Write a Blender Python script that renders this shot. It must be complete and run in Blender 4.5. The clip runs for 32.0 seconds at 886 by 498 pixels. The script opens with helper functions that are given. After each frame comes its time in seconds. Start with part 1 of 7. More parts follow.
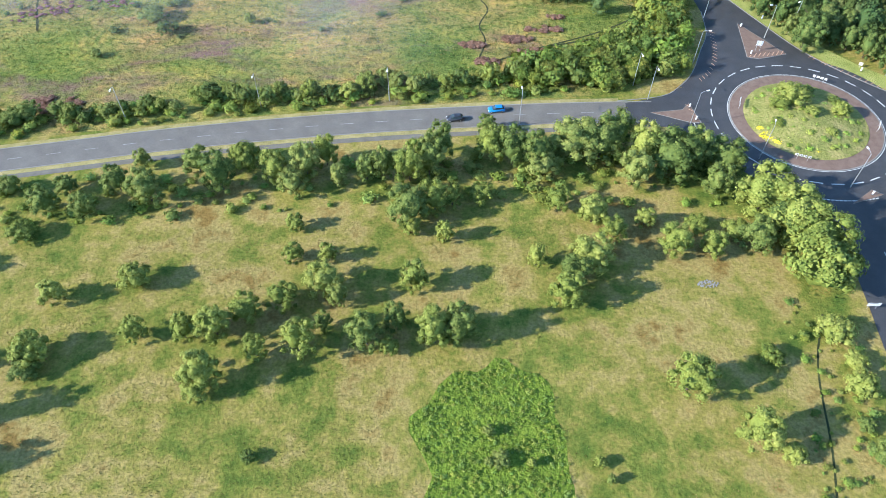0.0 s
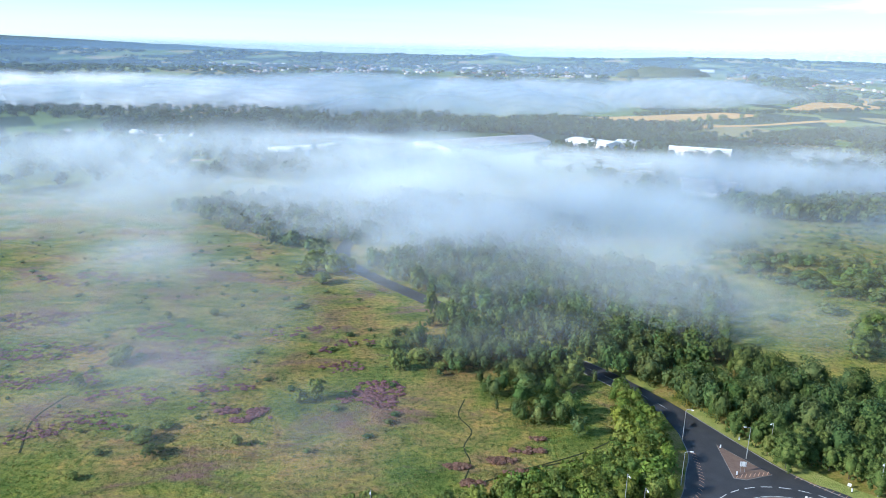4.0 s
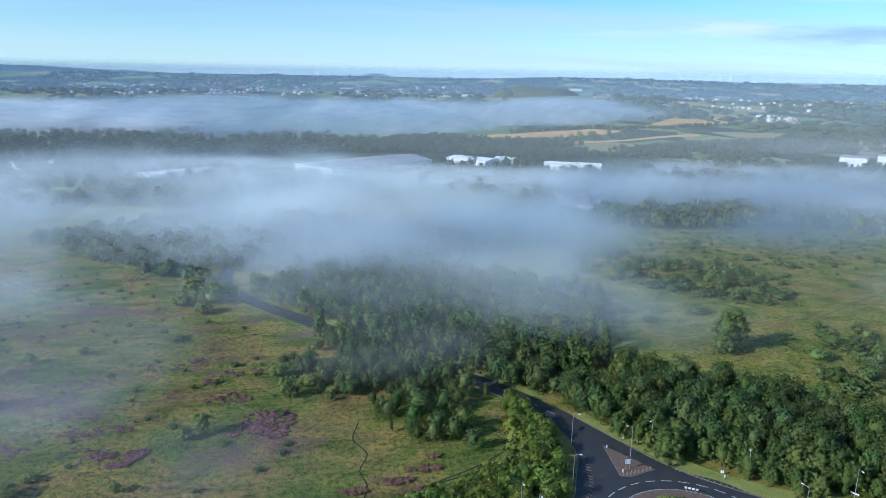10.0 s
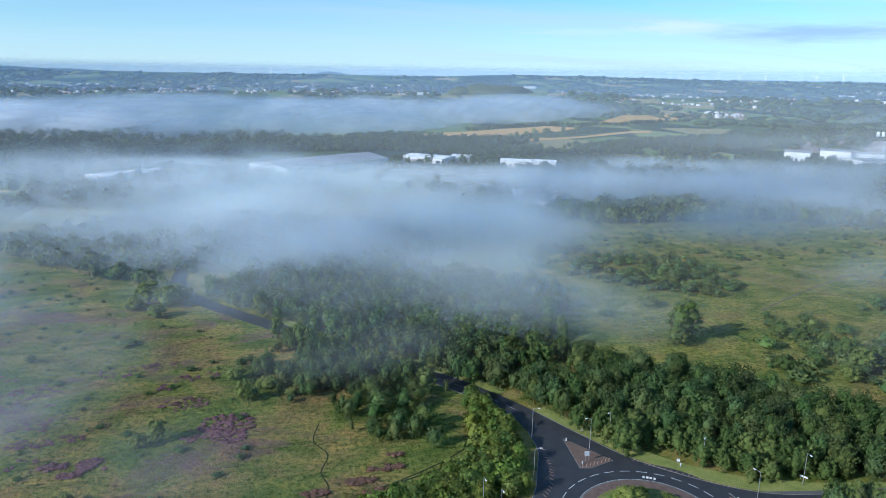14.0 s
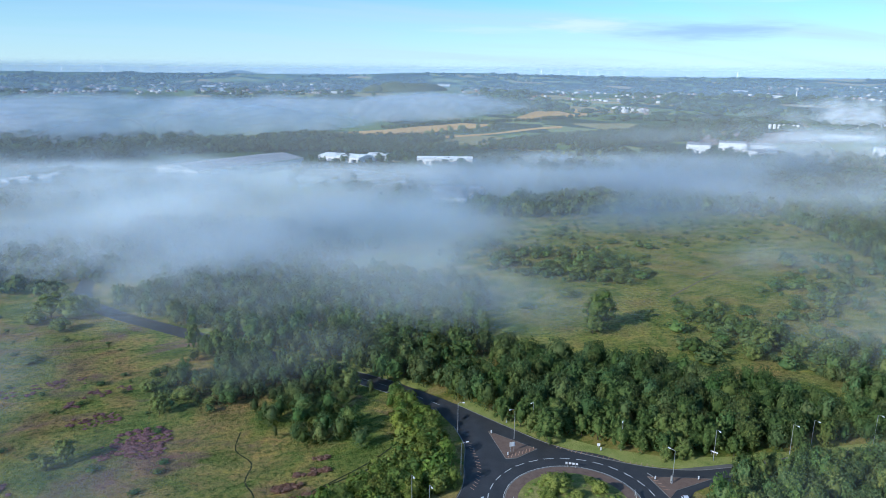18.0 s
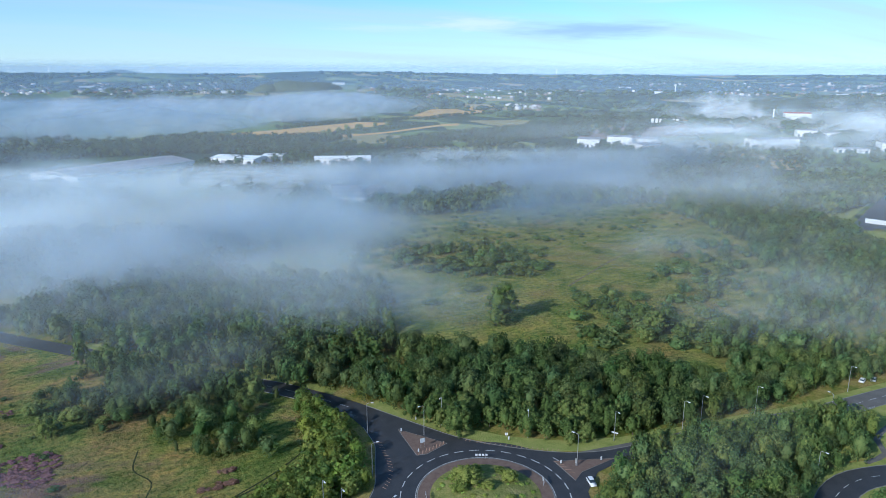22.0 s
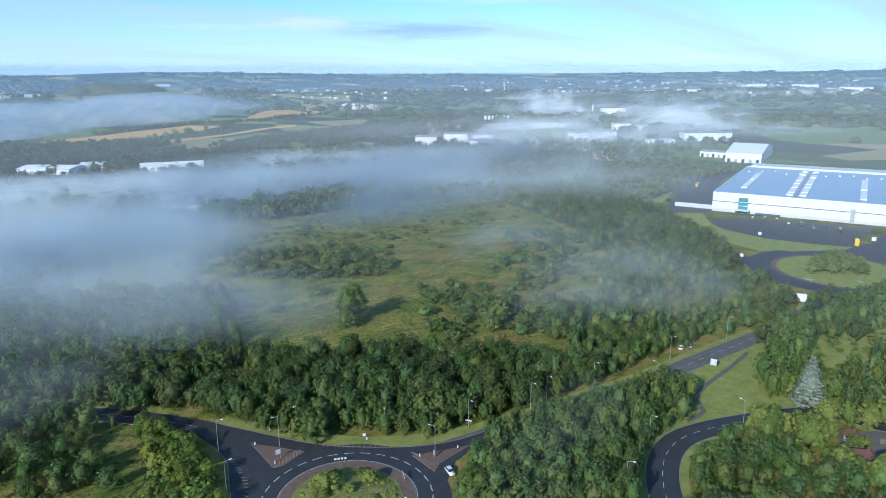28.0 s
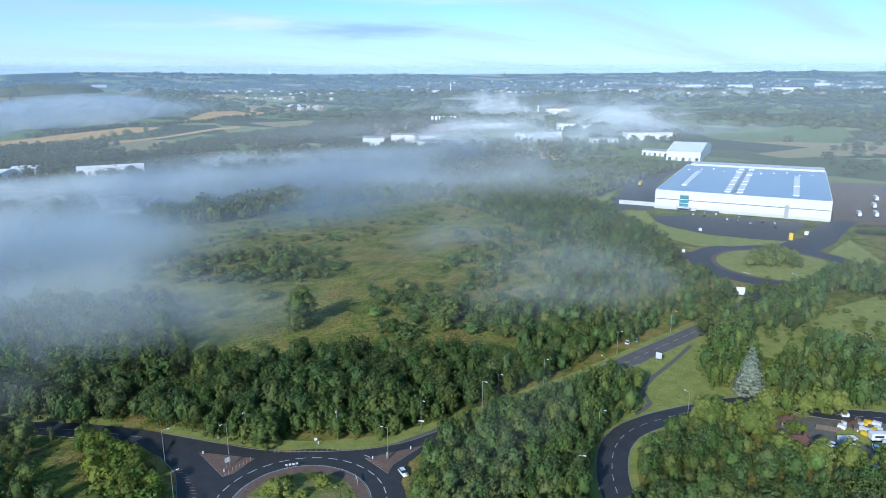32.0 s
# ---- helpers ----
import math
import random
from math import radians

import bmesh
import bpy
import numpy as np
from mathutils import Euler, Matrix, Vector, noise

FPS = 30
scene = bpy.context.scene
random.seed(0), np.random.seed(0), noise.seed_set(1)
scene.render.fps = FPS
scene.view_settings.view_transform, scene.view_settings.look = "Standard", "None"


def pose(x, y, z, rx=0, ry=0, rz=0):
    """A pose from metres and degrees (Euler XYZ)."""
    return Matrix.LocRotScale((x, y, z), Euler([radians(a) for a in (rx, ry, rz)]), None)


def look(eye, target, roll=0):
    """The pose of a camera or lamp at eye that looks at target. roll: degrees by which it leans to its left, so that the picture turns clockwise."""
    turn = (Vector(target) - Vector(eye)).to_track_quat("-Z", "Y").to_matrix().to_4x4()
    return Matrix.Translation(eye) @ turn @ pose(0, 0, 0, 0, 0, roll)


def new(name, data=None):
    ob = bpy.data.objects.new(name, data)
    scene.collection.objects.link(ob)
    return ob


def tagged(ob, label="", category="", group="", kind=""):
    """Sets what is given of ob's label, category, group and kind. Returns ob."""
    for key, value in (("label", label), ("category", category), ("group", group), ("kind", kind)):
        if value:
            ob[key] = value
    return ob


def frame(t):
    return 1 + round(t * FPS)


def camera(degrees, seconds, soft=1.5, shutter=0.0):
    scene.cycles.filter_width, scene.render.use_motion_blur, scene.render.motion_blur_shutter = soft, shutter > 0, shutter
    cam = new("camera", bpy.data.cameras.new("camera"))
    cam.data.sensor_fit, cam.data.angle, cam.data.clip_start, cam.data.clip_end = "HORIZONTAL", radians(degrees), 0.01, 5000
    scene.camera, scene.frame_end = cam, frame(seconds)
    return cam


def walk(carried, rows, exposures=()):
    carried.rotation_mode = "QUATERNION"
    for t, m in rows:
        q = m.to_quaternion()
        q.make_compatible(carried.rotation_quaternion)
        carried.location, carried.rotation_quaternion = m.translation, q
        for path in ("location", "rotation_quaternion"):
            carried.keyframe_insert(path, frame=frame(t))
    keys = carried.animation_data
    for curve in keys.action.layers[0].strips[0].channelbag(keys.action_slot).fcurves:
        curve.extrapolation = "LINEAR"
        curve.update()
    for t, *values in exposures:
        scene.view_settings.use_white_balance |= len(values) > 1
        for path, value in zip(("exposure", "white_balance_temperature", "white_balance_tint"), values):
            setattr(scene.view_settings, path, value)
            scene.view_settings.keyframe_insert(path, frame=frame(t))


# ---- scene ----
cam = camera(65.36, 32.0, soft=0.8)
EYE = 110.0
# seconds, yaw, pitch, roll of the hovering camera
PATH = [
    (0, 0.00, -49.70, 0.81), (0.5, -0.01, -46.20, 0.77), (1, -0.06, -41.86, 0.90), (1.5, -0.13, -37.51, 0.97), (2, -0.22, -33.17, 1.08),
    (2.5, -0.34, -28.81, 1.15), (3, -0.47, -24.46, 1.10), (3.5, -0.61, -20.10, 1.12), (4, -0.75, -15.74, 1.12), (4.2, -0.83, -14.08, 1.13),
    (4.5, -0.94, -14.06, 1.13), (6.5, -2.22, -14.08, 1.16), (7.5, -3.35, -14.10, 1.18), (8, -3.87, -14.10, 1.18), (8.5, -5.18, -14.08, 1.15),
    (9, -7.38, -14.04, 1.08), (9.5, -9.56, -13.99, 0.95), (10, -10.42, -13.98, 0.94), (11, -10.76, -14.02, 0.88), (12, -11.52, -14.04, 0.90),
    (13, -12.54, -14.06, 0.84), (14, -14.00, -14.09, 0.81), (14.5, -14.77, -14.10, 0.76), (16.5, -17.92, -14.14, 0.58), (18, -20.85, -14.18, 0.47),
    (20, -24.96, -14.24, 0.30), (22, -29.19, -14.27, 0.16), (24, -33.48, -14.27, -0.03), (25.5, -36.76, -14.29, -0.11), (27.5, -41.20, -14.31, -0.16),
    (28.5, -43.47, -14.30, -0.26), (29, -44.61, -14.32, -0.26), (29.5, -45.34, -14.32, -0.30), (30, -45.66, -14.32, -0.22), (31, -46.16, -14.31, -0.21),
    (32, -46.64, -14.27, -0.16),
]

walk(cam, [(t, pose(0, 0, EYE, 0, 0, yaw) @ pose(0, 0, 0, 90 + pitch) @ pose(0, 0, 0, 0, 0, roll)) for t, yaw, pitch, roll in PATH],
     exposures=[(0.0, 1.30, 6000, 10), (1.5, 1.46, 5950, 10), (2.4, 1.40, 5950, 10), (3.0, 1.2, 5950, 10), (4.0, 0.62, 5850, 9), (4.6, 0.3, 5650, 8), (6.5, 0.05, 5500, 8), (9.0, -0.05, 5450, 8), (32.0, -0.05, 5450, 8)])
scene.cycles.transparent_max_bounces = 128

# ---- light ----
SUN_AZ, SUN_EL = 254.0, 25.0
saz, sel = radians(SUN_AZ), radians(SUN_EL)
sun_dir = Vector((math.sin(saz) * math.cos(sel), math.cos(saz) * math.cos(sel), math.sin(sel)))
sun = new("sun", bpy.data.lights.new("sun", "SUN"))
sun.data.energy, sun.data.angle, sun.data.color = 4.8, radians(0.6), (1.0, 0.93, 0.82)
sun.matrix_world = look(sun_dir * 300, (0, 0, 0))

world = bpy.data.worlds.new("sky")
scene.world = world
world.use_nodes = True


def links(tree):
    """Short ways to add and join nodes of one tree."""
    def node(kind, **sets):
        n = tree.nodes.new(kind)
        if "operation" in sets:
            n.operation = sets.pop("operation")
        if "data_type" in sets:
            n.data_type = sets.pop("data_type")
        if "blend_type" in sets:
            n.blend_type = sets.pop("blend_type")
        if "feature" in sets:
            n.feature = sets.pop("feature")
        if "attribute_name" in sets:
            n.attribute_name = sets.pop("attribute_name")
        for key, value in sets.items():
            n.inputs[key.replace("_", " ")].default_value = value
        return n

    def join(a, out, b, into):
        tree.links.new(a.outputs[out], b.inputs[into])
        return b
    return node, join


def ramp(node, stops):
    e = node.color_ramp.elements
    while len(e) < len(stops):
        e.new(0.5)
    for slot, (p, c) in zip(e, stops):
        slot.position = p
        slot.color = (*c, 1) if len(c) == 3 else c


def build_sky():
    tree = world.node_tree
    tree.nodes.clear()
    node, join = links(tree)
    sky = node("ShaderNodeTexSky")
    sky.sky_type, sky.sun_disc, sky.sun_elevation, sky.sun_rotation = "NISHITA", False, sel, saz
    sky.altitude, sky.air_density, sky.dust_density, sky.ozone_density = 100.0, 1.0, 0.1, 4.0
    co = node("ShaderNodeTexCoord")
    sep = node("ShaderNodeSeparateXYZ")
    join(co, "Generated", sep, 0)
    up = node("ShaderNodeMath", operation="ADD")
    join(sep, "Z", up, 0)
    up.inputs[1].default_value = 0.10
    flat = node("ShaderNodeVectorMath", operation="DIVIDE")
    join(co, "Generated", flat, 0)
    join(up, 0, flat, 1)
    # thin stretched cloud streaks
    turn = node("ShaderNodeMapping")
    turn.inputs["Rotation"].default_value = (0, 0, radians(-38))
    turn.inputs["Scale"].default_value = (0.22, 0.75, 0.0)
    turn.inputs["Location"].default_value = (0.4, 1.1, 0.0)
    join(flat, 0, turn, 0)
    n1 = node("ShaderNodeTexNoise", Scale=1.1, Detail=5.0, Roughness=0.55, Distortion=0.4)
    join(turn, 0, n1, "Vector")
    r1 = node("ShaderNodeValToRGB")
    ramp(r1, [(0.42, (0, 0, 0)), (0.66, (0.8, 0.8, 0.8))])
    join(n1, "Fac", r1, "Fac")
    # the cloud lies over one half of the sky
    half = node("ShaderNodeVectorMath", operation="DOT_PRODUCT")
    join(co, "Generated", half, 0)
    half.inputs[1].default_value = (0.94, 0.34, 0.0)
    fade = node("ShaderNodeMapRange", From_Min=0.30, From_Max=0.85, To_Min=0.42, To_Max=1.0)
    join(half, "Value", fade, 0)
    part_ = node("ShaderNodeMath", operation="MULTIPLY")
    join(r1, "Color", part_, 0)
    join(fade, 0, part_, 1)
    mixc = node("ShaderNodeMix", data_type="RGBA")
    mixc.inputs["B"].default_value = (4.6, 5.8, 7.0, 1)
    join(part_, 0, mixc, "Factor")
    cool = node("ShaderNodeMix", data_type="RGBA", blend_type="MULTIPLY")
    cool.inputs["Factor"].default_value = 1.0
    cool.inputs["B"].default_value = (0.82, 1.06, 1.12, 1)
    join(sky, "Color", cool, "A")
    join(cool, "Result", mixc, "A")
    # single long clouds low over the hills: a bright one and a blue-grey one
    az = node("ShaderNodeMath", operation="ARCTAN2")
    join(sep, "X", az, 0)
    join(sep, "Y", az, 1)
    last = mixc
    for a0, z0, w, h, rgb, amount in ((0.555, 0.066, 0.075, 0.011, (7.2, 7.9, 8.4), 0.6), (0.715, 0.057, 0.130, 0.013, (2.5, 4.0, 6.0), 0.85), (0.84, 0.100, 0.22, 0.010, (7.0, 7.8, 8.4), 0.5), (0.43, 0.060, 0.10, 0.006, (6.2, 7.2, 8.0), 0.4), (0.70, 0.115, 0.22, 0.012, (6.8, 7.7, 8.3), 0.45), (0.30, 0.12, 0.16, 0.010, (3.4, 4.9, 6.6), 0.4)):
        ca = node("ShaderNodeMapRange", From_Min=a0 - w, From_Max=a0 + w, To_Min=-1.0, To_Max=1.0)
        ca.clamp = False
        join(az, 0, ca, 0)
        cz = node("ShaderNodeMapRange", From_Min=z0 - h, From_Max=z0 + h, To_Min=-1.0, To_Max=1.0)
        cz.clamp = False
        join(sep, "Z", cz, 0)
        at = node("ShaderNodeCombineXYZ")
        join(ca, 0, at, 0)
        join(cz, 0, at, 1)
        wob = node("ShaderNodeTexNoise", Scale=1.7, Detail=4.0, Roughness=0.55)
        join(at, 0, wob, "Vector")
        far = node("ShaderNodeVectorMath", operation="LENGTH")
        join(at, 0, far, 0)
        rag = node("ShaderNodeMath", operation="MULTIPLY_ADD")
        join(wob, "Fac", rag, 0)
        rag.inputs[1].default_value = 1.5
        join(far, "Value", rag, 2)
        soft = node("ShaderNodeMapRange", From_Min=1.85, From_Max=0.9, To_Min=0.0, To_Max=amount)
        soft.interpolation_type = "SMOOTHSTEP"
        join(rag, 0, soft, 0)
        over = node("ShaderNodeMix", data_type="RGBA")
        over.inputs["B"].default_value = (*rgb, 1)
        join(soft, 0, over, "Factor")
        join(last, "Result", over, "A")
        last = over
    low = node("ShaderNodeMapRange", From_Min=0.13, From_Max=0.0, To_Min=0.0, To_Max=0.5)
    low.interpolation_type = "SMOOTHSTEP"
    join(sep, "Z", low, 0)
    pale = node("ShaderNodeMix", data_type="RGBA")
    pale.inputs["B"].default_value = (6.0, 7.3, 8.0, 1)
    join(low, 0, pale, "Factor")
    join(last, "Result", pale, "A")
    last = pale
    bg = node("ShaderNodeBackground", Strength=0.13)
    join(last, "Result", bg, "Color")
    out = node("ShaderNodeOutputWorld")
    join(bg, 0, out, 0)


build_sky()

# ---- materials ----


def material(name, stops, scale=1.0, fine=12.0, rough=0.9, bump=0.0, bump_scale=None, metal=0.0, per_object=0.0, island=0.0,
             translucent=0.0, tint=False, detail=6.0, stretch=(1, 1, 1), spec=0.3, mid=0.0, coat=0.0):
    """A surface whose colour runs through stops by coarse and fine noise in metres, with relief and wear."""
    m = bpy.data.materials.new(name)
    m.use_nodes = True
    tree = m.node_tree
    tree.nodes.clear()
    node, join = links(tree)
    geo = node("ShaderNodeNewGeometry")
    mp = node("ShaderNodeMapping")
    mp.inputs["Scale"].default_value = stretch
    join(geo, "Position", mp, 0)
    n1 = node("ShaderNodeTexNoise", Scale=scale, Detail=detail, Roughness=0.6)
    join(mp, 0, n1, "Vector")
    n2 = node("ShaderNodeTexNoise", Scale=fine, Detail=3.0, Roughness=0.65)
    join(mp, 0, n2, "Vector")
    mix = node("ShaderNodeMix", data_type="FLOAT")
    mix.inputs[0].default_value = 0.42
    join(n1, "Fac", mix, 2)
    join(n2, "Fac", mix, 3)
    value = mix
    extra = []
    if per_object:
        info = node("ShaderNodeObjectInfo")
        extra.append((info, "Random", per_object))
    if island:
        extra.append((geo, "Random Per Island", island))
    for src, sock, amount in extra:
        mul = node("ShaderNodeMath", operation="MULTIPLY_ADD")
        join(src, sock, mul, 0)
        mul.inputs[1].default_value = amount
        mul.inputs[2].default_value = -amount / 2
        add = node("ShaderNodeMath", operation="ADD")
        join(value, 0, add, 0)
        join(mul, 0, add, 1)
        value = add
    cr = node("ShaderNodeValToRGB")
    ramp(cr, stops)
    join(value, 0, cr, "Fac")
    colour, sock = cr, "Color"
    if tint:
        at = node("ShaderNodeAttribute", attribute_name="tint")
        mt = node("ShaderNodeMix", data_type="RGBA", blend_type="MULTIPLY")
        mt.inputs["Factor"].default_value = 1.0
        join(cr, "Color", mt, "A")
        join(at, "Color", mt, "B")
        colour, sock = mt, "Result"
    b = node("ShaderNodeBsdfPrincipled", Roughness=rough, Metallic=metal)
    b.inputs["Specular IOR Level"].default_value = spec
    b.inputs["Coat Weight"].default_value = coat
    join(colour, sock, b, "Base Color")
    if bump:
        nb = node("ShaderNodeTexNoise", Scale=bump_scale or fine, Detail=4.0, Roughness=0.6)
        join(mp, 0, nb, "Vector")
        bm_ = node("ShaderNodeBump", Strength=1.0, Distance=bump)
        join(nb, "Fac", bm_, "Height")
        join(bm_, 0, b, "Normal")
    last = b
    if translucent:
        tr = node("ShaderNodeBsdfTranslucent")
        join(colour, sock, tr, "Color")
        ms = node("ShaderNodeMixShader", Fac=translucent)
        join(b, 0, ms, 1)
        join(tr, 0, ms, 2)
        last = ms
    out = node("ShaderNodeOutputMaterial")
    join(last, 0, out, 0)
    return m


def ground_material():
    """Rough meadow: mown-out ochre, fresh green and brown patches, tussocks; far away a patchwork of fields."""
    m = bpy.data.materials.new("rough_meadow")
    m.use_nodes = True
    tree = m.node_tree
    tree.nodes.clear()
    node, join = links(tree)
    geo = node("ShaderNodeNewGeometry")
    big = node("ShaderNodeTexNoise", Scale=0.032, Detail=5.0, Roughness=0.62, Distortion=0.6)
    midn = node("ShaderNodeTexNoise", Scale=0.17, Detail=6.0, Roughness=0.68)
    fine = node("ShaderNodeTexNoise", Scale=1.5, Detail=4.0, Roughness=0.7)
    for n in (big, midn, fine):
        join(geo, "Position", n, "Vector")
    a = node("ShaderNodeMix", data_type="FLOAT")
    a.inputs[0].default_value = 0.5
    join(big, "Fac", a, 2)
    join(midn, "Fac", a, 3)
    c1 = node("ShaderNodeValToRGB")
    ramp(c1, [(0.38, (0.070, 0.112, 0.020)), (0.45, (0.140, 0.160, 0.031)), (0.50, (0.222, 0.196, 0.050)), (0.55, (0.290, 0.232, 0.084)), (0.62, (0.188, 0.126, 0.038))])
    join(a, 0, c1, "Fac")
    c2 = node("ShaderNodeValToRGB")
    ramp(c2, [(0.28, (0.58, 0.62, 0.48)), (0.50, (1.0, 1.0, 1.0)), (0.72, (1.4, 1.34, 1.2))])
    join(fine, "Fac", c2, "Fac")
    near = node("ShaderNodeMix", data_type="RGBA", blend_type="MULTIPLY")
    near.inputs["Factor"].default_value = 1.0
    join(c1, "Color", near, "A")
    join(c2, "Color", near, "B")
    # field patchwork of the far country
    mp = node("ShaderNodeMapping")
    mp.inputs["Scale"].default_value = (1.0, 0.55, 0.0)
    join(geo, "Position", mp, 0)
    vor = node("ShaderNodeTexVoronoi", Scale=0.0075, feature="F1", Randomness=0.9)
    join(mp, 0, vor, "Vector")
    sep0 = node("ShaderNodeSeparateColor")
    join(vor, "Color", sep0, 0)
    c3 = node("ShaderNodeValToRGB")
    ramp(c3, [(0.0, (0.022, 0.046, 0.020)), (0.30, (0.055, 0.095, 0.030)), (0.48, (0.12, 0.18, 0.05)), (0.70, (0.19, 0.23, 0.08)), (0.88, (0.26, 0.23, 0.10)), (0.96, (0.32, 0.26, 0.12))])
    c3.color_ramp.interpolation = "CONSTANT"
    join(sep0, "Red", c3, "Fac")
    flat = node("ShaderNodeVectorMath", operation="MULTIPLY")
    join(geo, "Position", flat, 0)
    flat.inputs[1].default_value = (1, 1, 0)
    dist = node("ShaderNodeVectorMath", operation="LENGTH")
    join(flat, 0, dist, 0)
    wob = node("ShaderNodeMath", operation="MULTIPLY_ADD")
    join(big, "Fac", wob, 0)
    wob.inputs[1].default_value = 900.0
    join(dist, "Value", wob, 2)
    rng = node("ShaderNodeMapRange", From_Min=960.0, From_Max=1160.0)
    join(wob, 0, rng, 0)
    both = node("ShaderNodeMix", data_type="RGBA")
    join(rng, 0, both, "Factor")
    join(near, "Result", both, "A")
    join(c3, "Color", both, "B")
    b = node("ShaderNodeBsdfPrincipled", Roughness=0.95)
    b.inputs["Specular IOR Level"].default_value = 0.1
    join(both, "Result", b, "Base Color")
    nb = node("ShaderNodeTexNoise", Scale=1.1, Detail=5.0, Roughness=0.7)
    join(geo, "Position", nb, "Vector")
    bp = node("ShaderNodeBump", Strength=1.0, Distance=0.24)
    join(nb, "Fac", bp, "Height")
    join(bp, 0, b, "Normal")
    out = node("ShaderNodeOutputMaterial")
    join(b, 0, out, 0)
    return m


def mist_material(name, density, colour=(0.69, 0.79, 0.87), scale=0.006, lo=0.40, hi=0.62, soft=0.55, foot=0.0, detail=3.0, wild=0.4):
    """A thin veil of mist: scatters sun and sky, clear where the noise is low and towards its rim."""
    m = bpy.data.materials.new(name)
    m.use_nodes = True
    tree = m.node_tree
    tree.nodes.clear()
    node, join = links(tree)
    geo = node("ShaderNodeNewGeometry")
    co = node("ShaderNodeTexCoord")
    ln = node("ShaderNodeVectorMath", operation="LENGTH")
    join(co, "Object", ln, 0)
    n = node("ShaderNodeTexNoise", Scale=scale, Detail=detail, Roughness=0.45, Distortion=wild)
    mp = node("ShaderNodeMapping")
    mp.inputs["Scale"].default_value = (1, 1, 1.6)
    join(geo, "Position", mp, 0)
    join(mp, 0, n, "Vector")
    # rim: ragged by the same noise
    rag = node("ShaderNodeMath", operation="MULTIPLY_ADD")
    join(n, "Fac", rag, 0)
    rag.inputs[1].default_value = -0.9
    join(ln, "Value", rag, 2)
    rim = node("ShaderNodeMapRange", From_Min=0.55, From_Max=0.55 - soft, To_Min=0.0, To_Max=1.0)
    rim.interpolation_type = "SMOOTHSTEP"
    join(rag, 0, rim, 0)
    body = node("ShaderNodeMapRange", From_Min=lo, From_Max=hi, To_Min=0.0, To_Max=density)
    body.interpolation_type = "SMOOTHSTEP"
    join(n, "Fac", body, 0)
    al = node("ShaderNodeMath", operation="MULTIPLY")
    join(rim, 0, al, 0)
    join(body, 0, al, 1)
    if foot:
        # thins out just over the ground
        sz = node("ShaderNodeSeparateXYZ")
        join(co, "Object", sz, 0)
        low = node("ShaderNodeMapRange", From_Min=0.0, From_Max=foot)
        low.interpolation_type = "SMOOTHSTEP"
        join(sz, "Z", low, 0)
        al3 = node("ShaderNodeMath", operation="MULTIPLY")
        join(al, 0, al3, 0)
        join(low, 0, al3, 1)
        al = al3
    d = node("ShaderNodeBsdfDiffuse")
    d.inputs[0].default_value = (*colour, 1)
    t = node("ShaderNodeBsdfTranslucent")
    t.inputs[0].default_value = (*colour, 1)
    dt = node("ShaderNodeMixShader", Fac=0.3)
    join(d, 0, dt, 1)
    join(t, 0, dt, 2)
    clear = node("ShaderNodeBsdfTransparent")
    ms = node("ShaderNodeMixShader")
    join(al, 0, ms, "Fac")
    join(clear, 0, ms, 1)
    join(dt, 0, ms, 2)
    out = node("ShaderNodeOutputMaterial")
    join(ms, 0, out, 0)
    return m


def haze_tint_material(name, density, top, colour=(0.46, 0.60, 0.74)):
    """Even haze painted as a see-through tint that gathers above the ground and thins out upwards."""
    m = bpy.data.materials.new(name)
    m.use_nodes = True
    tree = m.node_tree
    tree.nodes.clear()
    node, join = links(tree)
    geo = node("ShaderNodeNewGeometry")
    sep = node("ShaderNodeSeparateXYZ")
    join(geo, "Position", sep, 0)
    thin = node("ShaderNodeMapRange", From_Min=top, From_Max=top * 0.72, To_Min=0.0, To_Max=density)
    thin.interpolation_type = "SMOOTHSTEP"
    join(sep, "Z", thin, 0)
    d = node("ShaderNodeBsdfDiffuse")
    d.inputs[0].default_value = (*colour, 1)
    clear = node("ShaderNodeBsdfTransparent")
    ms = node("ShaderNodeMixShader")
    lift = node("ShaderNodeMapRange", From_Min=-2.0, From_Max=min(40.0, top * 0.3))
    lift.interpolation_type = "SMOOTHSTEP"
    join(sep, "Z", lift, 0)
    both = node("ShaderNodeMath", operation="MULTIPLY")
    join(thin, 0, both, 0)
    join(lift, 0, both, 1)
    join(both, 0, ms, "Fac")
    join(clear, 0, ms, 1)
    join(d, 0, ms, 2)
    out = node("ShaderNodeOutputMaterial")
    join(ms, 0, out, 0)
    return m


GRASS = ground_material()
ASPHALT = material("asphalt", [(0.30, (0.030, 0.031, 0.034)), (0.55, (0.048, 0.048, 0.050)), (0.72, (0.068, 0.066, 0.064))], scale=0.25, fine=4.0, rough=0.62, bump=0.01, bump_scale=20, spec=0.45)
ASPHALT_WORN = material("worn_grey_asphalt", [(0.30, (0.105, 0.098, 0.088)), (0.55, (0.150, 0.140, 0.126)), (0.72, (0.190, 0.178, 0.160))], scale=0.2, fine=3.0, rough=0.8, bump=0.01, bump_scale=20, spec=0.3)
ROUTE = material("worn_asphalt_path", [(0.3, (0.10, 0.094, 0.082)), (0.7, (0.19, 0.175, 0.15))], scale=0.4, fine=5.0, rough=0.9, bump=0.02)
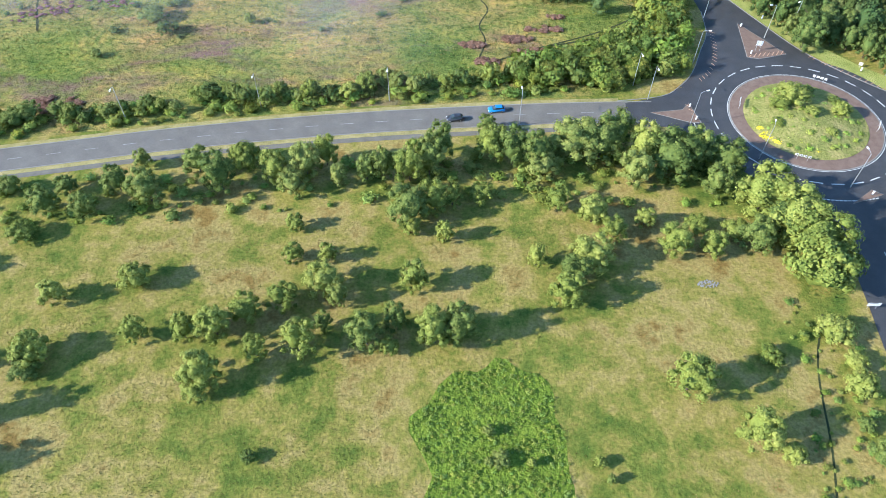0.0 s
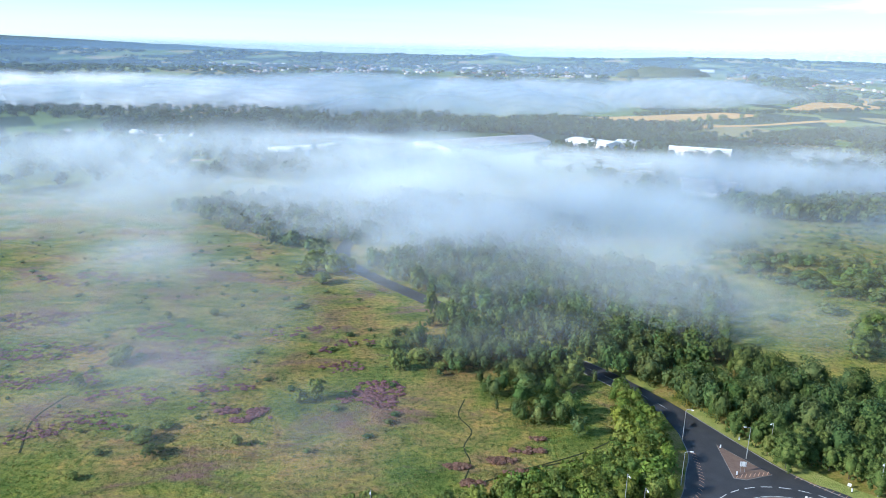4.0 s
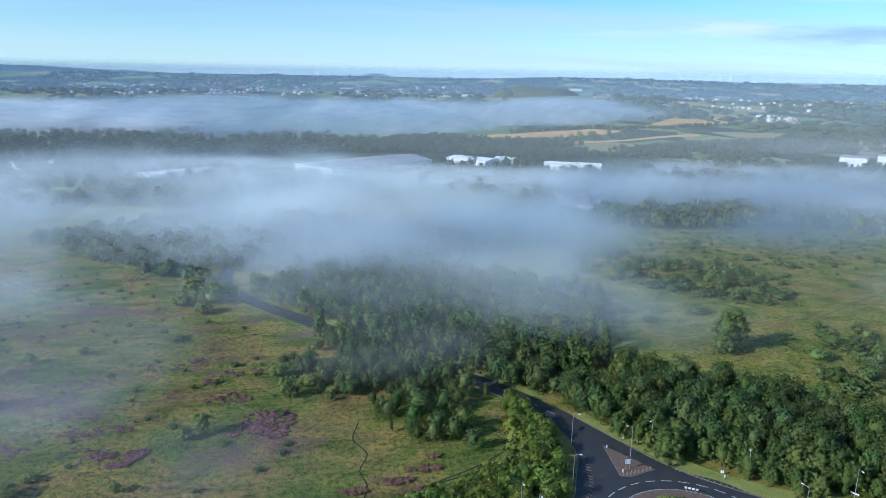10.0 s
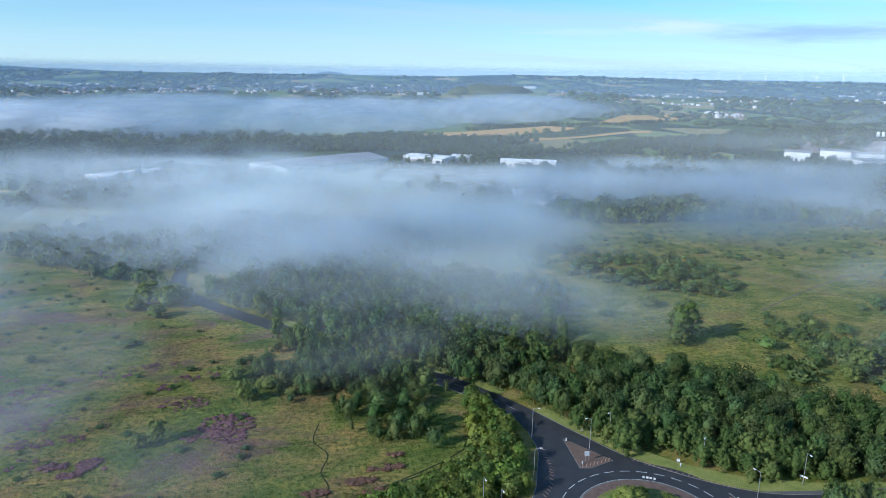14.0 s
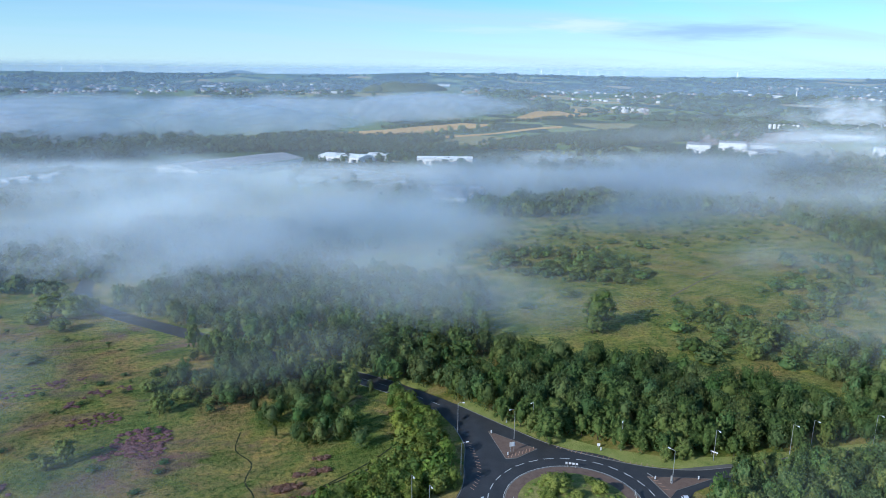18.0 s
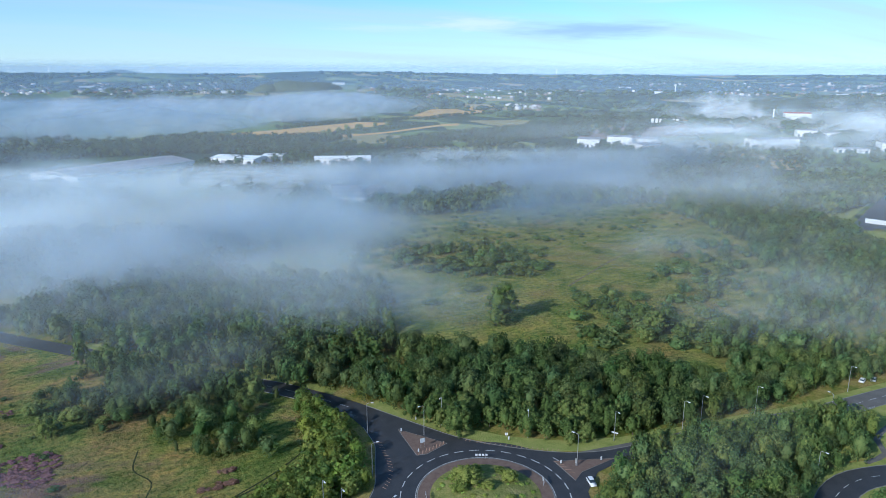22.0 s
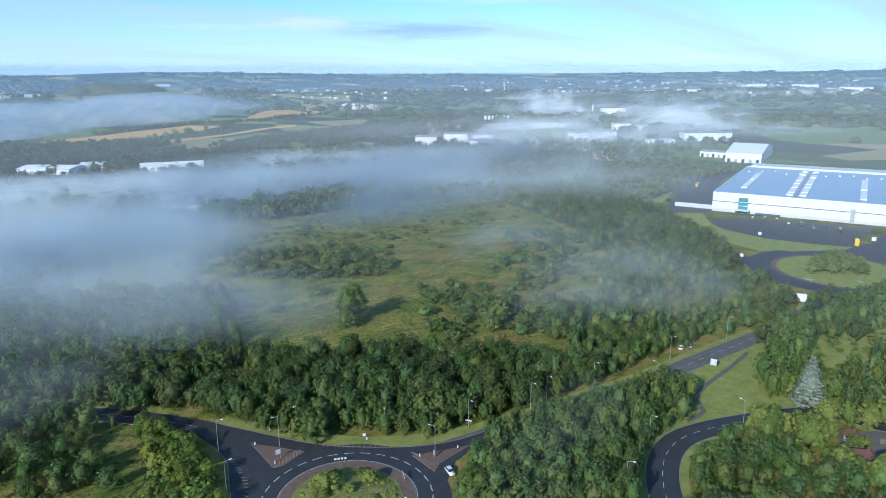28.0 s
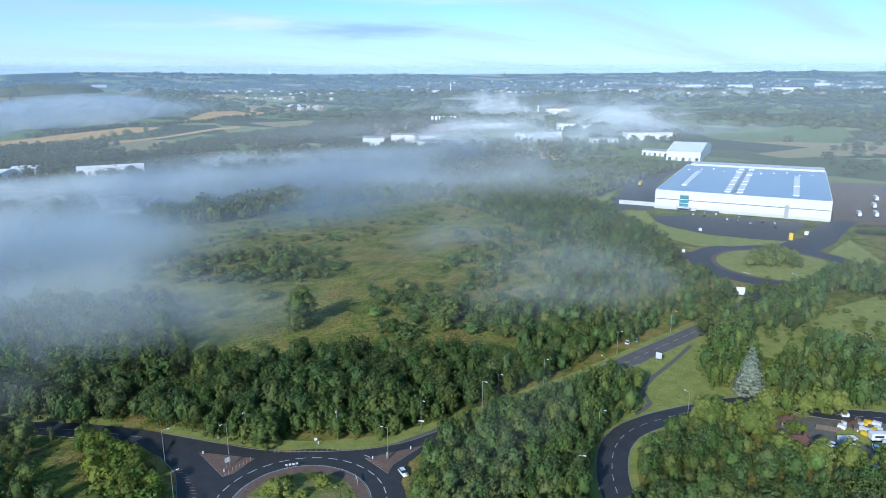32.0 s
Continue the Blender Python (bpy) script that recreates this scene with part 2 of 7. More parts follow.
RED_SETTS = material("brown_block_paving", [(0.3, (0.115, 0.075, 0.058)), (0.5, (0.17, 0.115, 0.088)), (0.7, (0.21, 0.15, 0.12))], scale=0.6, fine=6.0, rough=0.85, bump=0.02)
KERB = material("kerb_concrete", [(0.3, (0.17, 0.165, 0.15)), (0.7, (0.29, 0.28, 0.255))], scale=0.5, fine=5.0, rough=0.85)
PAINT = material("road_paint_white", [(0.3, (0.416, 0.416, 0.400)), (0.6, (0.624, 0.624, 0.600))], scale=0.7, fine=6.0, rough=0.6)
PAINT_WORN = material("worn_road_paint", [(0.3, (0.13, 0.13, 0.12)), (0.5, (0.26, 0.26, 0.25)), (0.7, (0.42, 0.42, 0.40))], scale=0.7, fine=6.0, rough=0.7)
VERGE = material("verge_grass", [(0.30, (0.150, 0.195, 0.045)), (0.50, (0.275, 0.300, 0.080)), (0.70, (0.390, 0.355, 0.130))], scale=0.25, fine=2.2, rough=0.95, bump=0.3, bump_scale=2.5, spec=0.1)
DRY_VERGE = material("dry_verge_grass", [(0.30, (0.150, 0.150, 0.050)), (0.50, (0.300, 0.260, 0.110)), (0.70, (0.430, 0.360, 0.180))], scale=0.4, fine=2.6, rough=0.95, bump=0.25, bump_scale=2.5, spec=0.1)
MOUND = material("rough_island_grass", [(0.30, (0.110, 0.140, 0.035)), (0.48, (0.220, 0.225, 0.065)), (0.62, (0.340, 0.290, 0.115)), (0.74, (0.250, 0.185, 0.080))], scale=0.22, fine=1.6, rough=0.95, bump=0.4, bump_scale=1.4, spec=0.1)
HATCH = material("red_hatching_paint", [(0.3, (0.30, 0.16, 0.10)), (0.5, (0.44, 0.26, 0.17)), (0.7, (0.52, 0.38, 0.28))], scale=0.8, fine=6.0, rough=0.8)
LUSH = material("nettle_green", [(0.30, (0.058, 0.100, 0.014)), (0.52, (0.128, 0.190, 0.022)), (0.70, (0.200, 0.250, 0.034))], scale=0.35, fine=1.6, rough=0.9, bump=0.6, bump_scale=1.4, spec=0.15)
GOLD = material("ripe_corn", [(0.30, (0.44, 0.25, 0.08)), (0.52, (0.56, 0.35, 0.12)), (0.72, (0.63, 0.43, 0.16))], scale=0.012, fine=0.15, rough=0.95, stretch=(1, 0.25, 1), spec=0.1)
STRAW = material("pale_stubble", [(0.30, (0.42, 0.32, 0.16)), (0.52, (0.52, 0.41, 0.21)), (0.72, (0.60, 0.49, 0.27))], scale=0.012, fine=0.15, rough=0.95, stretch=(1, 0.25, 1), spec=0.1)
PASTURE = material("pasture_green", [(0.3, (0.09, 0.15, 0.035)), (0.7, (0.16, 0.22, 0.06))], scale=0.015, fine=0.2, rough=0.95, spec=0.1)
BARK = material("bark", [(0.3, (0.045, 0.035, 0.025)), (0.7, (0.13, 0.105, 0.08))], scale=2.0, fine=9.0, rough=0.95, bump=0.05)
LEAF = material("broad_leaves", [(0.22, (0.072, 0.112, 0.026)), (0.48, (0.160, 0.208, 0.048)), (0.74, (0.290, 0.306, 0.082))], scale=0.4, fine=2.0, rough=0.75, per_object=0.30, island=0.26, translucent=0.22, spec=0.2)
LEAF_PALE = material("willow_leaves", [(0.22, (0.096, 0.138, 0.026)), (0.48, (0.210, 0.250, 0.050)), (0.74, (0.350, 0.366, 0.090))], scale=0.4, fine=2.0, rough=0.75, per_object=0.25, island=0.26, translucent=0.22, spec=0.2)
LEAF_FIR = material("silver_needles", [(0.22, (0.085, 0.110, 0.075)), (0.48, (0.180, 0.215, 0.155)), (0.74, (0.290, 0.325, 0.250))], scale=0.5, fine=2.0, rough=0.7, per_object=0.1, island=0.3, spec=0.2)
LEAF_DARK = material("dark_wood_leaves", [(0.22, (0.042, 0.074, 0.020)), (0.48, (0.096, 0.142, 0.036)), (0.74, (0.190, 0.216, 0.060))], scale=0.4, fine=2.0, rough=0.8, per_object=0.3, island=0.26, translucent=0.14, spec=0.15)
LEAF_WOOD = material("woodland_leaves", [(0.22, (0.034, 0.064, 0.020)), (0.48, (0.076, 0.120, 0.035)), (0.74, (0.158, 0.192, 0.056))], scale=0.12, fine=1.5, rough=0.8, island=0.26, translucent=0.1, tint=True, spec=0.15)
LEAF_HEDGE = material("hedge_leaves", [(0.22, (0.060, 0.098, 0.020)), (0.48, (0.130, 0.180, 0.034)), (0.74, (0.235, 0.262, 0.056))], scale=0.3, fine=1.8, rough=0.8, island=0.2, translucent=0.2, tint=True, spec=0.15)
LEAF_FAR = material("far_woods", [(0.25, (0.022, 0.042, 0.016)), (0.5, (0.041, 0.069, 0.022)), (0.75, (0.067, 0.097, 0.030))], scale=0.05, fine=0.4, rough=0.9, island=0.3, tint=True, spec=0.1)
HEATHER = material("heather_bloom", [(0.25, (0.085, 0.046, 0.046)), (0.5, (0.210, 0.104, 0.108)), (0.75, (0.300, 0.165, 0.165))], scale=0.2, fine=2.0, rough=0.95, island=0.35, spec=0.1)
WILLOWHERB = material("willowherb_seed", [(0.25, (0.090, 0.052, 0.032)), (0.5, (0.190, 0.105, 0.075)), (0.75, (0.270, 0.160, 0.115))], scale=0.2, fine=2.0, rough=0.95, island=0.35, spec=0.1)
TUFT = material("tussock_grass", [(0.25, (0.102, 0.131, 0.028)), (0.5, (0.205, 0.196, 0.054)), (0.75, (0.356, 0.268, 0.101))], scale=0.08, fine=0.6, rough=0.9, island=0.35, translucent=0.2, spec=0.1)
FLOWER = material("yellow_flowers", [(0.3, (0.55, 0.42, 0.02)), (0.7, (0.80, 0.66, 0.05))], scale=1.0, fine=6.0, rough=0.8, island=0.3)
STEEL = material("galvanised_steel", [(0.3, (0.36, 0.37, 0.38)), (0.7, (0.50, 0.51, 0.52))], scale=1.0, fine=8.0, rough=0.5, metal=0.6)
WHITE = material("white_cladding", [(0.25, (0.66, 0.67, 0.68)), (0.7, (0.82, 0.82, 0.82))], scale=0.05, fine=0.9, rough=0.5, stretch=(1, 1, 0.2))
OFFWHITE = material("grey_white_cladding", [(0.3, (0.50, 0.52, 0.54)), (0.7, (0.68, 0.69, 0.70))], scale=0.05, fine=0.8, rough=0.55)
ROOF_BLUE = material("pale_blue_roof_sheet", [(0.3, (0.26, 0.39, 0.54)), (0.7, (0.34, 0.48, 0.62))], scale=0.03, fine=0.5, rough=0.45, stretch=(1, 1, 1))
ROOF_GREY = material("grey_roof_sheet", [(0.3, (0.24, 0.25, 0.27)), (0.7, (0.36, 0.37, 0.39))], scale=0.05, fine=0.5, rough=0.6)
SKYLIGHT = material("milky_rooflight", [(0.3, (0.82, 0.84, 0.84)), (0.7, (0.92, 0.92, 0.91))], scale=0.2, fine=2.0, rough=0.4)
DARK = material("dark_rubber", [(0.3, (0.012, 0.012, 0.013)), (0.7, (0.03, 0.03, 0.03))], scale=2.0, fine=9.0, rough=0.8)
GLASS = material("dark_window_glass", [(0.3, (0.02, 0.03, 0.04)), (0.7, (0.05, 0.07, 0.08))], scale=0.5, fine=3.0, rough=0.08, spec=0.7)
TEAL = material("teal_glazing", [(0.3, (0.02, 0.16, 0.20)), (0.7, (0.05, 0.28, 0.33))], scale=0.5, fine=3.0, rough=0.15, spec=0.6)
BRICK_RED = material("red_roof_tiles", [(0.3, (0.095, 0.050, 0.040)), (0.7, (0.170, 0.090, 0.068))], scale=0.8, fine=6.0, rough=0.85, bump=0.02)
RED = material("red_cladding", [(0.3, (0.40, 0.07, 0.05)), (0.7, (0.55, 0.12, 0.08))], scale=0.1, fine=1.0, rough=0.6)
SOIL = material("bare_brown_soil", [(0.3, (0.10, 0.07, 0.05)), (0.7, (0.20, 0.15, 0.11))], scale=0.1, fine=1.0, rough=0.95, bump=0.1)
TIMBER = material("weathered_timber", [(0.3, (0.10, 0.08, 0.06)), (0.7, (0.22, 0.18, 0.14))], scale=1.0, fine=8.0, rough=0.9)
YELLOW = material("yellow_paint", [(0.3, (0.60, 0.40, 0.02)), (0.7, (0.75, 0.52, 0.05))], scale=1.0, fine=6.0, rough=0.5)
HEAP = material("spoil_heap_turf", [(0.3, (0.05, 0.07, 0.03)), (0.7, (0.10, 0.11, 0.05))], scale=0.02, fine=0.1, rough=0.95, spec=0.1)


def turf_material(name, stops, bloom, amount, stretch, turn):
    """Rough open turf: broad patches, drawn-out swales, dark rush clumps, blade-scale grain and tinted patches of bloom."""
    m = bpy.data.materials.new(name)
    m.use_nodes = True
    tree = m.node_tree
    tree.nodes.clear()
    node, join = links(tree)
    geo = node("ShaderNodeNewGeometry")
    mp = node("ShaderNodeMapping")
    mp.inputs["Rotation"].default_value = (0, 0, radians(turn))
    mp.inputs["Scale"].default_value = (*stretch, 1.0)
    join(geo, "Position", mp, 0)
    big = node("ShaderNodeTexNoise", Scale=0.035, Detail=7.0, Roughness=0.66, Distortion=0.6)
    join(geo, "Position", big, "Vector")
    swale = node("ShaderNodeTexNoise", Scale=1.0, Detail=6.0, Roughness=0.62, Distortion=0.8)
    join(mp, 0, swale, "Vector")
    clump = node("ShaderNodeTexNoise", Scale=0.55, Detail=5.0, Roughness=0.7)
    join(geo, "Position", clump, "Vector")
    grain = node("ShaderNodeTexNoise", Scale=2.6, Detail=3.0, Roughness=0.7)
    join(geo, "Position", grain, "Vector")
    c1 = node("ShaderNodeValToRGB")
    ramp(c1, stops)
    join(big, "Fac", c1, "Fac")
    out_col, sock = c1, "Color"
    for src, pts in ((swale, [(0.36, (0.62, 0.72, 0.58)), (0.50, (1, 1, 1)), (0.64, (1.30, 1.16, 1.02))]),
                     (clump, [(0.36, (1.25, 1.2, 1.05)), (0.50, (1, 1, 1)), (0.60, (0.52, 0.66, 0.52)), (0.70, (0.34, 0.46, 0.34))]),
                     (grain, [(0.30, (0.55, 0.60, 0.50)), (0.52, (1, 1, 1)), (0.72, (1.45, 1.38, 1.25))])):
        r = node("ShaderNodeValToRGB")
        ramp(r, pts)
        join(src, "Fac", r, "Fac")
        mul = node("ShaderNodeMix", data_type="RGBA", blend_type="MULTIPLY")
        mul.inputs["Factor"].default_value = 1.0
        join(out_col, sock, mul, "A")
        join(r, "Color", mul, "B")
        out_col, sock = mul, "Result"
    shift = node("ShaderNodeMapping")
    shift.inputs["Location"].default_value = (31, 17, 5)
    shift.inputs["Scale"].default_value = (0.8, 1.5, 1.0)
    join(geo, "Position", shift, 0)
    bl = node("ShaderNodeTexNoise", Scale=0.026, Detail=6.0, Roughness=0.64, Distortion=0.5)
    join(shift, 0, bl, "Vector")
    where = node("ShaderNodeMapRange", From_Min=0.54, From_Max=0.66, To_Min=0.0, To_Max=amount)
    join(bl, "Fac", where, 0)
    tint = node("ShaderNodeMix", data_type="RGBA")
    tint.inputs["B"].default_value = (*bloom, 1)
    join(where, 0, tint, "Factor")
    join(out_col, sock, tint, "A")
    b = node("ShaderNodeBsdfPrincipled", Roughness=0.95)
    b.inputs["Specular IOR Level"].default_value = 0.1
    join(tint, "Result", b, "Base Color")
    hgt = node("ShaderNodeMath", operation="ADD")
    join(clump, "Fac", hgt, 0)
    join(swale, "Fac", hgt, 1)
    bp = node("ShaderNodeBump", Strength=1.0, Distance=0.8)
    join(hgt, 0, bp, "Height")
    join(bp, 0, b, "Normal")
    out = node("ShaderNodeOutputMaterial")
    join(b, 0, out, 0)
    return m


MOOR = turf_material("moor_turf", [(0.34, (0.105, 0.150, 0.034)), (0.45, (0.175, 0.195, 0.050)), (0.53, (0.250, 0.215, 0.070)), (0.60, (0.265, 0.190, 0.080)), (0.68, (0.150, 0.105, 0.060))], (0.190, 0.100, 0.100), 0.8, (0.05, 0.12), 24)
HEATH = turf_material("heath_grass", [(0.34, (0.100, 0.142, 0.030)), (0.45, (0.178, 0.205, 0.048)), (0.54, (0.250, 0.238, 0.072)), (0.66, (0.235, 0.190, 0.070))], (0.190, 0.130, 0.052), 0.4, (0.05, 0.11), -35)
DITCH = material("wet_ditch", [(0.3, (0.020, 0.030, 0.014)), (0.55, (0.045, 0.055, 0.022)), (0.7, (0.10, 0.105, 0.035))], scale=0.4, fine=2.5, rough=0.9, bump=0.3, spec=0.15)
WEED = material("dry_weeds", [(0.3, (0.10, 0.085, 0.030)), (0.5, (0.19, 0.150, 0.050)), (0.7, (0.26, 0.190, 0.080))], scale=0.15, fine=1.2, rough=0.95, island=0.4, spec=0.1)
SILT = material("cleared_land", [(0.3, (0.16, 0.12, 0.10)), (0.5, (0.24, 0.19, 0.16)), (0.7, (0.33, 0.27, 0.23))], scale=0.01, fine=0.08, rough=0.95, stretch=(0.5, 1, 1))


def car_paint(name, rgb):
    return material(name, [(0.3, tuple(v * 0.85 for v in rgb)), (0.7, rgb)], scale=1.0, fine=8.0, rough=0.3, spec=0.5, coat=0.5)


CAR_BLUE, CAR_DARK, CAR_WHITE = car_paint("car_blue", (0.01, 0.20, 0.50)), car_paint("car_dark", (0.03, 0.035, 0.05)), car_paint("car_white", (0.80, 0.81, 0.82))
CAR_SILVER, CAR_RED = car_paint("car_silver", (0.45, 0.47, 0.49)), car_paint("car_red", (0.35, 0.03, 0.02))

# ---- plan: woods by their outlines, single trees by x, y, height, width ----
VERGE_TREES = [(-96.3, 108.1, 4.7, 6.0), (-87.9, 94.8, 4.3, 6.9), (-85.2, 102.0, 7.8, 6.4), (-83.2, 108.3, 4.6, 5.0), (-76.3, 101.2, 7.2, 5.5), (-72.0, 108.9, 7.1, 6.3), 
    (-68.9, 116.9, 5.1, 4.3), (-64.3, 106.0, 9.7, 7.5), (-55.9, 115.6, 7.1, 6.9), (-49.5, 109.9, 10.5, 8.0), (-45.7, 117.6, 6.7, 8.2), (-37.9, 112.5, 8.9, 6.0), 
    (-33.6, 109.5, 6.6, 6.5), (-31.1, 114.7, 10.1, 7.3), (-27.1, 118.3, 9.1, 6.0), (-23.7, 111.5, 6.7, 3.9), (-17.5, 113.6, 7.5, 5.2), (-13.7, 114.7, 8.7, 5.2), 
    (-7.8, 113.6, 12.5, 7.8), (-3.4, 115.7, 13.2, 7.8), (-0.8, 121.1, 10.7, 6.7), (5.8, 117.1, 3.1, 3.3), (10.3, 130.5, 5.3, 4.9), (11.1, 121.1, 9.7, 8.1)]
VERGE_TREES_a = [(15.7, 119.4, 10.3, 8.0), (20.8, 117.9, 12.3, 6.7), (22.7, 116.1, 6.7, 7.9), (29.8, 122.4, 14.2, 12.3), (36.5, 122.3, 12.7, 11.0), (40.4, 126.0, 10.6, 8.4), 
    (45.6, 120.7, 13.7, 8.3), (43.0, 113.4, 9.8, 8.0), (51.5, 117.1, 14.1, 12.4), (57.5, 120.6, 11.4, 8.5), (64.2, 118.4, 8.6, 10.0), (60.4, 110.8, 8.0, 6.8)]
JUNCTION_TREES = [(69.3, 106.3, 11.1, 12.4), (73.2, 98.7, 14.4, 12.1), (76.1, 92.8, 16.1, 13.3), (75.1, 86.4, 13.2, 14.3), (72.2, 99.5, 9.8, 10.8), (65.7, 95.8, 7.6, 7.9), 
    (77.7, 87.3, 9.2, 10.5), (62.2, 98.3, 3.9, 6.6), (73.8, 73.0, 4.5, 7.4), (74.2, 61.2, 5.2, 6.0), (75.8, 66.7, 3.2, 4.9), (73.7, 48.5, 4.7, 5.8), 
    (73.1, 54.3, 2.5, 3.5)]
MEADOW_TREES = [(-60.5, 82.9, 6.3, 7.4), (-75.7, 79.1, 5.8, 5.7), (-74.2, 65.9, 7.1, 8.5), (-74.4, 62.6, 3.8, 6.6), (-56.8, 70.3, 6.3, 5.2), (-47.9, 70.5, 6.7, 5.1), 
    (-42.2, 71.4, 8.9, 7.3), (-42.0, 61.3, 14.5, 7.6), (-42.9, 58.5, 4.8, 5.4), (-34.0, 66.9, 6.6, 4.9), (-26.3, 68.1, 11.2, 7.0), (-22.2, 72.6, 5.9, 3.8), 
    (-37.1, 75.1, 7.1, 6.8), (-31.1, 78.5, 6.6, 6.8), (-22.8, 82.1, 7.6, 8.0), (-30.6, 89.7, 5.2, 4.8), (-23.3, 89.8, 5.3, 4.1), (-31.3, 98.2, 4.7, 4.3), 
    (-20.1, 78.7, 6.9, 4.5), (-13.9, 69.7, 13.2, 7.0), (-9.6, 68.2, 4.2, 4.2), (-8.3, 73.1, 8.8, 5.4), (-5.4, 83.2, 8.3, 6.2), (-1.2, 70.4, 12.7, 7.5)]
MEADOW_TREES_a = [(3.0, 71.2, 13.4, 7.5), (4.1, 72.9, 4.9, 5.4), (-7.3, 101.1, 10.5, 9.8), (-1.9, 104.3, 9.1, 7.4), (1.9, 106.0, 7.9, 5.0), (8.1, 107.5, 5.4, 6.3), 
    (-6.6, 97.8, 4.7, 4.8), (0.5, 95.8, 6.2, 4.2), (24.9, 105.4, 6.7, 6.3), (31.9, 101.5, 7.9, 6.9), (32.6, 102.7, 4.4, 6.3), (36.1, 97.3, 6.2, 6.2), 
    (43.2, 101.0, 5.2, 4.8), (47.9, 93.2, 8.8, 7.5), (54.1, 99.8, 4.1, 6.5), (55.6, 93.2, 7.2, 5.7), (18.9, 89.3, 6.8, 4.1), (29.7, 89.0, 8.7, 9.5), 
    (24.1, 79.8, 9.7, 7.3), (26.4, 85.9, 7.4, 7.0), (43.9, 61.2, 11.4, 8.7), (53.5, 52.1, 9.3, 8.2), (60.4, 67.6, 3.6, 5.8), (58.6, 48.6, 3.8, 4.9)]
MEADOW_SHRUBS = [(-31.7, 47.1, 2.6, 3.0), (8.2, 52.3, 5.4, 2.5), (8.1, 46.7, 3.8, 2.0), (15.1, 46.8, 3.6, 1.8), (26.3, 47.0, 3.2, 2.5), (27.8, 44.1, 3.2, 2.0), 
    (10.0, 47.3, 5.6, 3.9)]
MOOR_TREES = [(-113.6, 233.9, 5.8, 10.4), (-113.8, 228.5, 3.8, 6.8), (-78.9, 171.4, 3.9, 4.5), (-84.3, 178.6, 4.0, 9.2), (-80.6, 186.2, 2.5, 5.7), (-94.5, 160.1, 2.2, 3.5), 
    (-94.1, 279.3, 3.4, 4.6), (-110.9, 272.4, 4.4, 4.6), (-16.6, 247.1, 5.2, 7.8), (-13.3, 228.2, 7.8, 5.8), (-5.4, 237.1, 5.0, 8.6), (0.9, 247.3, 4.2, 8.9), 
    (-38.1, 206.2, 7.2, 5.8), (-43.1, 203.5, 4.5, 5.8), (-56.2, 177.6, 3.2, 3.5), (3.0, 229.6, 3.0, 5.2), (-76.7, 174.0, 2.2, 2.9), (-118.5, 211.4, 5.3, 5.4), 
    (-62.4, 290.6, 2.4, 10.4), (-67.3, 336.9, 6.6, 11.8), (-61.3, 344.3, 12.1, 13.5), (-51.8, 339.4, 10.7, 14.8), (-55.1, 324.0, 6.4, 9.9), (-78.7, 254.9, 2.1, 3.3)]
MOOR_TREES_EAST = [(169.4, 248.3, 18.0, 15.5), (163.5, 243.5, 8.0, 9.5), (214.2, 243.2, 8.2, 9.8), (218.7, 233.7, 8.9, 8.3), (227.0, 230.3, 6.4, 8.4), (222.3, 214.2, 9.8, 9.4), (219.1, 202.1, 10.7, 10.4), 
    (230.7, 205.7, 8.6, 8.1), (191.3, 211.7, 6.9, 8.8), (223.8, 190.9, 7.1, 7.7), (207.6, 196.5, 6.9, 8.8), (236.8, 198.7, 6.1, 8.1), (150.8, 283.1, 3.7, 8.3), 
    (179.0, 292.9, 5.3, 11.8), (237.8, 335.0, 3.8, 10.4), (242.8, 313.4, 4.6, 10.1), (291.5, 322.2, 2.7, 4.4), (359.4, 353.1, 3.8, 5.9), (314.5, 368.7, 2.9, 8.1), 
    (266.1, 346.1, 2.7, 7.4), (208.4, 345.6, 4.6, 13.7), (220.9, 334.5, 5.5, 13.6), (227.4, 315.0, 5.4, 9.9), (194.9, 342.2, 5.3, 10.0), (207.8, 329.5, 4.5, 9.9)]
WOOD_MAIN = [(52, 245), (62, 231), (79, 206), (93, 176), (109, 157), (139, 136), 
    (163, 131), (193, 130), (208, 134), (189, 169), (151, 211), (117, 236), 
    (96, 256), (72, 270), (49, 285)]
WOOD_NORTH = [(-6, 311), (20, 277), (49, 247), (63, 226), (81, 216), (89, 229), 
    (112, 240), (129, 287), (111, 308), (110, 353), (63, 383), (-3, 379), 
    (-39, 355)]
WOOD_WEST = [(-15, 256), (5, 257), (43, 247), (58, 226), (55, 205), (44, 184), 
    (33, 184), (16, 185), (15, 214), (1, 236)]
BUSH_WEST = [(61, 215), (66, 211), (71, 191), (69, 177), (63, 155), (47, 148), 
    (20, 150), (18, 157), (45, 168), (57, 183)]
WOOD_SOUTHEAST = [(113, 117), (133, 128), (148, 129), (163, 125), (187, 119), (200, 114), 
    (213, 105), (196, 98), (176, 99), (144, 84), (129, 74), (101, 104)]
WOOD_CORNER = [(152, 73), (168, 79), (185, 79), (200, 75), (203, 69), (196, 63), 
    (195, 48), (208, 27), (201, 17), (180, 13), (133, 64)]
WOOD_EAST = [(252, 100), (273, 103), (298, 101), (291, 94), (269, 82), (242, 74), 
    (231, 76), (230, 87)]
WOOD_HILL = [(240, 70), (273, 78), (302, 72), (308, 57), (290, 44), (256, 37), 
    (247, 47), (243, 58)]
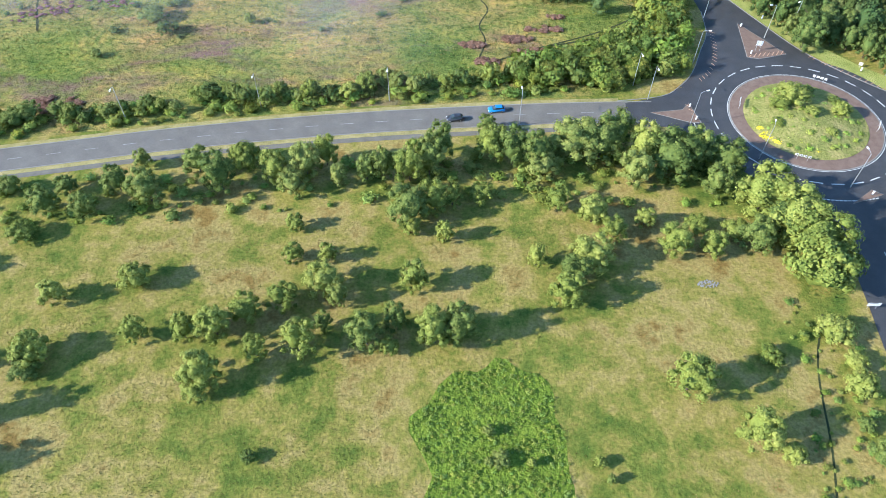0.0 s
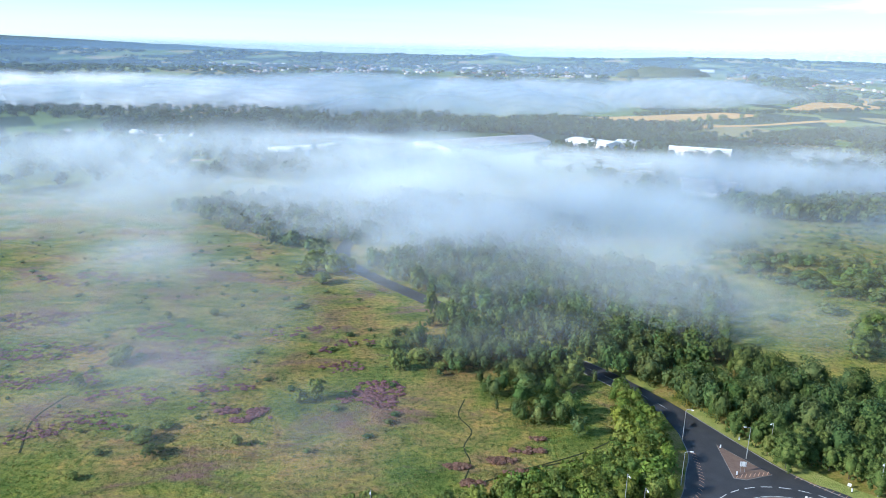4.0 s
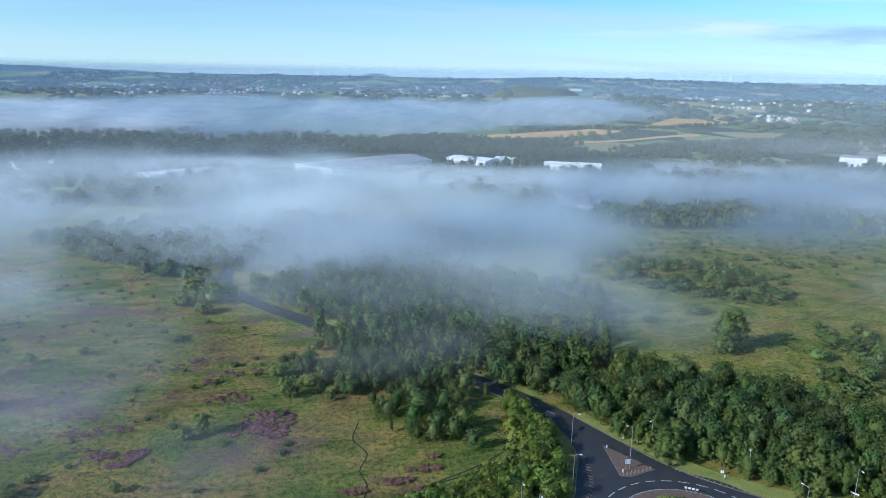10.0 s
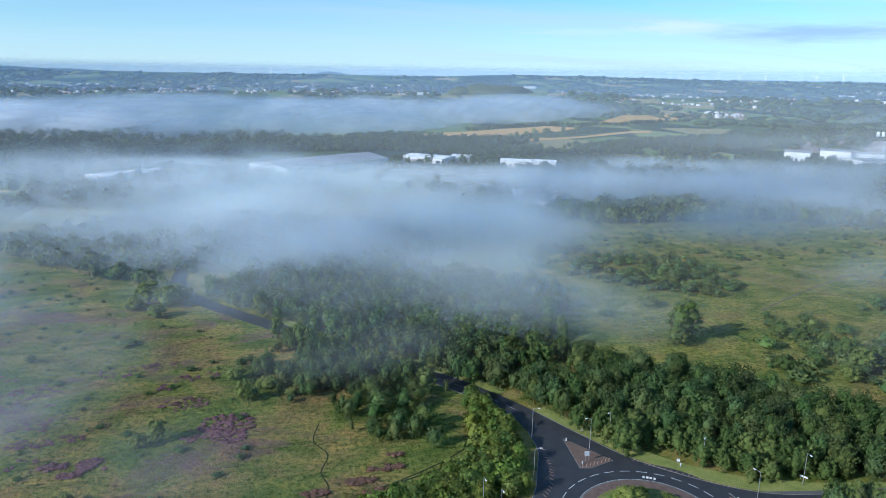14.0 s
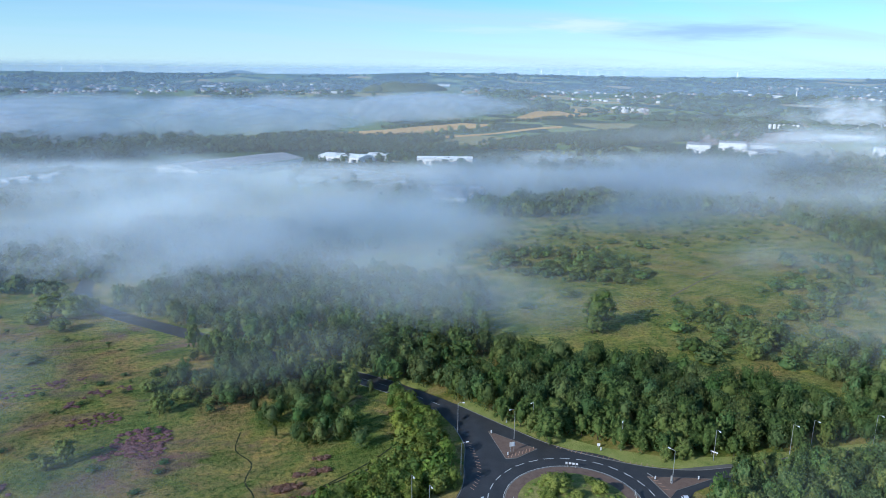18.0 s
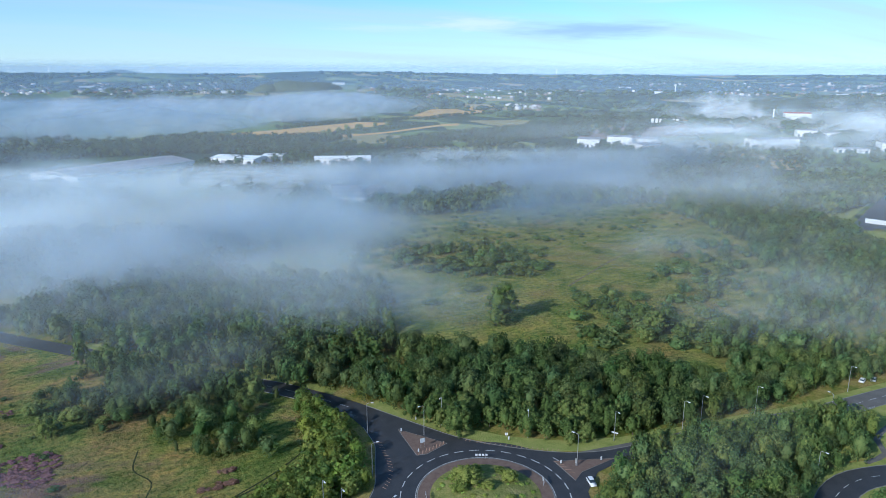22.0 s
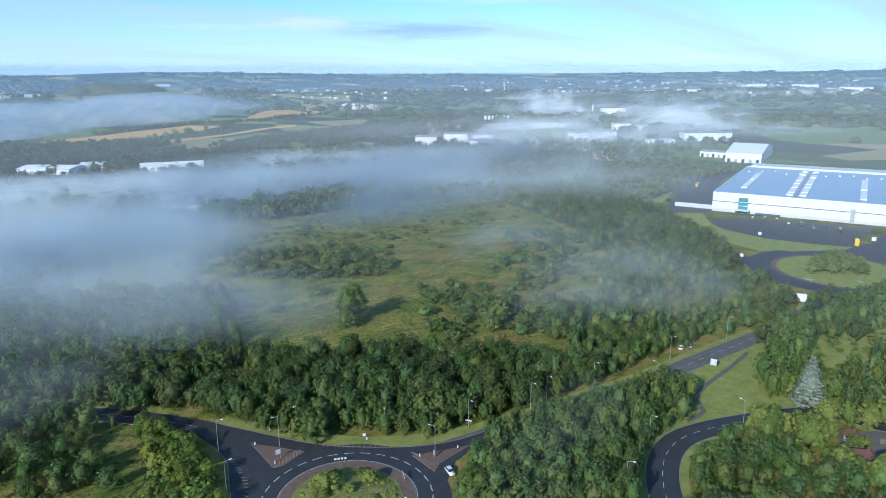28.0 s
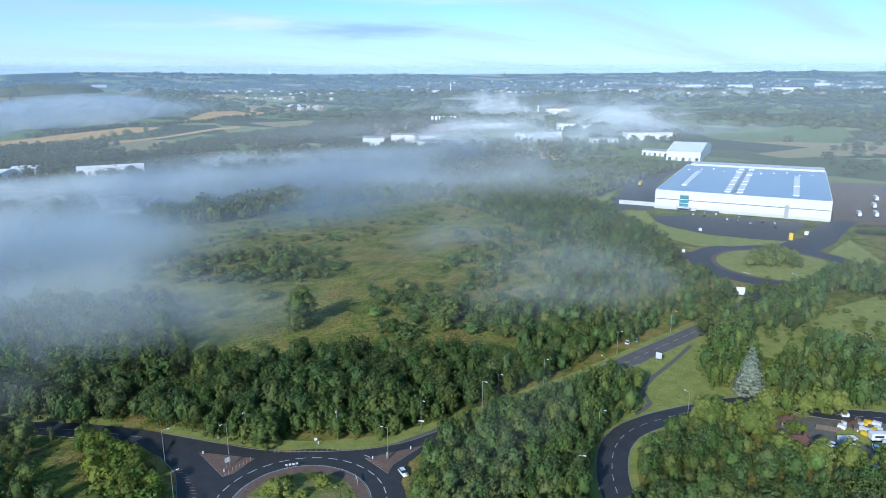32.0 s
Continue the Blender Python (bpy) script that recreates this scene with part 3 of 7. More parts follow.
WOOD_RAVINE = [(172, 150), (204, 140), (234, 136), (261, 125), (305, 120), (328, 113), 
    (366, 133), (366, 165), (409, 197), (377, 232), (326, 227), (267, 185), 
    (237, 193), (210, 162)]
WOOD_BELT = [(321, 102), (336, 87), (380, 89), (391, 64), (436, 74), (417, 94), 
    (363, 100), (340, 106)]
WOOD_ESTATE = [(437, 402), (403, 308), (362, 254), (344, 184), (377, 168), (432, 209), 
    (476, 268), (500, 307), (536, 412), (497, 450)]
WOOD_STRIP = [(518, 385), (541, 322), (677, 352), (768, 353), (772, 417), (697, 454), 
    (593, 434)]
WOOD_BACK = [(52, 1026), (181, 1006), (270, 936), (424, 955), (578, 900), (710, 960), (847, 985), (1010, 1160), (960, 1290), (853, 1191),
    (731, 1152), (634, 1117), (538, 1064), (439, 1026), (381, 1019), (346, 1044), (312, 1075), (276, 1102), (232, 1087), (190, 1075), (112, 1045)]
WOOD_BACKWEST = [(-444, 933), (-226, 881), (-23, 1018), (320, 1034), (440, 1109), (224, 1236), 
    (-26, 1145), (-272, 1068), (-500, 1056)]
WOOD_MIST = [(131, 515), (220, 482), (292, 472), (377, 460), (462, 418), (457, 488), 
    (358, 537), (250, 545), (172, 586)]
HEATH_BUSHES = [(170, 362), (187, 316), (236, 300), (256, 325), (251, 379), (202, 404)]
HEATH_BUSHES_SOUTH = [(196, 233), (181, 200), (217, 175), (254, 179), (307, 234), (322, 291), 
    (274, 264), (253, 227)]
HEATH_BUSHES_WEST = [(57, 324), (91, 284), (135, 291), (142, 331), (111, 348), (66, 344)]
HILLSIDE = [(224, 87), (236, 74), (255, 38), (351, 29), (401, 66), (336, 87), 
    (278, 108)]
STUBBLE_FIELD = [(-347, 1812), (-263, 1903), (-110, 2066), (-102, 1910), (-212, 1724), (-316, 1646)]

# ---- land form ----


def bump_at(a, centre, width):
    return math.exp(-((a - centre) / width) ** 2)


def land(x, y):
    """Height of the ground: a flat plain, then country that climbs to the skyline."""
    r = math.hypot(x, y)
    if r < 1900:
        return 0.0
    a = math.degrees(math.atan2(x, y))
    s = min((r - 1900) / 2800, 1.0)
    crest = 104 + 8 * bump_at(a, -32, 16) + 10 * bump_at(a, 78, 16) + 17 * bump_at(a, 22, 8) + 4 * bump_at(a, -8, 7) - 6 * bump_at(a, 10, 5)
    crest += 5 * (noise.noise(Vector((a * 0.11, 3.1, 0.2)))) + 5 * noise.noise(Vector((a * 0.45, 1.7, 0.9)))
    roll_ = 9 * noise.noise(Vector((x * 0.0016, y * 0.0016, 0.4))) * min(1.0, s * 4) * (1 - s * 0.6)
    return crest * s ** 1.35 + roll_


def fast_mesh(name, verts, faces, smooth=False):
    """A mesh from numpy arrays; faces all with the same number of corners."""
    verts, faces = np.asarray(verts, dtype=np.float32), np.asarray(faces, dtype=np.int32)
    me = bpy.data.meshes.new(name)
    n, k = faces.shape
    me.vertices.add(len(verts))
    me.vertices.foreach_set("co", verts.ravel())
    me.loops.add(n * k)
    me.loops.foreach_set("vertex_index", faces.ravel())
    me.polygons.add(n)
    me.polygons.foreach_set("loop_start", np.arange(0, n * k, k, dtype=np.int32))
    me.polygons.foreach_set("loop_total", np.full(n, k, dtype=np.int32))
    if smooth:
        me.polygons.foreach_set("use_smooth", np.ones(n, dtype=bool))
    me.update(calc_edges=True)
    return me


def from_bm(name, bm, mat, smooth=False):
    me = bpy.data.meshes.new(name)
    bmesh.ops.recalc_face_normals(bm, faces=bm.faces)
    bm.to_mesh(me)
    bm.free()
    me.materials.append(mat)
    if smooth:
        for p in me.polygons:
            p.use_smooth = True
    return me


def part(name, bm, mat, parent, label="", smooth=False):
    """One mesh object under a thing or a part."""
    ob = new(name, from_bm(name, bm, mat, smooth))
    ob.parent = parent
    if label:
        tagged(ob, label)
    return ob


def shared(name, me, parent, m=None, label=""):
    ob = new(name, me)
    ob.parent = parent
    if m is not None:
        ob.matrix_basis = m
    if label:
        tagged(ob, label)
    return ob


def thing(name, m, label, category, group="", kind=""):
    ob = new(name)
    ob.empty_display_size = 0.3
    ob.matrix_world = m
    return tagged(ob, label, category, group, kind)


def box(bm, x0, y0, z0, x1, y1, z1, bevel=0.0):
    made = bmesh.ops.create_cube(bm, size=1.0, matrix=Matrix.Translation(((x0 + x1) / 2, (y0 + y1) / 2, (z0 + z1) / 2)) @ Matrix.Diagonal((x1 - x0, y1 - y0, z1 - z0, 1)))
    if bevel:
        edges = list({e for v in made["verts"] for e in v.link_edges})
        bmesh.ops.bevel(bm, geom=edges, offset=bevel, segments=2, profile=0.6, affect="EDGES")
    return bm


def a_box(*v, bevel=0.0):
    return box(bmesh.new(), *v, bevel=bevel)


def rod(bm, a, b, r0, r1, sides=8):
    a, b = Vector(a), Vector(b)
    q = (b - a).to_track_quat("Z", "Y").to_matrix().to_4x4()
    bmesh.ops.create_cone(bm, cap_ends=True, segments=sides, radius1=r0, radius2=r1, depth=(b - a).length, matrix=Matrix.Translation((a + b) / 2) @ q)
    return bm


# ground: one sheet to the skyline
def build_ground():
    rings = [0.0, 20, 45, 80, 120, 170, 230, 300, 380, 480, 600, 750, 900, 1100, 1300, 1500, 1700, 1850]
    rings += [1900 + 60 * i for i in range(49)]
    n = 240
    verts, faces = [], []
    for r in rings:
        for k in range(n):
            a = 2 * math.pi * k / n
            x, y = r * math.sin(a), r * math.cos(a)
            verts.append((x, y, land(x, y)))
    for i in range(len(rings) - 1):
        for k in range(n):
            k2 = (k + 1) % n
            faces.append((i * n + k, (i + 1) * n + k, (i + 1) * n + k2, i * n + k2))
    me = fast_mesh("ground", verts, np.array(faces)[:, ::-1], smooth=True)
    me.materials.append(GRASS)
    tagged(new("ground", me), "rough green and ochre meadow rising to distant hills", "ground", kind="structure")


build_ground()


def far_ridge():
    """High moors far behind the skyline, with one lone cone-shaped hill."""
    verts, faces = [], []
    for k in range(271):
        a = -45 + 0.5 * k
        high = 66 * min(1.0, max(0.0, (-9.5 - a) / 22.0)) + 5 * noise.noise(Vector((a * 0.5, 7.7, 0.3))) + 24 * max(0.0, 1 - abs(a - 4.7) / 1.5)
        for r, z in ((4790, -40.0), (4850, 96 + 0.6 * high), (4930, 107 + high), (4975, 60.0)):
            verts.append((r * math.sin(radians(a)), r * math.cos(radians(a)), z))
        if k:
            for j in range(3):
                faces.append((4 * k - 4 + j, 4 * k + j, 4 * k + j + 1, 4 * k - 3 + j))
    me = fast_mesh("far_ridge", verts, faces, smooth=True)
    me.materials.append(HEAP)
    tagged(new("far_ridge", me), "pale blue moorland ridge on the far horizon", "hills", kind="structure")


far_ridge()


def spline(points, step=4.0):
    """Catmull-Rom points at about even steps through the control points."""
    p = [Vector((*q[:2], 0)) for q in points]
    p = [p[0] * 2 - p[1], *p, p[-1] * 2 - p[-2]]
    out = []
    for i in range(1, len(p) - 2):
        n = max(2, int((p[i + 1] - p[i]).length / step))
        for k in range(n):
            t = k / n
            a, b, c, d = p[i - 1:i + 3]
            out.append(0.5 * (2 * b + (c - a) * t + (2 * a - 5 * b + 4 * c - d) * t * t + (3 * b - a - 3 * c + d) * t ** 3))
    out.append(p[-2])
    return out


def ribbon_bm(bm, line, off0, off1, z0, z1=None, thick=0.0):
    """A band that follows line between two side offsets (left is positive)."""
    z1 = z0 if z1 is None else z1
    prev = None
    for i, q in enumerate(line):
        d = (line[min(i + 1, len(line) - 1)] - line[max(i - 1, 0)]).normalized()
        nrm = Vector((-d.y, d.x, 0))
        row = [bm.verts.new(q + nrm * off0 + Vector((0, 0, z0))), bm.verts.new(q + nrm * off1 + Vector((0, 0, z1)))]
        if thick:
            row += [bm.verts.new(v.co - Vector((0, 0, thick))) for v in (row[1], row[0])]
        if prev:
            m = len(row)
            for k in range(m if thick else 1):
                k2 = (k + 1) % m
                bm.faces.new((prev[k], prev[k2], row[k2], row[k]))
        prev = row
    return bm


def flat_poly(points, z):
    bm = bmesh.new()
    vs = [bm.verts.new((x, y, z + land(x, y))) for x, y in points]
    bm.faces.new(vs)
    bmesh.ops.triangulate(bm, faces=bm.faces)
    for f in bm.faces:
        if f.normal.z < 0:
            f.normal_flip()
    return bm


def field(name, points, mat, label, lift=0.35):
    """A field that lies on the rolling ground."""
    bm = flat_poly(points, 0.0)
    bmesh.ops.subdivide_edges(bm, edges=list(bm.edges), cuts=3, use_grid_fill=True)
    bmesh.ops.subdivide_edges(bm, edges=list(bm.edges), cuts=2, use_grid_fill=True)
    for v in bm.verts:
        far = math.hypot(v.co.x, v.co.y)
        v.co.z = land(v.co.x, v.co.y) + (lift if far < 1880 else 2.2)
    return tagged(new(name, from_bm(name, up_faces(bm), mat, True)), label, "field", kind="structure")


def slab(name, points, z, mat, label, category, kind="structure"):
    return tagged(new(name, from_bm(name, flat_poly(points, z), mat)), label, category, kind=kind)


def ring_bm(bm, cx, cy, r0, r1, z0, z1, n=72, a0=0.0, a1=360.0):
    prev = None
    for k in range(n + 1):
        a = radians(a0 + (a1 - a0) * k / n)
        row = [bm.verts.new((cx + r0 * math.sin(a), cy + r0 * math.cos(a), z0)), bm.verts.new((cx + r1 * math.sin(a), cy + r1 * math.cos(a), z1))]
        if prev:
            bm.faces.new((prev[0], prev[1], row[1], row[0]))
        prev = row
    return bm


def up_faces(bm):
    for f in bm.faces:
        f.normal_update()
        if f.normal.z < 0:
            f.normal_flip()
    return bm


# ---- roads ----
ROAD_WEST = spline([(-420, 52), (-250, 87), (-103, 118.5), (-66, 126.5), (-26, 133), (16, 137.5), (48, 139.5), (68, 139)])
ROAD_NORTH = spline([(95, 161), (88, 178), (80, 196), (71, 212), (60, 228), (46, 244), (20, 274), (-9, 309), (-36, 342), (-50, 368), (-52, 400), (-44, 440), (-30, 480)])
ROAD_SOUTH = spline([(98, 116), (92, 100), (90, 80), (89, 60), (92, 30), (98, -10), (106, -80)])
ROAD_EAST = spline([(112, 141), (133, 136.5), (150, 133.5), (190, 126.5), (211, 122.5), (246, 119), (277, 115.5), (315, 112), (352, 113), (378, 118)])
ROAD_LANE = spline([(120, 30), (136, 60), (152, 79), (168, 89.5), (182, 93), (195, 90.5), (208, 85), (225, 76), (237, 66), (238, 56), (243, 45), (250, 34), (262, 8)])
CX, CY = 90.0, 137.2


def road(name, line, half, label, z=0.05, mat=None):
    bm = ribbon_bm(bmesh.new(), line, -half, half, z)
    return tagged(new(name, from_bm(name, up_faces(bm), mat or ASPHALT)), label, "road", kind="structure")


def kerbs(name, line, half, sides=(1, -1)):
    for s in sides:
        bm = ribbon_bm(bmesh.new(), line, s * half, s * (half + 0.22), 0.13, thick=0.12)
        tagged(new(name, from_bm(name, bm, KERB)), "pale grey concrete kerb along the asphalt", "kerb", kind="structure")


def verge(line, a, b, label, z=0.035, mat=None):
    bm = ribbon_bm(bmesh.new(), line, a, b, z)
    tagged(new("verge", from_bm("verge", up_faces(bm), mat or VERGE)), label, "verge", kind="structure")


road("road_west", ROAD_WEST, 3.9, "worn grey asphalt two-lane road with faint markings", 0.050, ASPHALT_WORN)
road("road_north", ROAD_NORTH[4:], 4.2, "dark asphalt road running off between trees", 0.054)
road("road_south", ROAD_SOUTH[2:], 6.2, "broad dark asphalt approach road", 0.058)
road("road_east", ROAD_EAST[3:], 4.3, "worn grey asphalt road leading to the second roundabout", 0.062, ASPHALT_WORN)
road("lane", ROAD_LANE, 4.4, "dark asphalt lane bending between trees", 0.050)
kerbs("kerb", ROAD_WEST[:-4], 3.9)
kerbs("kerb", ROAD_NORTH[14:24], 4.2)
kerbs("kerb", ROAD_EAST[12:], 4.3)
kerbs("kerb", ROAD_LANE, 4.4)
verge(ROAD_WEST[:-6], 4.12, 5.5, "dry yellow grass verge beside the road", mat=DRY_VERGE)
verge(ROAD_WEST[:-6], -4.12, -5.5, "dry yellow grass verge beside the road", mat=DRY_VERGE)
verge(ROAD_WEST[:-8], -5.5, -7.1, "narrow worn asphalt footpath", 0.04, ROUTE)
verge(ROAD_NORTH[12:40], -4.42, -9.5, "mown grass verge below the wood")
verge(ROAD_EAST[8:], 4.52, 7.5, "mown grass verge beside the road")
verge(ROAD_EAST[20:], -4.52, -7.5, "mown grass verge beside the road")
verge(ROAD_LANE, 4.62, 7.5, "grass verge beside the lane")
verge(ROAD_LANE, -4.62, -7.0, "grass verge beside the lane")

# roundabout: carriageway ring, apron, green island
RING_OUT = 28.0
tagged(new("roundabout_carriageway", from_bm("roundabout", up_faces(ring_bm(bmesh.new(), CX, CY, 18.6, RING_OUT, 0.07, 0.07)), ASPHALT)), "dark asphalt ring of the roundabout", "road", kind="structure")
# flared mouths between ring and arms
slab("junction_mouth_north", [(61, 150), (66, 156.2), (70.8, 166.8), (74.4, 175.3), (75.4, 187), (74, 200), (81.8, 200.8), (90.4, 183.2), (98.7, 167.4), (108.7, 155.4), (112, 152), (90, 160), (72, 150)], 0.066, ASPHALT, "flared asphalt mouth of the junction", "road")
slab("junction_mouth_west", [(46, 133.8), (46, 143), (48.4, 143.6), (55.9, 145.7), (61, 149.5), (68, 152), (70, 134), (72, 122), (66.8, 120.8), (62.2, 129.7), (56.2, 133.8)], 0.074, ASPHALT, "flared asphalt mouth of the junction", "road")
slab("junction_mouth_south", [(66.8, 120.8), (82.3, 115.4), (86, 108), (84, 98), (97, 98), (103, 112), (108, 118), (90, 122), (72, 124)], 0.078, ASPHALT, "flared asphalt mouth of the junction", "road")
slab("junction_mouth_east", [(108, 155.6), (120.2, 145.5), (131.3, 139.7), (142.5, 137.2), (142.5, 130.6), (132.5, 132.2), (124, 131.1), (112.9, 123.5), (106, 128), (106, 146)], 0.082, ASPHALT, "flared asphalt mouth of the junction", "road")
slab("verge", [(82.3, 201), (90.8, 183.6), (99.1, 167.8), (109.1, 155.8), (120.5, 145.9), (131.6, 140.1), (142.8, 137.6), (160, 134), (161, 139), (143, 143), (126, 150), (113, 160), (103, 172), (94, 187), (87, 203)], 0.045, VERGE, "sunlit mown grass verge round the junction", "verge")
bm = ribbon_bm(bmesh.new(), spline([(82.1, 200.6), (90.5, 183.2), (98.8, 167.4), (108.8, 155.4), (120.2, 145.5), (131.3, 139.7), (142.5, 137.2)], 2.0), 0.0, 0.22, 0.14, thick=0.12)
tagged(new("kerb", from_bm("kerb", bm, KERB)), "pale grey concrete kerb along the asphalt", "kerb", kind="structure")
bm = ribbon_bm(bmesh.new(), spline([(44, 143.6), (55.9, 145.9), (61, 149.7), (66.1, 156.2), (70.8, 166.8), (74.4, 175.3), (75.6, 187)], 2.0), 0.0, 0.22, 0.14, thick=0.12)
tagged(new("kerb", from_bm("kerb", bm, KERB)), "pale grey concrete kerb along the asphalt", "kerb", kind="structure")
bm = ring_bm(bmesh.new(), CX, CY, 18.3, 18.5, 0.15, 0.15)
ring_bm(bm, CX, CY, 18.5, 18.6, 0.15, 0.05)
tagged(new("island_kerb", from_bm("island_kerb", bm, KERB)), "pale concrete kerb ring of the island", "kerb", kind="structure")
tagged(new("island_apron", from_bm("island_apron", up_faces(ring_bm(bmesh.new(), CX, CY, 13.5, 18.3, 0.22, 0.145)), RED_SETTS)), "brown block-paved apron of the island", "pavement", kind="structure")
bm = bmesh.new()
for r0, r1, z0, z1 in ((9, 15.0, 1.3, 0.25), (4, 9, 2.0, 1.3), (0.01, 4, 2.2, 2.0)):
    ring_bm(bm, CX, CY, r0, r1, z0, z1, 48)
tagged(new("island_mound", from_bm("island_mound", up_faces(bm), MOUND, True)), "overgrown green mound of the traffic island", "ground", kind="structure")


def dash(bm, x, y, ang, length, width, z):
    """One painted stroke; ang in degrees from the x axis."""
    c, s = math.cos(radians(ang)), math.sin(radians(ang))
    q = [(-length / 2, -width / 2), (length / 2, -width / 2), (length / 2, width / 2), (-length / 2, width / 2)]
    bm.faces.new([bm.verts.new((x + c * a - s * b, y + s * a + c * b, z)) for a, b in q])


def marking(name, bm, label="white painted road marking", mat=None):
    tagged(new(name, from_bm(name, up_faces(bm), mat or PAINT)), label, "road marking", kind="structure")


def lane_dashes(line, length, gap, offset, z, width=0.16, name="lane_dashes", mat=None):
    bm = bmesh.new()
    run, nxt = 0.0, 0.0
    for a, b in zip(line, line[1:]):
        seg = (b - a).length
        d = (b - a).normalized()
        while nxt <= run + seg:
            q = a + d * (nxt - run) + Vector((-d.y, d.x, 0)) * offset
            dash(bm, q.x, q.y, math.degrees(math.atan2(d.y, d.x)), length, width, z)
            nxt += length + gap
        run += seg
    marking(name, bm, mat=mat)


lane_dashes(ROAD_WEST[:-6], 3.2, 5.4, 0.0, 0.058, mat=PAINT_WORN)
lane_dashes(ROAD_NORTH[10:28], 4.0, 4.0, 0.0, 0.072)
lane_dashes(ROAD_EAST[14:], 4.0, 3.0, 0.0, 0.072)
lane_dashes(ROAD_LANE, 3.0, 3.0, 0.0, 0.058)
lane_dashes(ROAD_SOUTH[6:], 4.0, 4.0, 1.5, 0.068)
bm = bmesh.new()
for k in range(30):
    a = 12 * k
    dash(bm, CX + 22.9 * math.sin(radians(a)), CY + 22.9 * math.cos(radians(a)), -a, 3.0, 0.28, 0.086)
marking("circulating_dashes", bm)
for k, (a0, a1) in enumerate(((262, 278), (78, 92), (165, 190))):
    bm = bmesh.new()
    for j in range(14):
        a = a0 + (a1 - a0) * j / 13
        dash(bm, CX + 28.2 * math.sin(radians(a)), CY + 28.2 * math.cos(radians(a)), -a, 0.7, 0.3, 0.090)
    marking("give_way_line", bm)
bm = bmesh.new()
ring_bm(bm, CX, CY, 18.75, 18.9, 0.088, 0.088)
marking("island_edge_line", bm)


def splitter(points, z=0.16):
    """A raised, block-paved traffic island with its kerb."""
    ob = thing("splitter_island", pose(0, 0, 0), "raised brown-paved splitter island with pale kerb and hatching", "traffic island", "splitter islands", "")
    bm = bmesh.new()
    vs = [bm.verts.new((x, y, 0.05)) for x, y in points]
    f = bm.faces.new(vs)
    ex = bmesh.ops.extrude_face_region(bm, geom=[f])
    bmesh.ops.translate(bm, verts=[v for v in ex["geom"] if isinstance(v, bmesh.types.BMVert)], vec=(0, 0, z - 0.05))
    part("paved_top", bm, RED_SETTS, ob)
    c = Vector((sum(p[0] for p in points) / len(points), sum(p[1] for p in points) / len(points), 0))
    ring = [Vector((*p, 0)) for p in points]
    bm = bmesh.new()
    for a, b in zip(ring, ring[1:] + ring[:1]):
        ao, bo = a + (a - c).normalized() * 0.15, b + (b - c).normalized() * 0.15
        q = [bm.verts.new(v) for v in (a + Vector((0, 0, z + .01)), b + Vector((0, 0, z + .01)), bo + Vector((0, 0, z + .01)), ao + Vector((0, 0, z + .01)), ao + Vector((0, 0, .06)), bo + Vector((0, 0, .06)))]
        bm.faces.new(q[:4])
        bm.faces.new((q[3], q[2], q[5], q[4]))
    part("kerb", bm, KERB, ob)
    return ob


splitter([(84.6, 180.5), (82.9, 164.0), (86, 163.2), (94, 165.6), (90, 172)])
splitter([(116.6, 141.6), (133, 134.4), (120.1, 133.4), (115.8, 131)])
splitter([(52, 139.2), (60, 140.4), (62.1, 143.1), (63.6, 135.5), (61, 135.6)])
splitter([(91, 108), (97, 112.5), (99, 111)])
bm = bmesh.new()
for k in range(8):
    dash(bm, 84 + 1.3 * k, 164.6 + 0.22 * k, 55, 2.2, 0.22, 0.176)
marking("hatched_strokes", bm, "worn red hatching strokes on the splitter island", HATCH)
for pts, turn in (([(100.5, 164.6), (102.9, 161.9), (112.7, 152.6), (122.5, 144.8)], 80), ([(76, 176), (74.9, 168.3), (73.4, 162.1), (70.6, 156.8), (66.5, 152.2)], 60)):
    bm = bmesh.new()
    row = spline(pts, 1.5)
    for a, b in zip(row, row[1:]):
        dash(bm, a.x, a.y, math.degrees(math.atan2(b.y - a.y, b.x - a.x)) + turn, 1.5, 0.2, 0.096)
    marking("hatched_strokes", bm, "worn red hatching strokes along the outer kerb", HATCH)
for pts in ([(117, 141), (117.5, 133)], [(62, 142), (63, 136.5)]):
    bm = bmesh.new()
    row = spline(pts, 1.4)
    for a, b in zip(row, row[1:]):
        dash(bm, a.x, a.y, -35, 1.8, 0.2, 0.176)
    marking("hatched_strokes", bm, "worn red hatching strokes on the splitter island", HATCH)
# dark strip near the road bridge: the embankment hedge's shadow, laid as a narrow path
SHADOW_LINE = spline([(196, 97), (206, 97), (212, 103), (224, 106), (247, 107.5), (266, 109.5)])
bm = ribbon_bm(bmesh.new(), SHADOW_LINE, -0.9, 0.9, 0.066)
tagged(new("cycle_path", from_bm("cycle_path", up_faces(bm), ROUTE)), "dark asphalt-coloured strip standing in for a hedge shadow beside the lane", "path", kind="structure")
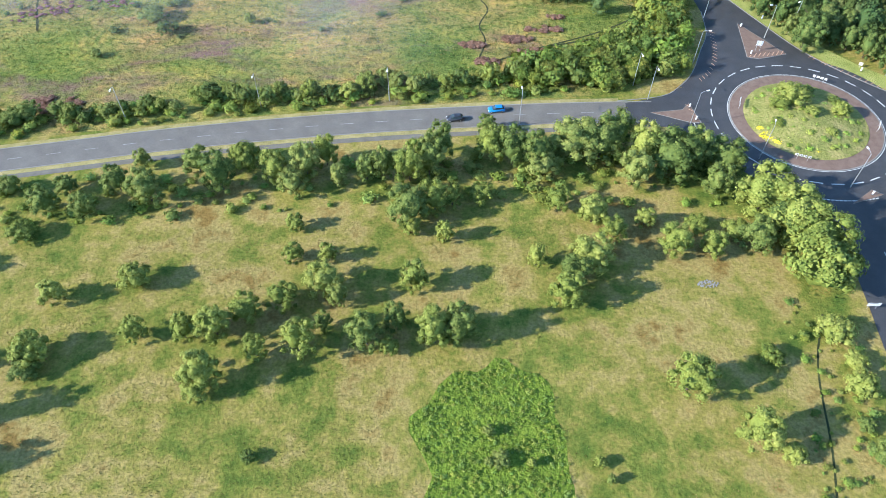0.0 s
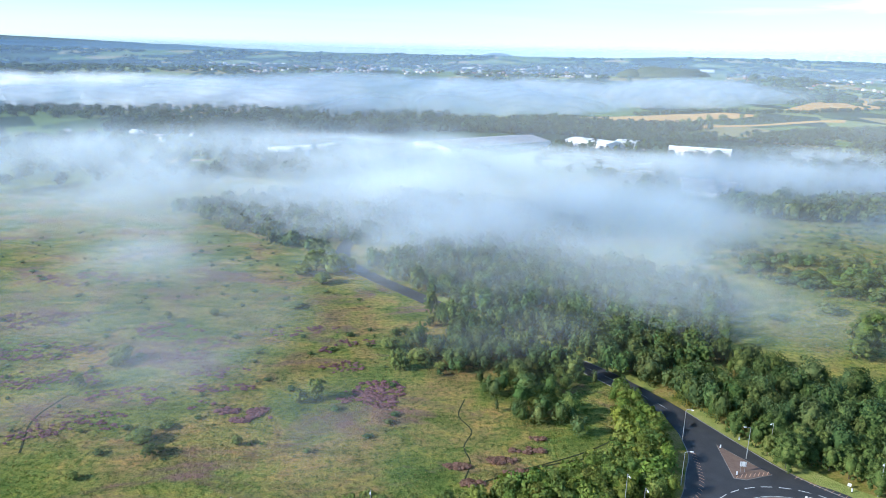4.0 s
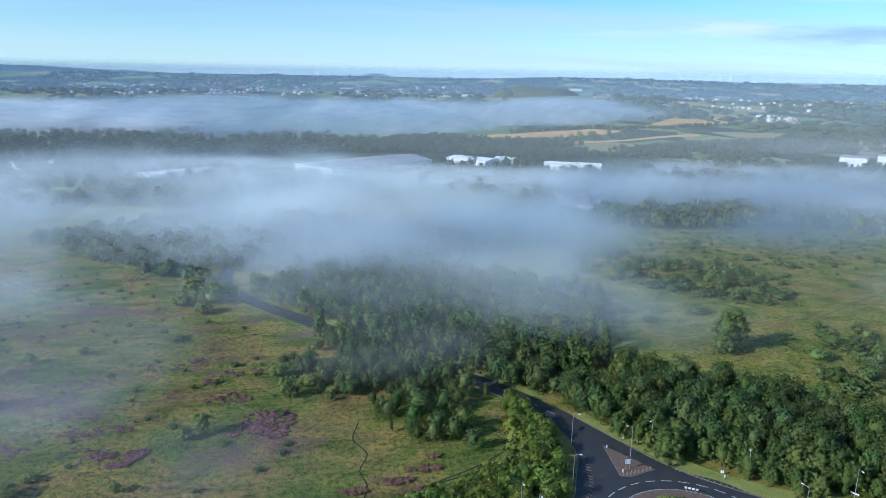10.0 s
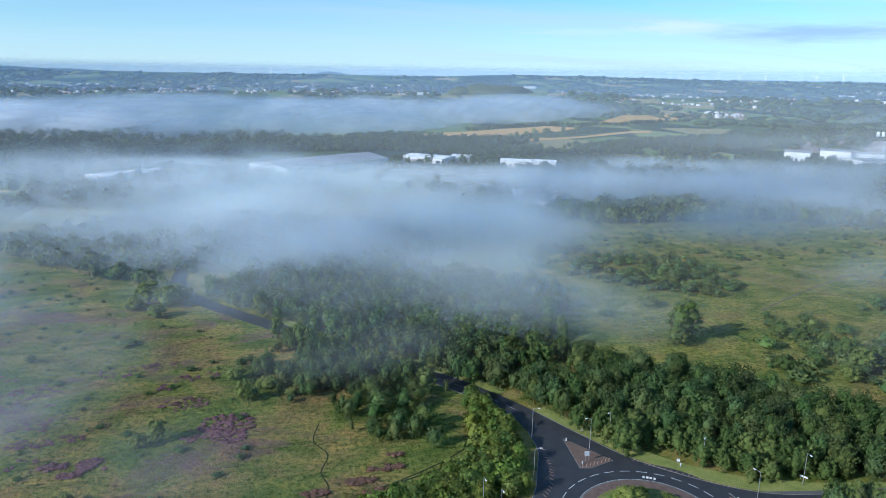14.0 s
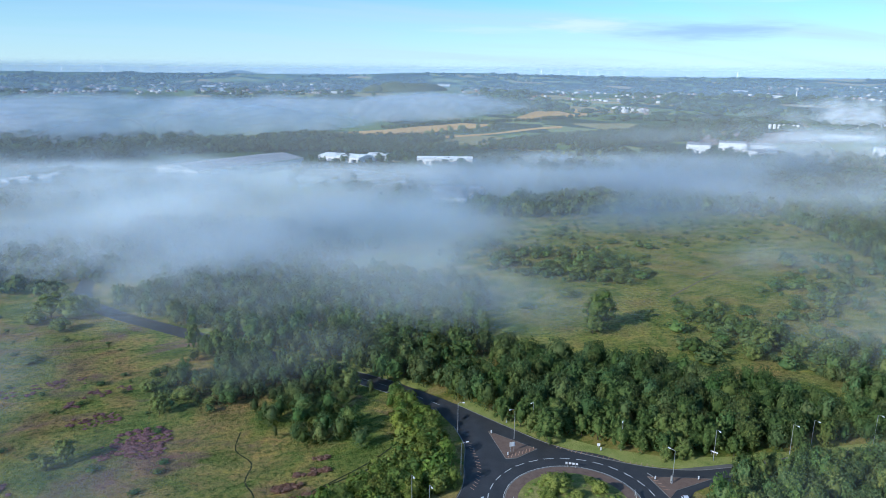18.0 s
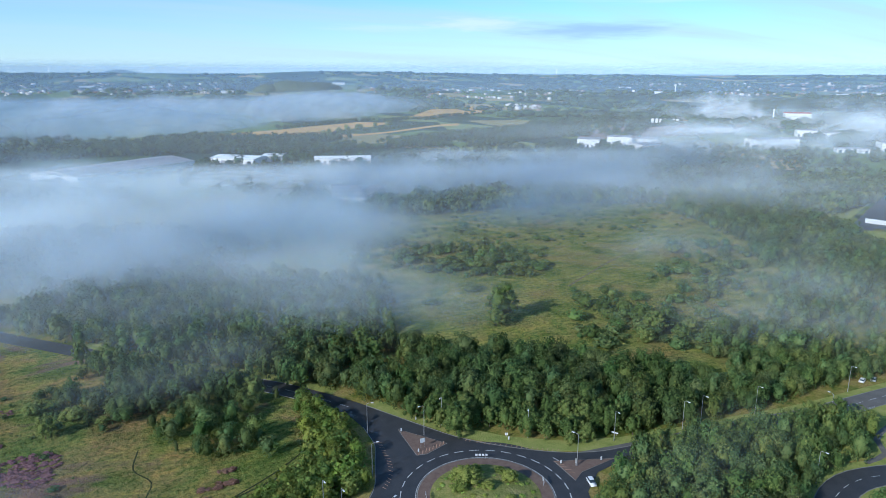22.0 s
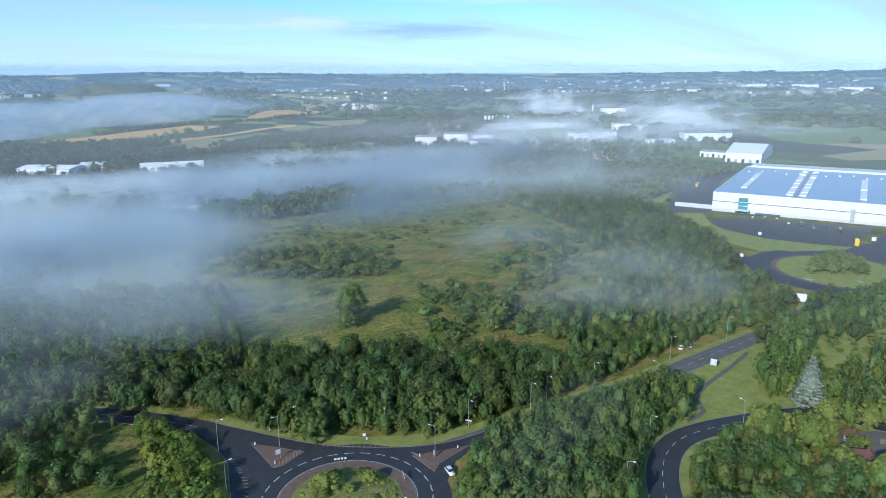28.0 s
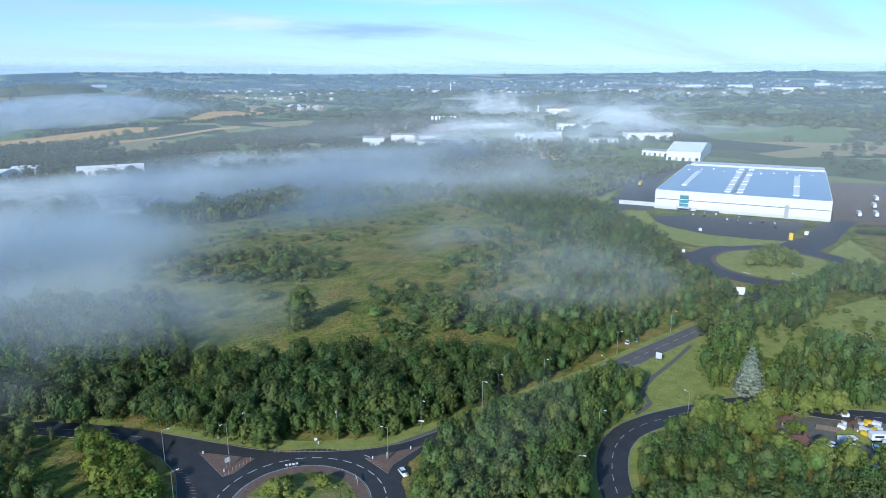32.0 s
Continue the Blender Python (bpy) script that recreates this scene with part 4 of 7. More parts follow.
for pts in ([(540, 500), (524, 450), (510, 424), (501, 370), (476, 319), (456, 268)], [(230, 275), (281, 301), (330, 322)], [(74, 78), (69, 66), (66, 50), (62, 35), (58, 18)]):
    wide = 2.2 if pts[0][0] > 500 else 0.45 if pts[0][0] > 200 else 0.2
    bm = ribbon_bm(bmesh.new(), spline(pts), -wide, wide, 0.03)
    tagged(new("trodden_path", from_bm("trodden_path", up_faces(bm), STRAW if pts[0][0] > 500 else SOIL if pts[0][0] > 200 else DITCH)), "narrow trodden earth path through the grass", "path", kind="structure")

# ---- second roundabout and warehouse yard ----
R2X, R2Y = 421.0, 126.0
tagged(new("roundabout_carriageway", from_bm("roundabout_far", up_faces(ring_bm(bmesh.new(), R2X, R2Y, 37, 50, 0.09, 0.09)), ASPHALT)), "dark asphalt ring of the second roundabout", "road", kind="structure")
tagged(new("island_kerb", from_bm("island_kerb_far", up_faces(ring_bm(bmesh.new(), R2X, R2Y, 34, 37, 0.14, 0.14)), RED_SETTS)), "brown paved kerb ring of the far island", "kerb", kind="structure")
tagged(new("island_lawn", from_bm("island_lawn", up_faces(ring_bm(bmesh.new(), R2X, R2Y, 0.01, 34, 0.8, 0.15)), VERGE)), "mown grass lawn of the far traffic island", "lawn", kind="structure")
slab("yard_road", [(372, 100), (384, 108), (392, 98), (384, 92), (360, 104), (340, 108), (340, 116.5), (372, 122)], 0.083, ASPHALT, "asphalt junction mouth", "road")
slab("yard_road", [(452, 160), (478, 146), (505, 136), (560, 142), (584, 136), (588, 122), (560, 122), (500, 116), (470, 118), (466, 145)], 0.086, ASPHALT, "asphalt road into the warehouse yard", "road")
slab("yard_road", [(395, 166), (400, 192), (420, 230), (470, 290), (520, 300), (526, 280), (480, 266), (440, 222), (416, 186), (414, 172)], 0.079, ASPHALT, "asphalt service road beside the warehouse", "road")
slab("yard_road", [(438, 82), (452, 84), (470, 60), (520, 20), (505, 12), (455, 50)], 0.075, ASPHALT, "asphalt road leaving the far roundabout", "road")
slab("car_park", [(500, 246), (478, 228), (470, 190), (482, 142), (546, 148), (560, 152), (530, 230)], 0.094, ASPHALT, "dark asphalt car park before the warehouse", "car park")
for row, (ax, ay, bx, by) in enumerate(((520, 238, 553, 160), (506, 234, 532, 156), (491, 226, 513, 154))):
    bm = bmesh.new()
    for k in range(31):
        u = k / 30
        dash(bm, ax + (bx - ax) * u, ay + (by - ay) * u, 17, 4.8, 0.22, 0.104)
    marking("parking_bays", bm, "white painted parking bay lines", PAINT_WORN)
slab("verge", [(511, 279), (490, 242), (468.5, 209), (472, 172), (486, 141.5), (475, 142), (446, 164), (440, 181), (455, 216), (494, 274)], 0.097, VERGE, "mown grass bank round the car park", "verge")
slab("yard", [(512, 292), (690, 364), (770, 380), (770, 350), (690, 330), (532, 262), (528, 262)], 0.090, ASPHALT, "asphalt delivery yard beside the warehouse", "yard")
slab("yard", [(580, 138), (790, 195), (830, 110), (640, 60), (590, 90)], 0.072, SOIL, "bare brown building plot beside the warehouse", "yard")
slab("yard", [(640, 110), (790, 150), (815, 90), (700, 62), (650, 72)], 0.098, ASPHALT, "new asphalt lorry park", "yard")
slab("verge", [(505, 284), (470, 262), (444, 222), (434, 178), (446, 166), (482, 146), (476, 170), (474, 200), (480, 232), (520, 262)], 0.06, VERGE, "mown grass bank round the car park", "verge")
slab("verge", [(420, 92), (440, 70), (470, 82), (520, 112), (470, 112), (452, 100)], 0.06, VERGE, "mown grass bank beside the far roundabout", "verge")
slab("verge", [(700, 395), (520, 318), (500, 300), (512, 298), (690, 368), (772, 384), (772, 400)], 0.055, VERGE, "dry grass bank beside the delivery yard", "verge")
slab("verge", [(540, 334), (701, 400), (772, 402), (772, 424), (690, 425), (560, 372), (530, 350)], 0.05, VERGE, "yellow-green grass strip beside the delivery yard", "verge")
slab("hillside_grass", HILLSIDE, 0.03, VERGE, "pale green rough grass slope", "grass")
slab("verge", [(188, 101), (200, 98), (215, 90), (232, 80), (262, 92), (300, 107), (300, 111), (262, 112.5), (226, 115.5), (200, 118), (190, 119.5)], 0.026, VERGE, "green grass bank below the road", "verge")
slab("moor", [(-700, -10), (-420, 60), (-250, 95), (-103, 126), (-26, 139.5), (40, 146), (62, 158), (70, 180), (60, 222), (44, 240), (18, 270), (-12, 306), (-60, 360), (-130, 430), (-300, 520), (-700, 600)], 0.012, MOOR, "rough moor of ochre grass and heather", "moor")
slab("heath", [(62, 300), (118, 250), (196, 178), (212, 150), (300, 122), (360, 140), (440, 210), (560, 320), (560, 460), (420, 560), (200, 560), (60, 430)], 0.012, HEATH, "rough heath of olive grass", "heath")
for pts, half in (([(9, 160), (11, 170), (9.5, 178), (12.5, 187), (9, 196), (10.5, 207)], 0.22), ([(20, 165), (31, 169.5), (45, 176.5), (58, 186)], 0.3), ([(12, 160), (27, 167), (44, 173), (60, 181)], 0.35), ([(-120, 205), (-122, 190), (-116, 172)], 0.35)):
    line = spline([(x + 0.6 * math.sin(3.1 * x + y), y) for x, y in pts], 2.0)
    verge(line, -half, half, "dark wet ditch winding through rough grass", 0.03, DITCH)
NETTLES = [(9.5 + 13.5 * (1 + 0.30 * noise.noise(Vector((2.2 * math.cos(radians(a)), 2.2 * math.sin(radians(a)), 1.3)))) * math.cos(radians(a)), 48 + 18 * (1 + 0.28 * noise.noise(Vector((2.2 * math.cos(radians(a)), 2.2 * math.sin(radians(a)), 6.1)))) * math.sin(radians(a))) for a in range(0, 360, 8)]
slab("nettle_bed", NETTLES, 0.02, LUSH, "round bed of lush green nettles", "grass")
CORN = [(127, 1172), (198, 1215), (235, 1229), (289, 1226), (360, 1240), (393, 1217), (452, 1265), (522, 1329), (582, 1356), (679, 1453), (622, 1513), (551, 1468), (475, 1431), (400, 1375), (316, 1339), (230, 1299), (134, 1228)]
CORN_LOW = [(407, 1170), (431, 1153), (495, 1180), (548, 1200), (634, 1252), (714, 1305), (770, 1311), (805, 1369), (758, 1359), (677, 1311), (578, 1239), (509, 1213), (435, 1190)]
CORN_FAR = [(814, 1638), (794, 1567), (947, 1666), (1061, 1673), (1102, 1737), (1100, 1781), (1166, 1905), (1002, 1865)]
PASTURES = [[(422, 1032), (476, 1021), (442, 970), (393, 983)], [(550, 1016), (596, 984), (577, 930), (539, 915), (531, 953)]]
field("corn_field", CORN, GOLD, "ripe golden corn field with single trees")
field("corn_field", CORN_LOW, GOLD, "narrow golden corn field before the wood")
field("pasture", [(1555, 706), (1990, 728), (1524, 555), (1446, 644)], PASTURE, "pale green pasture behind the estate")
field("stubble_field", [(1001, 345), (1298, 282), (1086, 220), (972, 299)], DRY_VERGE, "dry rough grass field behind the warehouse")
field("corn_field", CORN_FAR, GOLD, "far golden corn field")
field("corn_field", [(85, 1123), (127, 1115), (131, 1139), (88, 1159)], GOLD, "strip of golden corn behind the trees")
field("corn_field", [(-761, 2303), (-698, 2436), (-552, 2510), (-513, 2330), (-613, 2131), (-704, 2103)], GOLD, "ripe golden corn field")
field("corn_field", [(-413, 2207), (-304, 2209), (-178, 2118), (-260, 1992), (-380, 1989)], STRAW, "pale stubble field")
field("corn_field", STUBBLE_FIELD, STRAW, "pale stubble field")
field("pasture", [(-440, 2406), (-137, 2599), (-128, 2431), (-219, 2215), (-389, 2225)], PASTURE, "bright green pasture")
field("pasture", [(-1147, 2469), (-1117, 2645), (-998, 2486), (-1064, 2287)], PASTURE, "bright green pasture")
slab("corn_field", [(-330, 660), (-270, 680), (-230, 720), (-330, 720)], 0.1, STRAW, "pale stubble field", "field")
for pts in PASTURES:
    field("pasture", pts, PASTURE, "bright green pasture among woods")
slab("cleared_land", [(771, 905), (871, 930), (1117, 890), (1400, 960), (1330, 1075), (1174, 1151), (898, 1069)], 0.2, SILT, "bare reddish cleared land of the works", "ground")
slab("pasture", [(1150, 420), (1500, 560), (1700, 420), (1350, 300)], 0.2, PASTURE, "wide green pasture", "field")

# ---- trees ----
rng = np.random.default_rng(7)


def unit(v):
    return v / np.maximum(np.linalg.norm(v, axis=-1, keepdims=True), 1e-6)


def ico(sub):
    bm = bmesh.new()
    bmesh.ops.create_icosphere(bm, subdivisions=sub, radius=1.0)
    v = np.array([q.co for q in bm.verts])
    f = np.array([[q.index for q in p.verts] for p in bm.faces])
    bm.free()
    return v, f


ICO1, ICO2 = ico(1), ico(2)


def lobes_of(kind, gen):
    """Centres and radii of the leaf masses of a crown of height 1: an inner mass first, then the clumps of its shell."""
    out = []
    if kind in ("broad", "tall"):
        wide, small, big, n = (0.37, 0.070, 0.125, 34) if kind == "broad" else (0.225, 0.050, 0.082, 32)
        lean = gen.normal(0, 0.05, 2)
        out.append((np.array([0, 0, 0.52]), np.array([wide * 0.86, wide * 0.86, 0.40])))
        for k in range(n):
            u = (k + 0.5) / n
            z = 0.12 + 0.84 * u ** 0.85
            a = 2.39996 * k + gen.normal(0, 0.4)
            w = wide * math.sqrt(max(0.03, 1 - ((z - 0.44) / 0.56) ** 2)) * gen.uniform(0.78, 1.12)
            r = gen.uniform(small, big)
            out.append((np.array([math.cos(a) * w + lean[0] * z, math.sin(a) * w + lean[1] * z, z * gen.uniform(0.94, 1.03)]), np.array([r, r, r * 0.8])))
    elif kind == "bush":
        out.append((np.array([0, 0, 0.36]), np.array([0.44, 0.44, 0.40])))
        for k in range(26):
            u = (k + 0.5) / 26
            a, d = 2.39996 * k + gen.normal(0, 0.3), 0.50 * math.sqrt(1 - u * 0.98)
            r = gen.uniform(0.11, 0.18)
            z = 0.16 + 0.66 * math.sqrt(max(0.0, 1 - (d / 0.54) ** 2)) * gen.uniform(0.8, 1.1)
            out.append((np.array([math.cos(a) * d, math.sin(a) * d, z]), np.array([r, r, r * 0.95])))
    elif kind == "fir":
        out.append((np.array([0, 0, 0.42]), np.array([0.10, 0.10, 0.40])))
        for k in range(13):
            z = 0.08 + 0.07 * k
            w = 0.25 * (1 - z) + 0.015
            n = 7 if k < 8 else 4
            for j in range(n):
                a = 6.283 * j / n + gen.normal(0, 0.25) + k
                out.append((np.array([math.cos(a) * w * 0.62, math.sin(a) * w * 0.62, z - 0.02]), np.array([w * 0.42, w * 0.42, 0.03])))
    return out


def crown_arrays(kind, seed, cards, size, sub=1, core=0.68, cores=99):
    """Leaf sprays over the clumps of the shell, and a dim inner mass."""
    gen = np.random.default_rng(seed)
    lobes = lobes_of(kind, gen)
    vs, fs, base = [], [], 0
    for k, (c, r) in enumerate(lobes[:cores]):
        iv, jf = ICO2 if k == 0 else ICO1
        wob = 1 + gen.normal(0, 0.10, (len(iv), 1))
        vs.append(c + iv * r * (core if k else 0.80) * wob)
        fs.append(jf + base)
        base += len(iv)
    area = np.array([r[0] * r[2] for c, r in lobes])
    area[0] *= 0.3
    pick = gen.choice(len(lobes), cards, p=area / area.sum())
    C, R = np.array([q[0] for q in lobes])[pick], np.array([q[1] for q in lobes])[pick]
    out = unit((C - np.array([0, 0, 0.40])) * np.array([1, 1, 0.7]))
    d = unit(gen.normal(0, 1, (cards, 3)) + out * 0.55 + np.array([0, 0, 0.2]))
    p = C + d * R * gen.uniform(0.72, 1.22, (cards, 1))
    nrm = unit(d * 0.9 + out * 0.7 + gen.normal(0, 0.36, (cards, 3)))
    t = unit(np.cross(nrm, gen.normal(0, 1, (cards, 3))))
    b = np.cross(nrm, t)
    s = size * gen.uniform(0.55, 1.25, (cards, 1))
    spray = np.stack([p - t * s - b * s * 0.55, p + t * s - b * s * 0.55 + nrm * s * 0.15, p + b * s * 0.95 + nrm * s * 0.1], 1)
    vs.append(spray.reshape(-1, 3))
    fs.append(base + 3 * np.arange(cards)[:, None] + np.array([0, 1, 2]))
    return np.concatenate(vs), np.concatenate(fs)


def trunk_mesh(kind, seed):
    gen = random.Random(seed)
    bm = bmesh.new()
    top = 0.8 if kind in ("tall", "fir") else 0.55
    r = 0.022 if kind != "bush" else 0.03
    rod(bm, (0, 0, -0.02), (0, 0, top), r, r * 0.35, 7)
    for k in range(5 if kind != "fir" else 0):
        z = top * gen.uniform(0.35, 0.9)
        a = gen.uniform(0, 6.283)
        rod(bm, (0, 0, z), (0.22 * math.cos(a), 0.22 * math.sin(a), z + 0.2), r * 0.5, r * 0.15, 5)
    return from_bm("trunk", bm, BARK)


def crown_mesh(kind, seed, cards, size, mat):
    v, f = crown_arrays(kind, seed, cards, size, core=0.74)
    me = fast_mesh("crown", v, f)
    me.materials.append(mat)
    return me


TREES = {}
for kind, cards, size, count in (("broad", 2300, 0.021, 4), ("tall", 2000, 0.018, 3), ("bush", 1500, 0.032, 4), ("fir", 2200, 0.022, 1)):
    for k in range(count):
        for shade, mat in (("green", LEAF), ("pale", LEAF_FIR if kind == "fir" else LEAF_PALE), ("dark", LEAF_DARK)):
            TREES[kind, k, shade] = (trunk_mesh(kind, k + 3), crown_mesh(kind, 100 + 17 * k, cards, size, mat))
KINDS = {"broad": 4, "tall": 3, "bush": 4, "fir": 1}
SPREAD = {"broad": 0.92, "tall": 0.58, "bush": 1.25, "fir": 0.5}
LABELS = {("broad", "green"): "rounded green broadleaf tree in full leaf", ("broad", "pale"): "pale green willow tree with a rounded crown",
          ("tall", "green"): "slender green birch in full leaf", ("tall", "pale"): "slender pale green poplar in full leaf",
          ("bush", "green"): "dense green hawthorn bush in the grass", ("bush", "pale"): "pale green sallow bush in the grass",
          ("broad", "dark"): "dark green broadleaf tree of the wood", ("bush", "dark"): "dense dark green hawthorn bush on the heath", ("tall", "dark"): "slender dark green tree of the wood", ("fir", "green"): "dark pointed conifer by the lane", ("fir", "pale"): "pale blue-green conifer by the lane"}


def tree(x, y, h, w, kind=None, shade=None, group="scattered trees"):
    if kind is None:
        kind = "bush" if h < 3.6 or w > 1.25 * h else ("tall" if w < 0.62 * h else "broad")
    shade = shade or ("pale" if random.random() < 0.35 else "green")
    name = "shrub" if kind == "bush" else "tree"
    m = pose(x, y, land(x, y), 0, 0, random.uniform(0, 360)) @ Matrix.Diagonal((w / SPREAD[kind], w / SPREAD[kind], h, 1))
    ob = thing(name, m, LABELS[kind, shade], "shrub" if kind == "bush" else "tree", group)
    t, c = TREES[kind, random.randrange(KINDS[kind]), shade]
    shared("trunk", t, ob)
    shared("crown", c, ob)
    return ob


for x, y, h, w in VERGE_TREES + VERGE_TREES_a:
    tree(x, y, min(h, 11.0), w * 1.05, shade="pale" if random.random() < 0.2 else "green", group="trees along the west road")
for x, y, h, w in JUNCTION_TREES:
    tree(x, y, min(h, 12.0), w * 1.1, shade="pale" if random.random() < 0.6 else "green", group="trees beside the junction")
for x, y, h, w in MEADOW_TREES + MEADOW_TREES_a:
    tree(x, y, min(h * 0.92, 9.5), w * 0.98, shade="pale" if random.random() < 0.8 else "green", group="trees in the meadow")
for x, y, h, w in MEADOW_SHRUBS:
    tree(x, y, min(h, 2.2), w, kind="bush", group="shrubs in the meadow")
for x, y, h, w in MOOR_TREES:
    tree(x, y, h, w, shade="green", group="bushes on the moor")
for x, y, h, w in MOOR_TREES_EAST:
    tree(x, y, h, w, shade="dark", group="bushes on the heath")
# tall edge of the trees along the north road
for x, y in ((2, 289), (8, 281), (15, 273), (20, 267), (27, 259), (33, 252), (38, 246), (43, 240), (48, 233), (53, 226), (24, 261), (11, 276), (36, 247)):
    h = random.uniform(8, 11)
    tree(x - 3.2, y - 4.2, h, h * random.uniform(0.6, 0.8), "broad", "dark", "foremost trees of the wood")
# tall edge of the wood along the east road
for k in range(17):
    u = k / 16
    h = random.uniform(8.5, 11.5)
    tree(138 + 72 * u + random.uniform(-1, 1), 128.5 - 14.5 * u + random.uniform(-1.2, 0.6), h, h * random.uniform(0.55, 0.75), "broad", "dark", "foremost trees of the wood")
for x, y in ((-49, 352), (-44, 344), (-55, 362), (-59, 370), (-53, 347), (-62, 376)):
    h = random.uniform(7, 9)
    tree(x, y, h, h * 0.85, "broad", "green", "trees at the road bend")
# lone trees off to the west whose shadows reach the meadow
for x, y, h, w in ((-96, 62, 8, 7), (-104, 84, 8, 7), (-84, 52.5, 10.5, 6.5), (-86, 42.0, 10.0, 6.5), (-112, 72, 9, 8)):
    tree(x, y, h, w, shade="green", group="trees in the meadow")
# roundabout planting
for x, y, h, w, kind, shade in ((87.5, 143.5, 4.8, 9.5, "bush", "pale"), (84.0, 141, 3.4, 6.0, "bush", "pale"), (92, 146.5, 3.0, 5.5, "bush", "green"), (98.5, 138.5, 3.8, 5.5, "bush", "pale"),
                                (91, 137.5, 2.0, 4.5, "bush", "pale"), (82, 134.5, 1.6, 4.0, "bush", "pale"), (94, 131, 1.4, 3.6, "bush", "pale"), (99, 144, 1.8, 3.6, "bush", "green")):
    ob = tree(x, y, h, w, kind, shade, "shrubs on the traffic island")
    ob.location.z = 2.1 * max(0.0, 1 - (math.hypot(x - CX, y - CY) / 14.5)) - 0.05
# north verge hedge of the west road
for k in range(46):
    u = k / 45
    x = -150 + 188 * u + random.uniform(-1.5, 1.5)
    y = 114.5 + 36.5 * u ** 0.85 + random.uniform(-1, 4) + 4.5
    h = random.uniform(3.0, 5.6)
    tree(x, y, h, h * random.uniform(1.0, 1.5), "bush" if random.random() < 0.7 else "broad", "green" if random.random() < 0.75 else "pale", "hedge along the west road")


def inside(p, poly):
    x, y = p
    hit = False
    for (x0, y0), (x1, y1) in zip(poly, poly[1:] + poly[:1]):
        if (y0 > y) != (y1 > y) and x < (x1 - x0) * (y - y0) / (y1 - y0) + x0:
            hit = not hit
    return hit


def scatter(poly, step, gen, keep=1.0):
    xs, ys = [p[0] for p in poly], [p[1] for p in poly]
    out = []
    y = min(ys)
    while y < max(ys):
        x = min(xs)
        while x < max(xs):
            q = (x + gen.uniform(-0.45, 0.45) * step, y + gen.uniform(-0.45, 0.45) * step)
            if inside(q, poly) and gen.random() < keep:
                out.append(q)
            x += step
        y += step * 0.9
    return out


def off_road(q, gap):
    """Whether a place stays clear of the carriageways."""
    return min(math.hypot(q[0] - p.x, q[1] - p.y) for p in ROAD_NORTH[::2] + ROAD_EAST[::2]) > gap and math.hypot(q[0] - CX, q[1] - CY) > 33


def woods(name, places, shapes, label, mat, heights, spread, gen, category="woodland", tone=(0.68, 1.22), singles=0, lift=None):
    """Many trees as one uncountable stand; each has its own size, turn and leaf tone."""
    V, F, C, base = [], [], [], 0
    if singles:
        # the row that stands foremost: trees of their own
        places = sorted(places, key=lambda q: math.hypot(*q))
        for x, y in places[:singles]:
            h = gen.uniform(*heights) * 0.85
            tree(x, y, h, h * gen.uniform(*spread), "tall" if gen.random() < 0.12 else "broad", "dark", "foremost trees of the wood")
        places = places[singles:]
    for x, y in places:
        v, f = shapes[gen.integers(len(shapes))]
        h = gen.uniform(*heights)
        w = h * gen.uniform(*spread)
        a = gen.uniform(0, 6.283)
        rot = np.array([[math.cos(a), -math.sin(a), 0], [math.sin(a), math.cos(a), 0], [0, 0, 1]])
        V.append((v * np.array([w, w, h])) @ rot.T + np.array([x, y, land(x, y) - 0.02 * h + (lift(x, y) if lift else 0.0)]))
        F.append(f + base)
        base += len(v)
        g = gen.uniform(*tone)
        C.append(np.tile(np.array([g * gen.uniform(0.85, 1.2), g, g * gen.uniform(0.8, 1.25), 1.0]), (len(v), 1)))
    me = fast_mesh(name, np.concatenate(V), np.concatenate(F))
    col = me.color_attributes.new("tint", "FLOAT_COLOR", "POINT")
    col.data.foreach_set("color", np.concatenate(C).astype(np.float32).ravel())
    me.materials.append(mat)
    return tagged(new(name, me), label, category, kind="stuff")


def bole(v, f):
    """A stand's tree with a thin stem below its crown."""
    r = 0.016
    stem = np.array([[r, 0, 0], [-r, r, 0], [-r, -r, 0], [r, 0, .5], [-r, r, .5], [-r, -r, .5]])
    sf = np.array([[0, 1, 4], [0, 4, 3], [1, 2, 5], [1, 5, 4], [2, 0, 3], [2, 3, 5]])
    return np.concatenate([v, stem]), np.concatenate([f, sf + len(v)])


MIDDLE = [bole(*crown_arrays("broad", 300 + k, 640, 0.036, core=0.7, cores=1)) for k in range(6)] + [bole(*crown_arrays("tall", 320 + k, 560, 0.030, core=0.7, cores=1)) for k in range(1)]
MIDLOW = [bole(*crown_arrays("broad", 360 + k, 260, 0.056, core=0.75, cores=1)) for k in range(6)] + [bole(*crown_arrays("tall", 380 + k, 230, 0.047, core=0.75, cores=1)) for k in range(1)]
BUSHES = [crown_arrays("bush", 340 + k, 120, 0.095, core=0.75, cores=1) for k in range(4)]


def tiny_shape(seed):
    gen = np.random.default_rng(seed)
    v, f = ICO1
    return v * np.array([0.5, 0.5, 0.5]) * (1 + gen.normal(0, 0.2, (len(v), 1))) + np.array([0, 0, 0.42]), f


FAR = [crown_arrays("broad", 400 + k, 60, 0.12, cores=1) for k in range(4)] + [crown_arrays("bush", 420 + k, 60, 0.15, cores=1) for k in range(2)]
NETTLE = [crown_arrays("bush", 460 + k, 40, 0.17, cores=0) for k in range(4)]
HEATH_TUFT = [crown_arrays("bush", 440 + k, 44, 0.22, cores=1) for k in range(4)]
TINY = [tiny_shape(k) for k in range(5)]

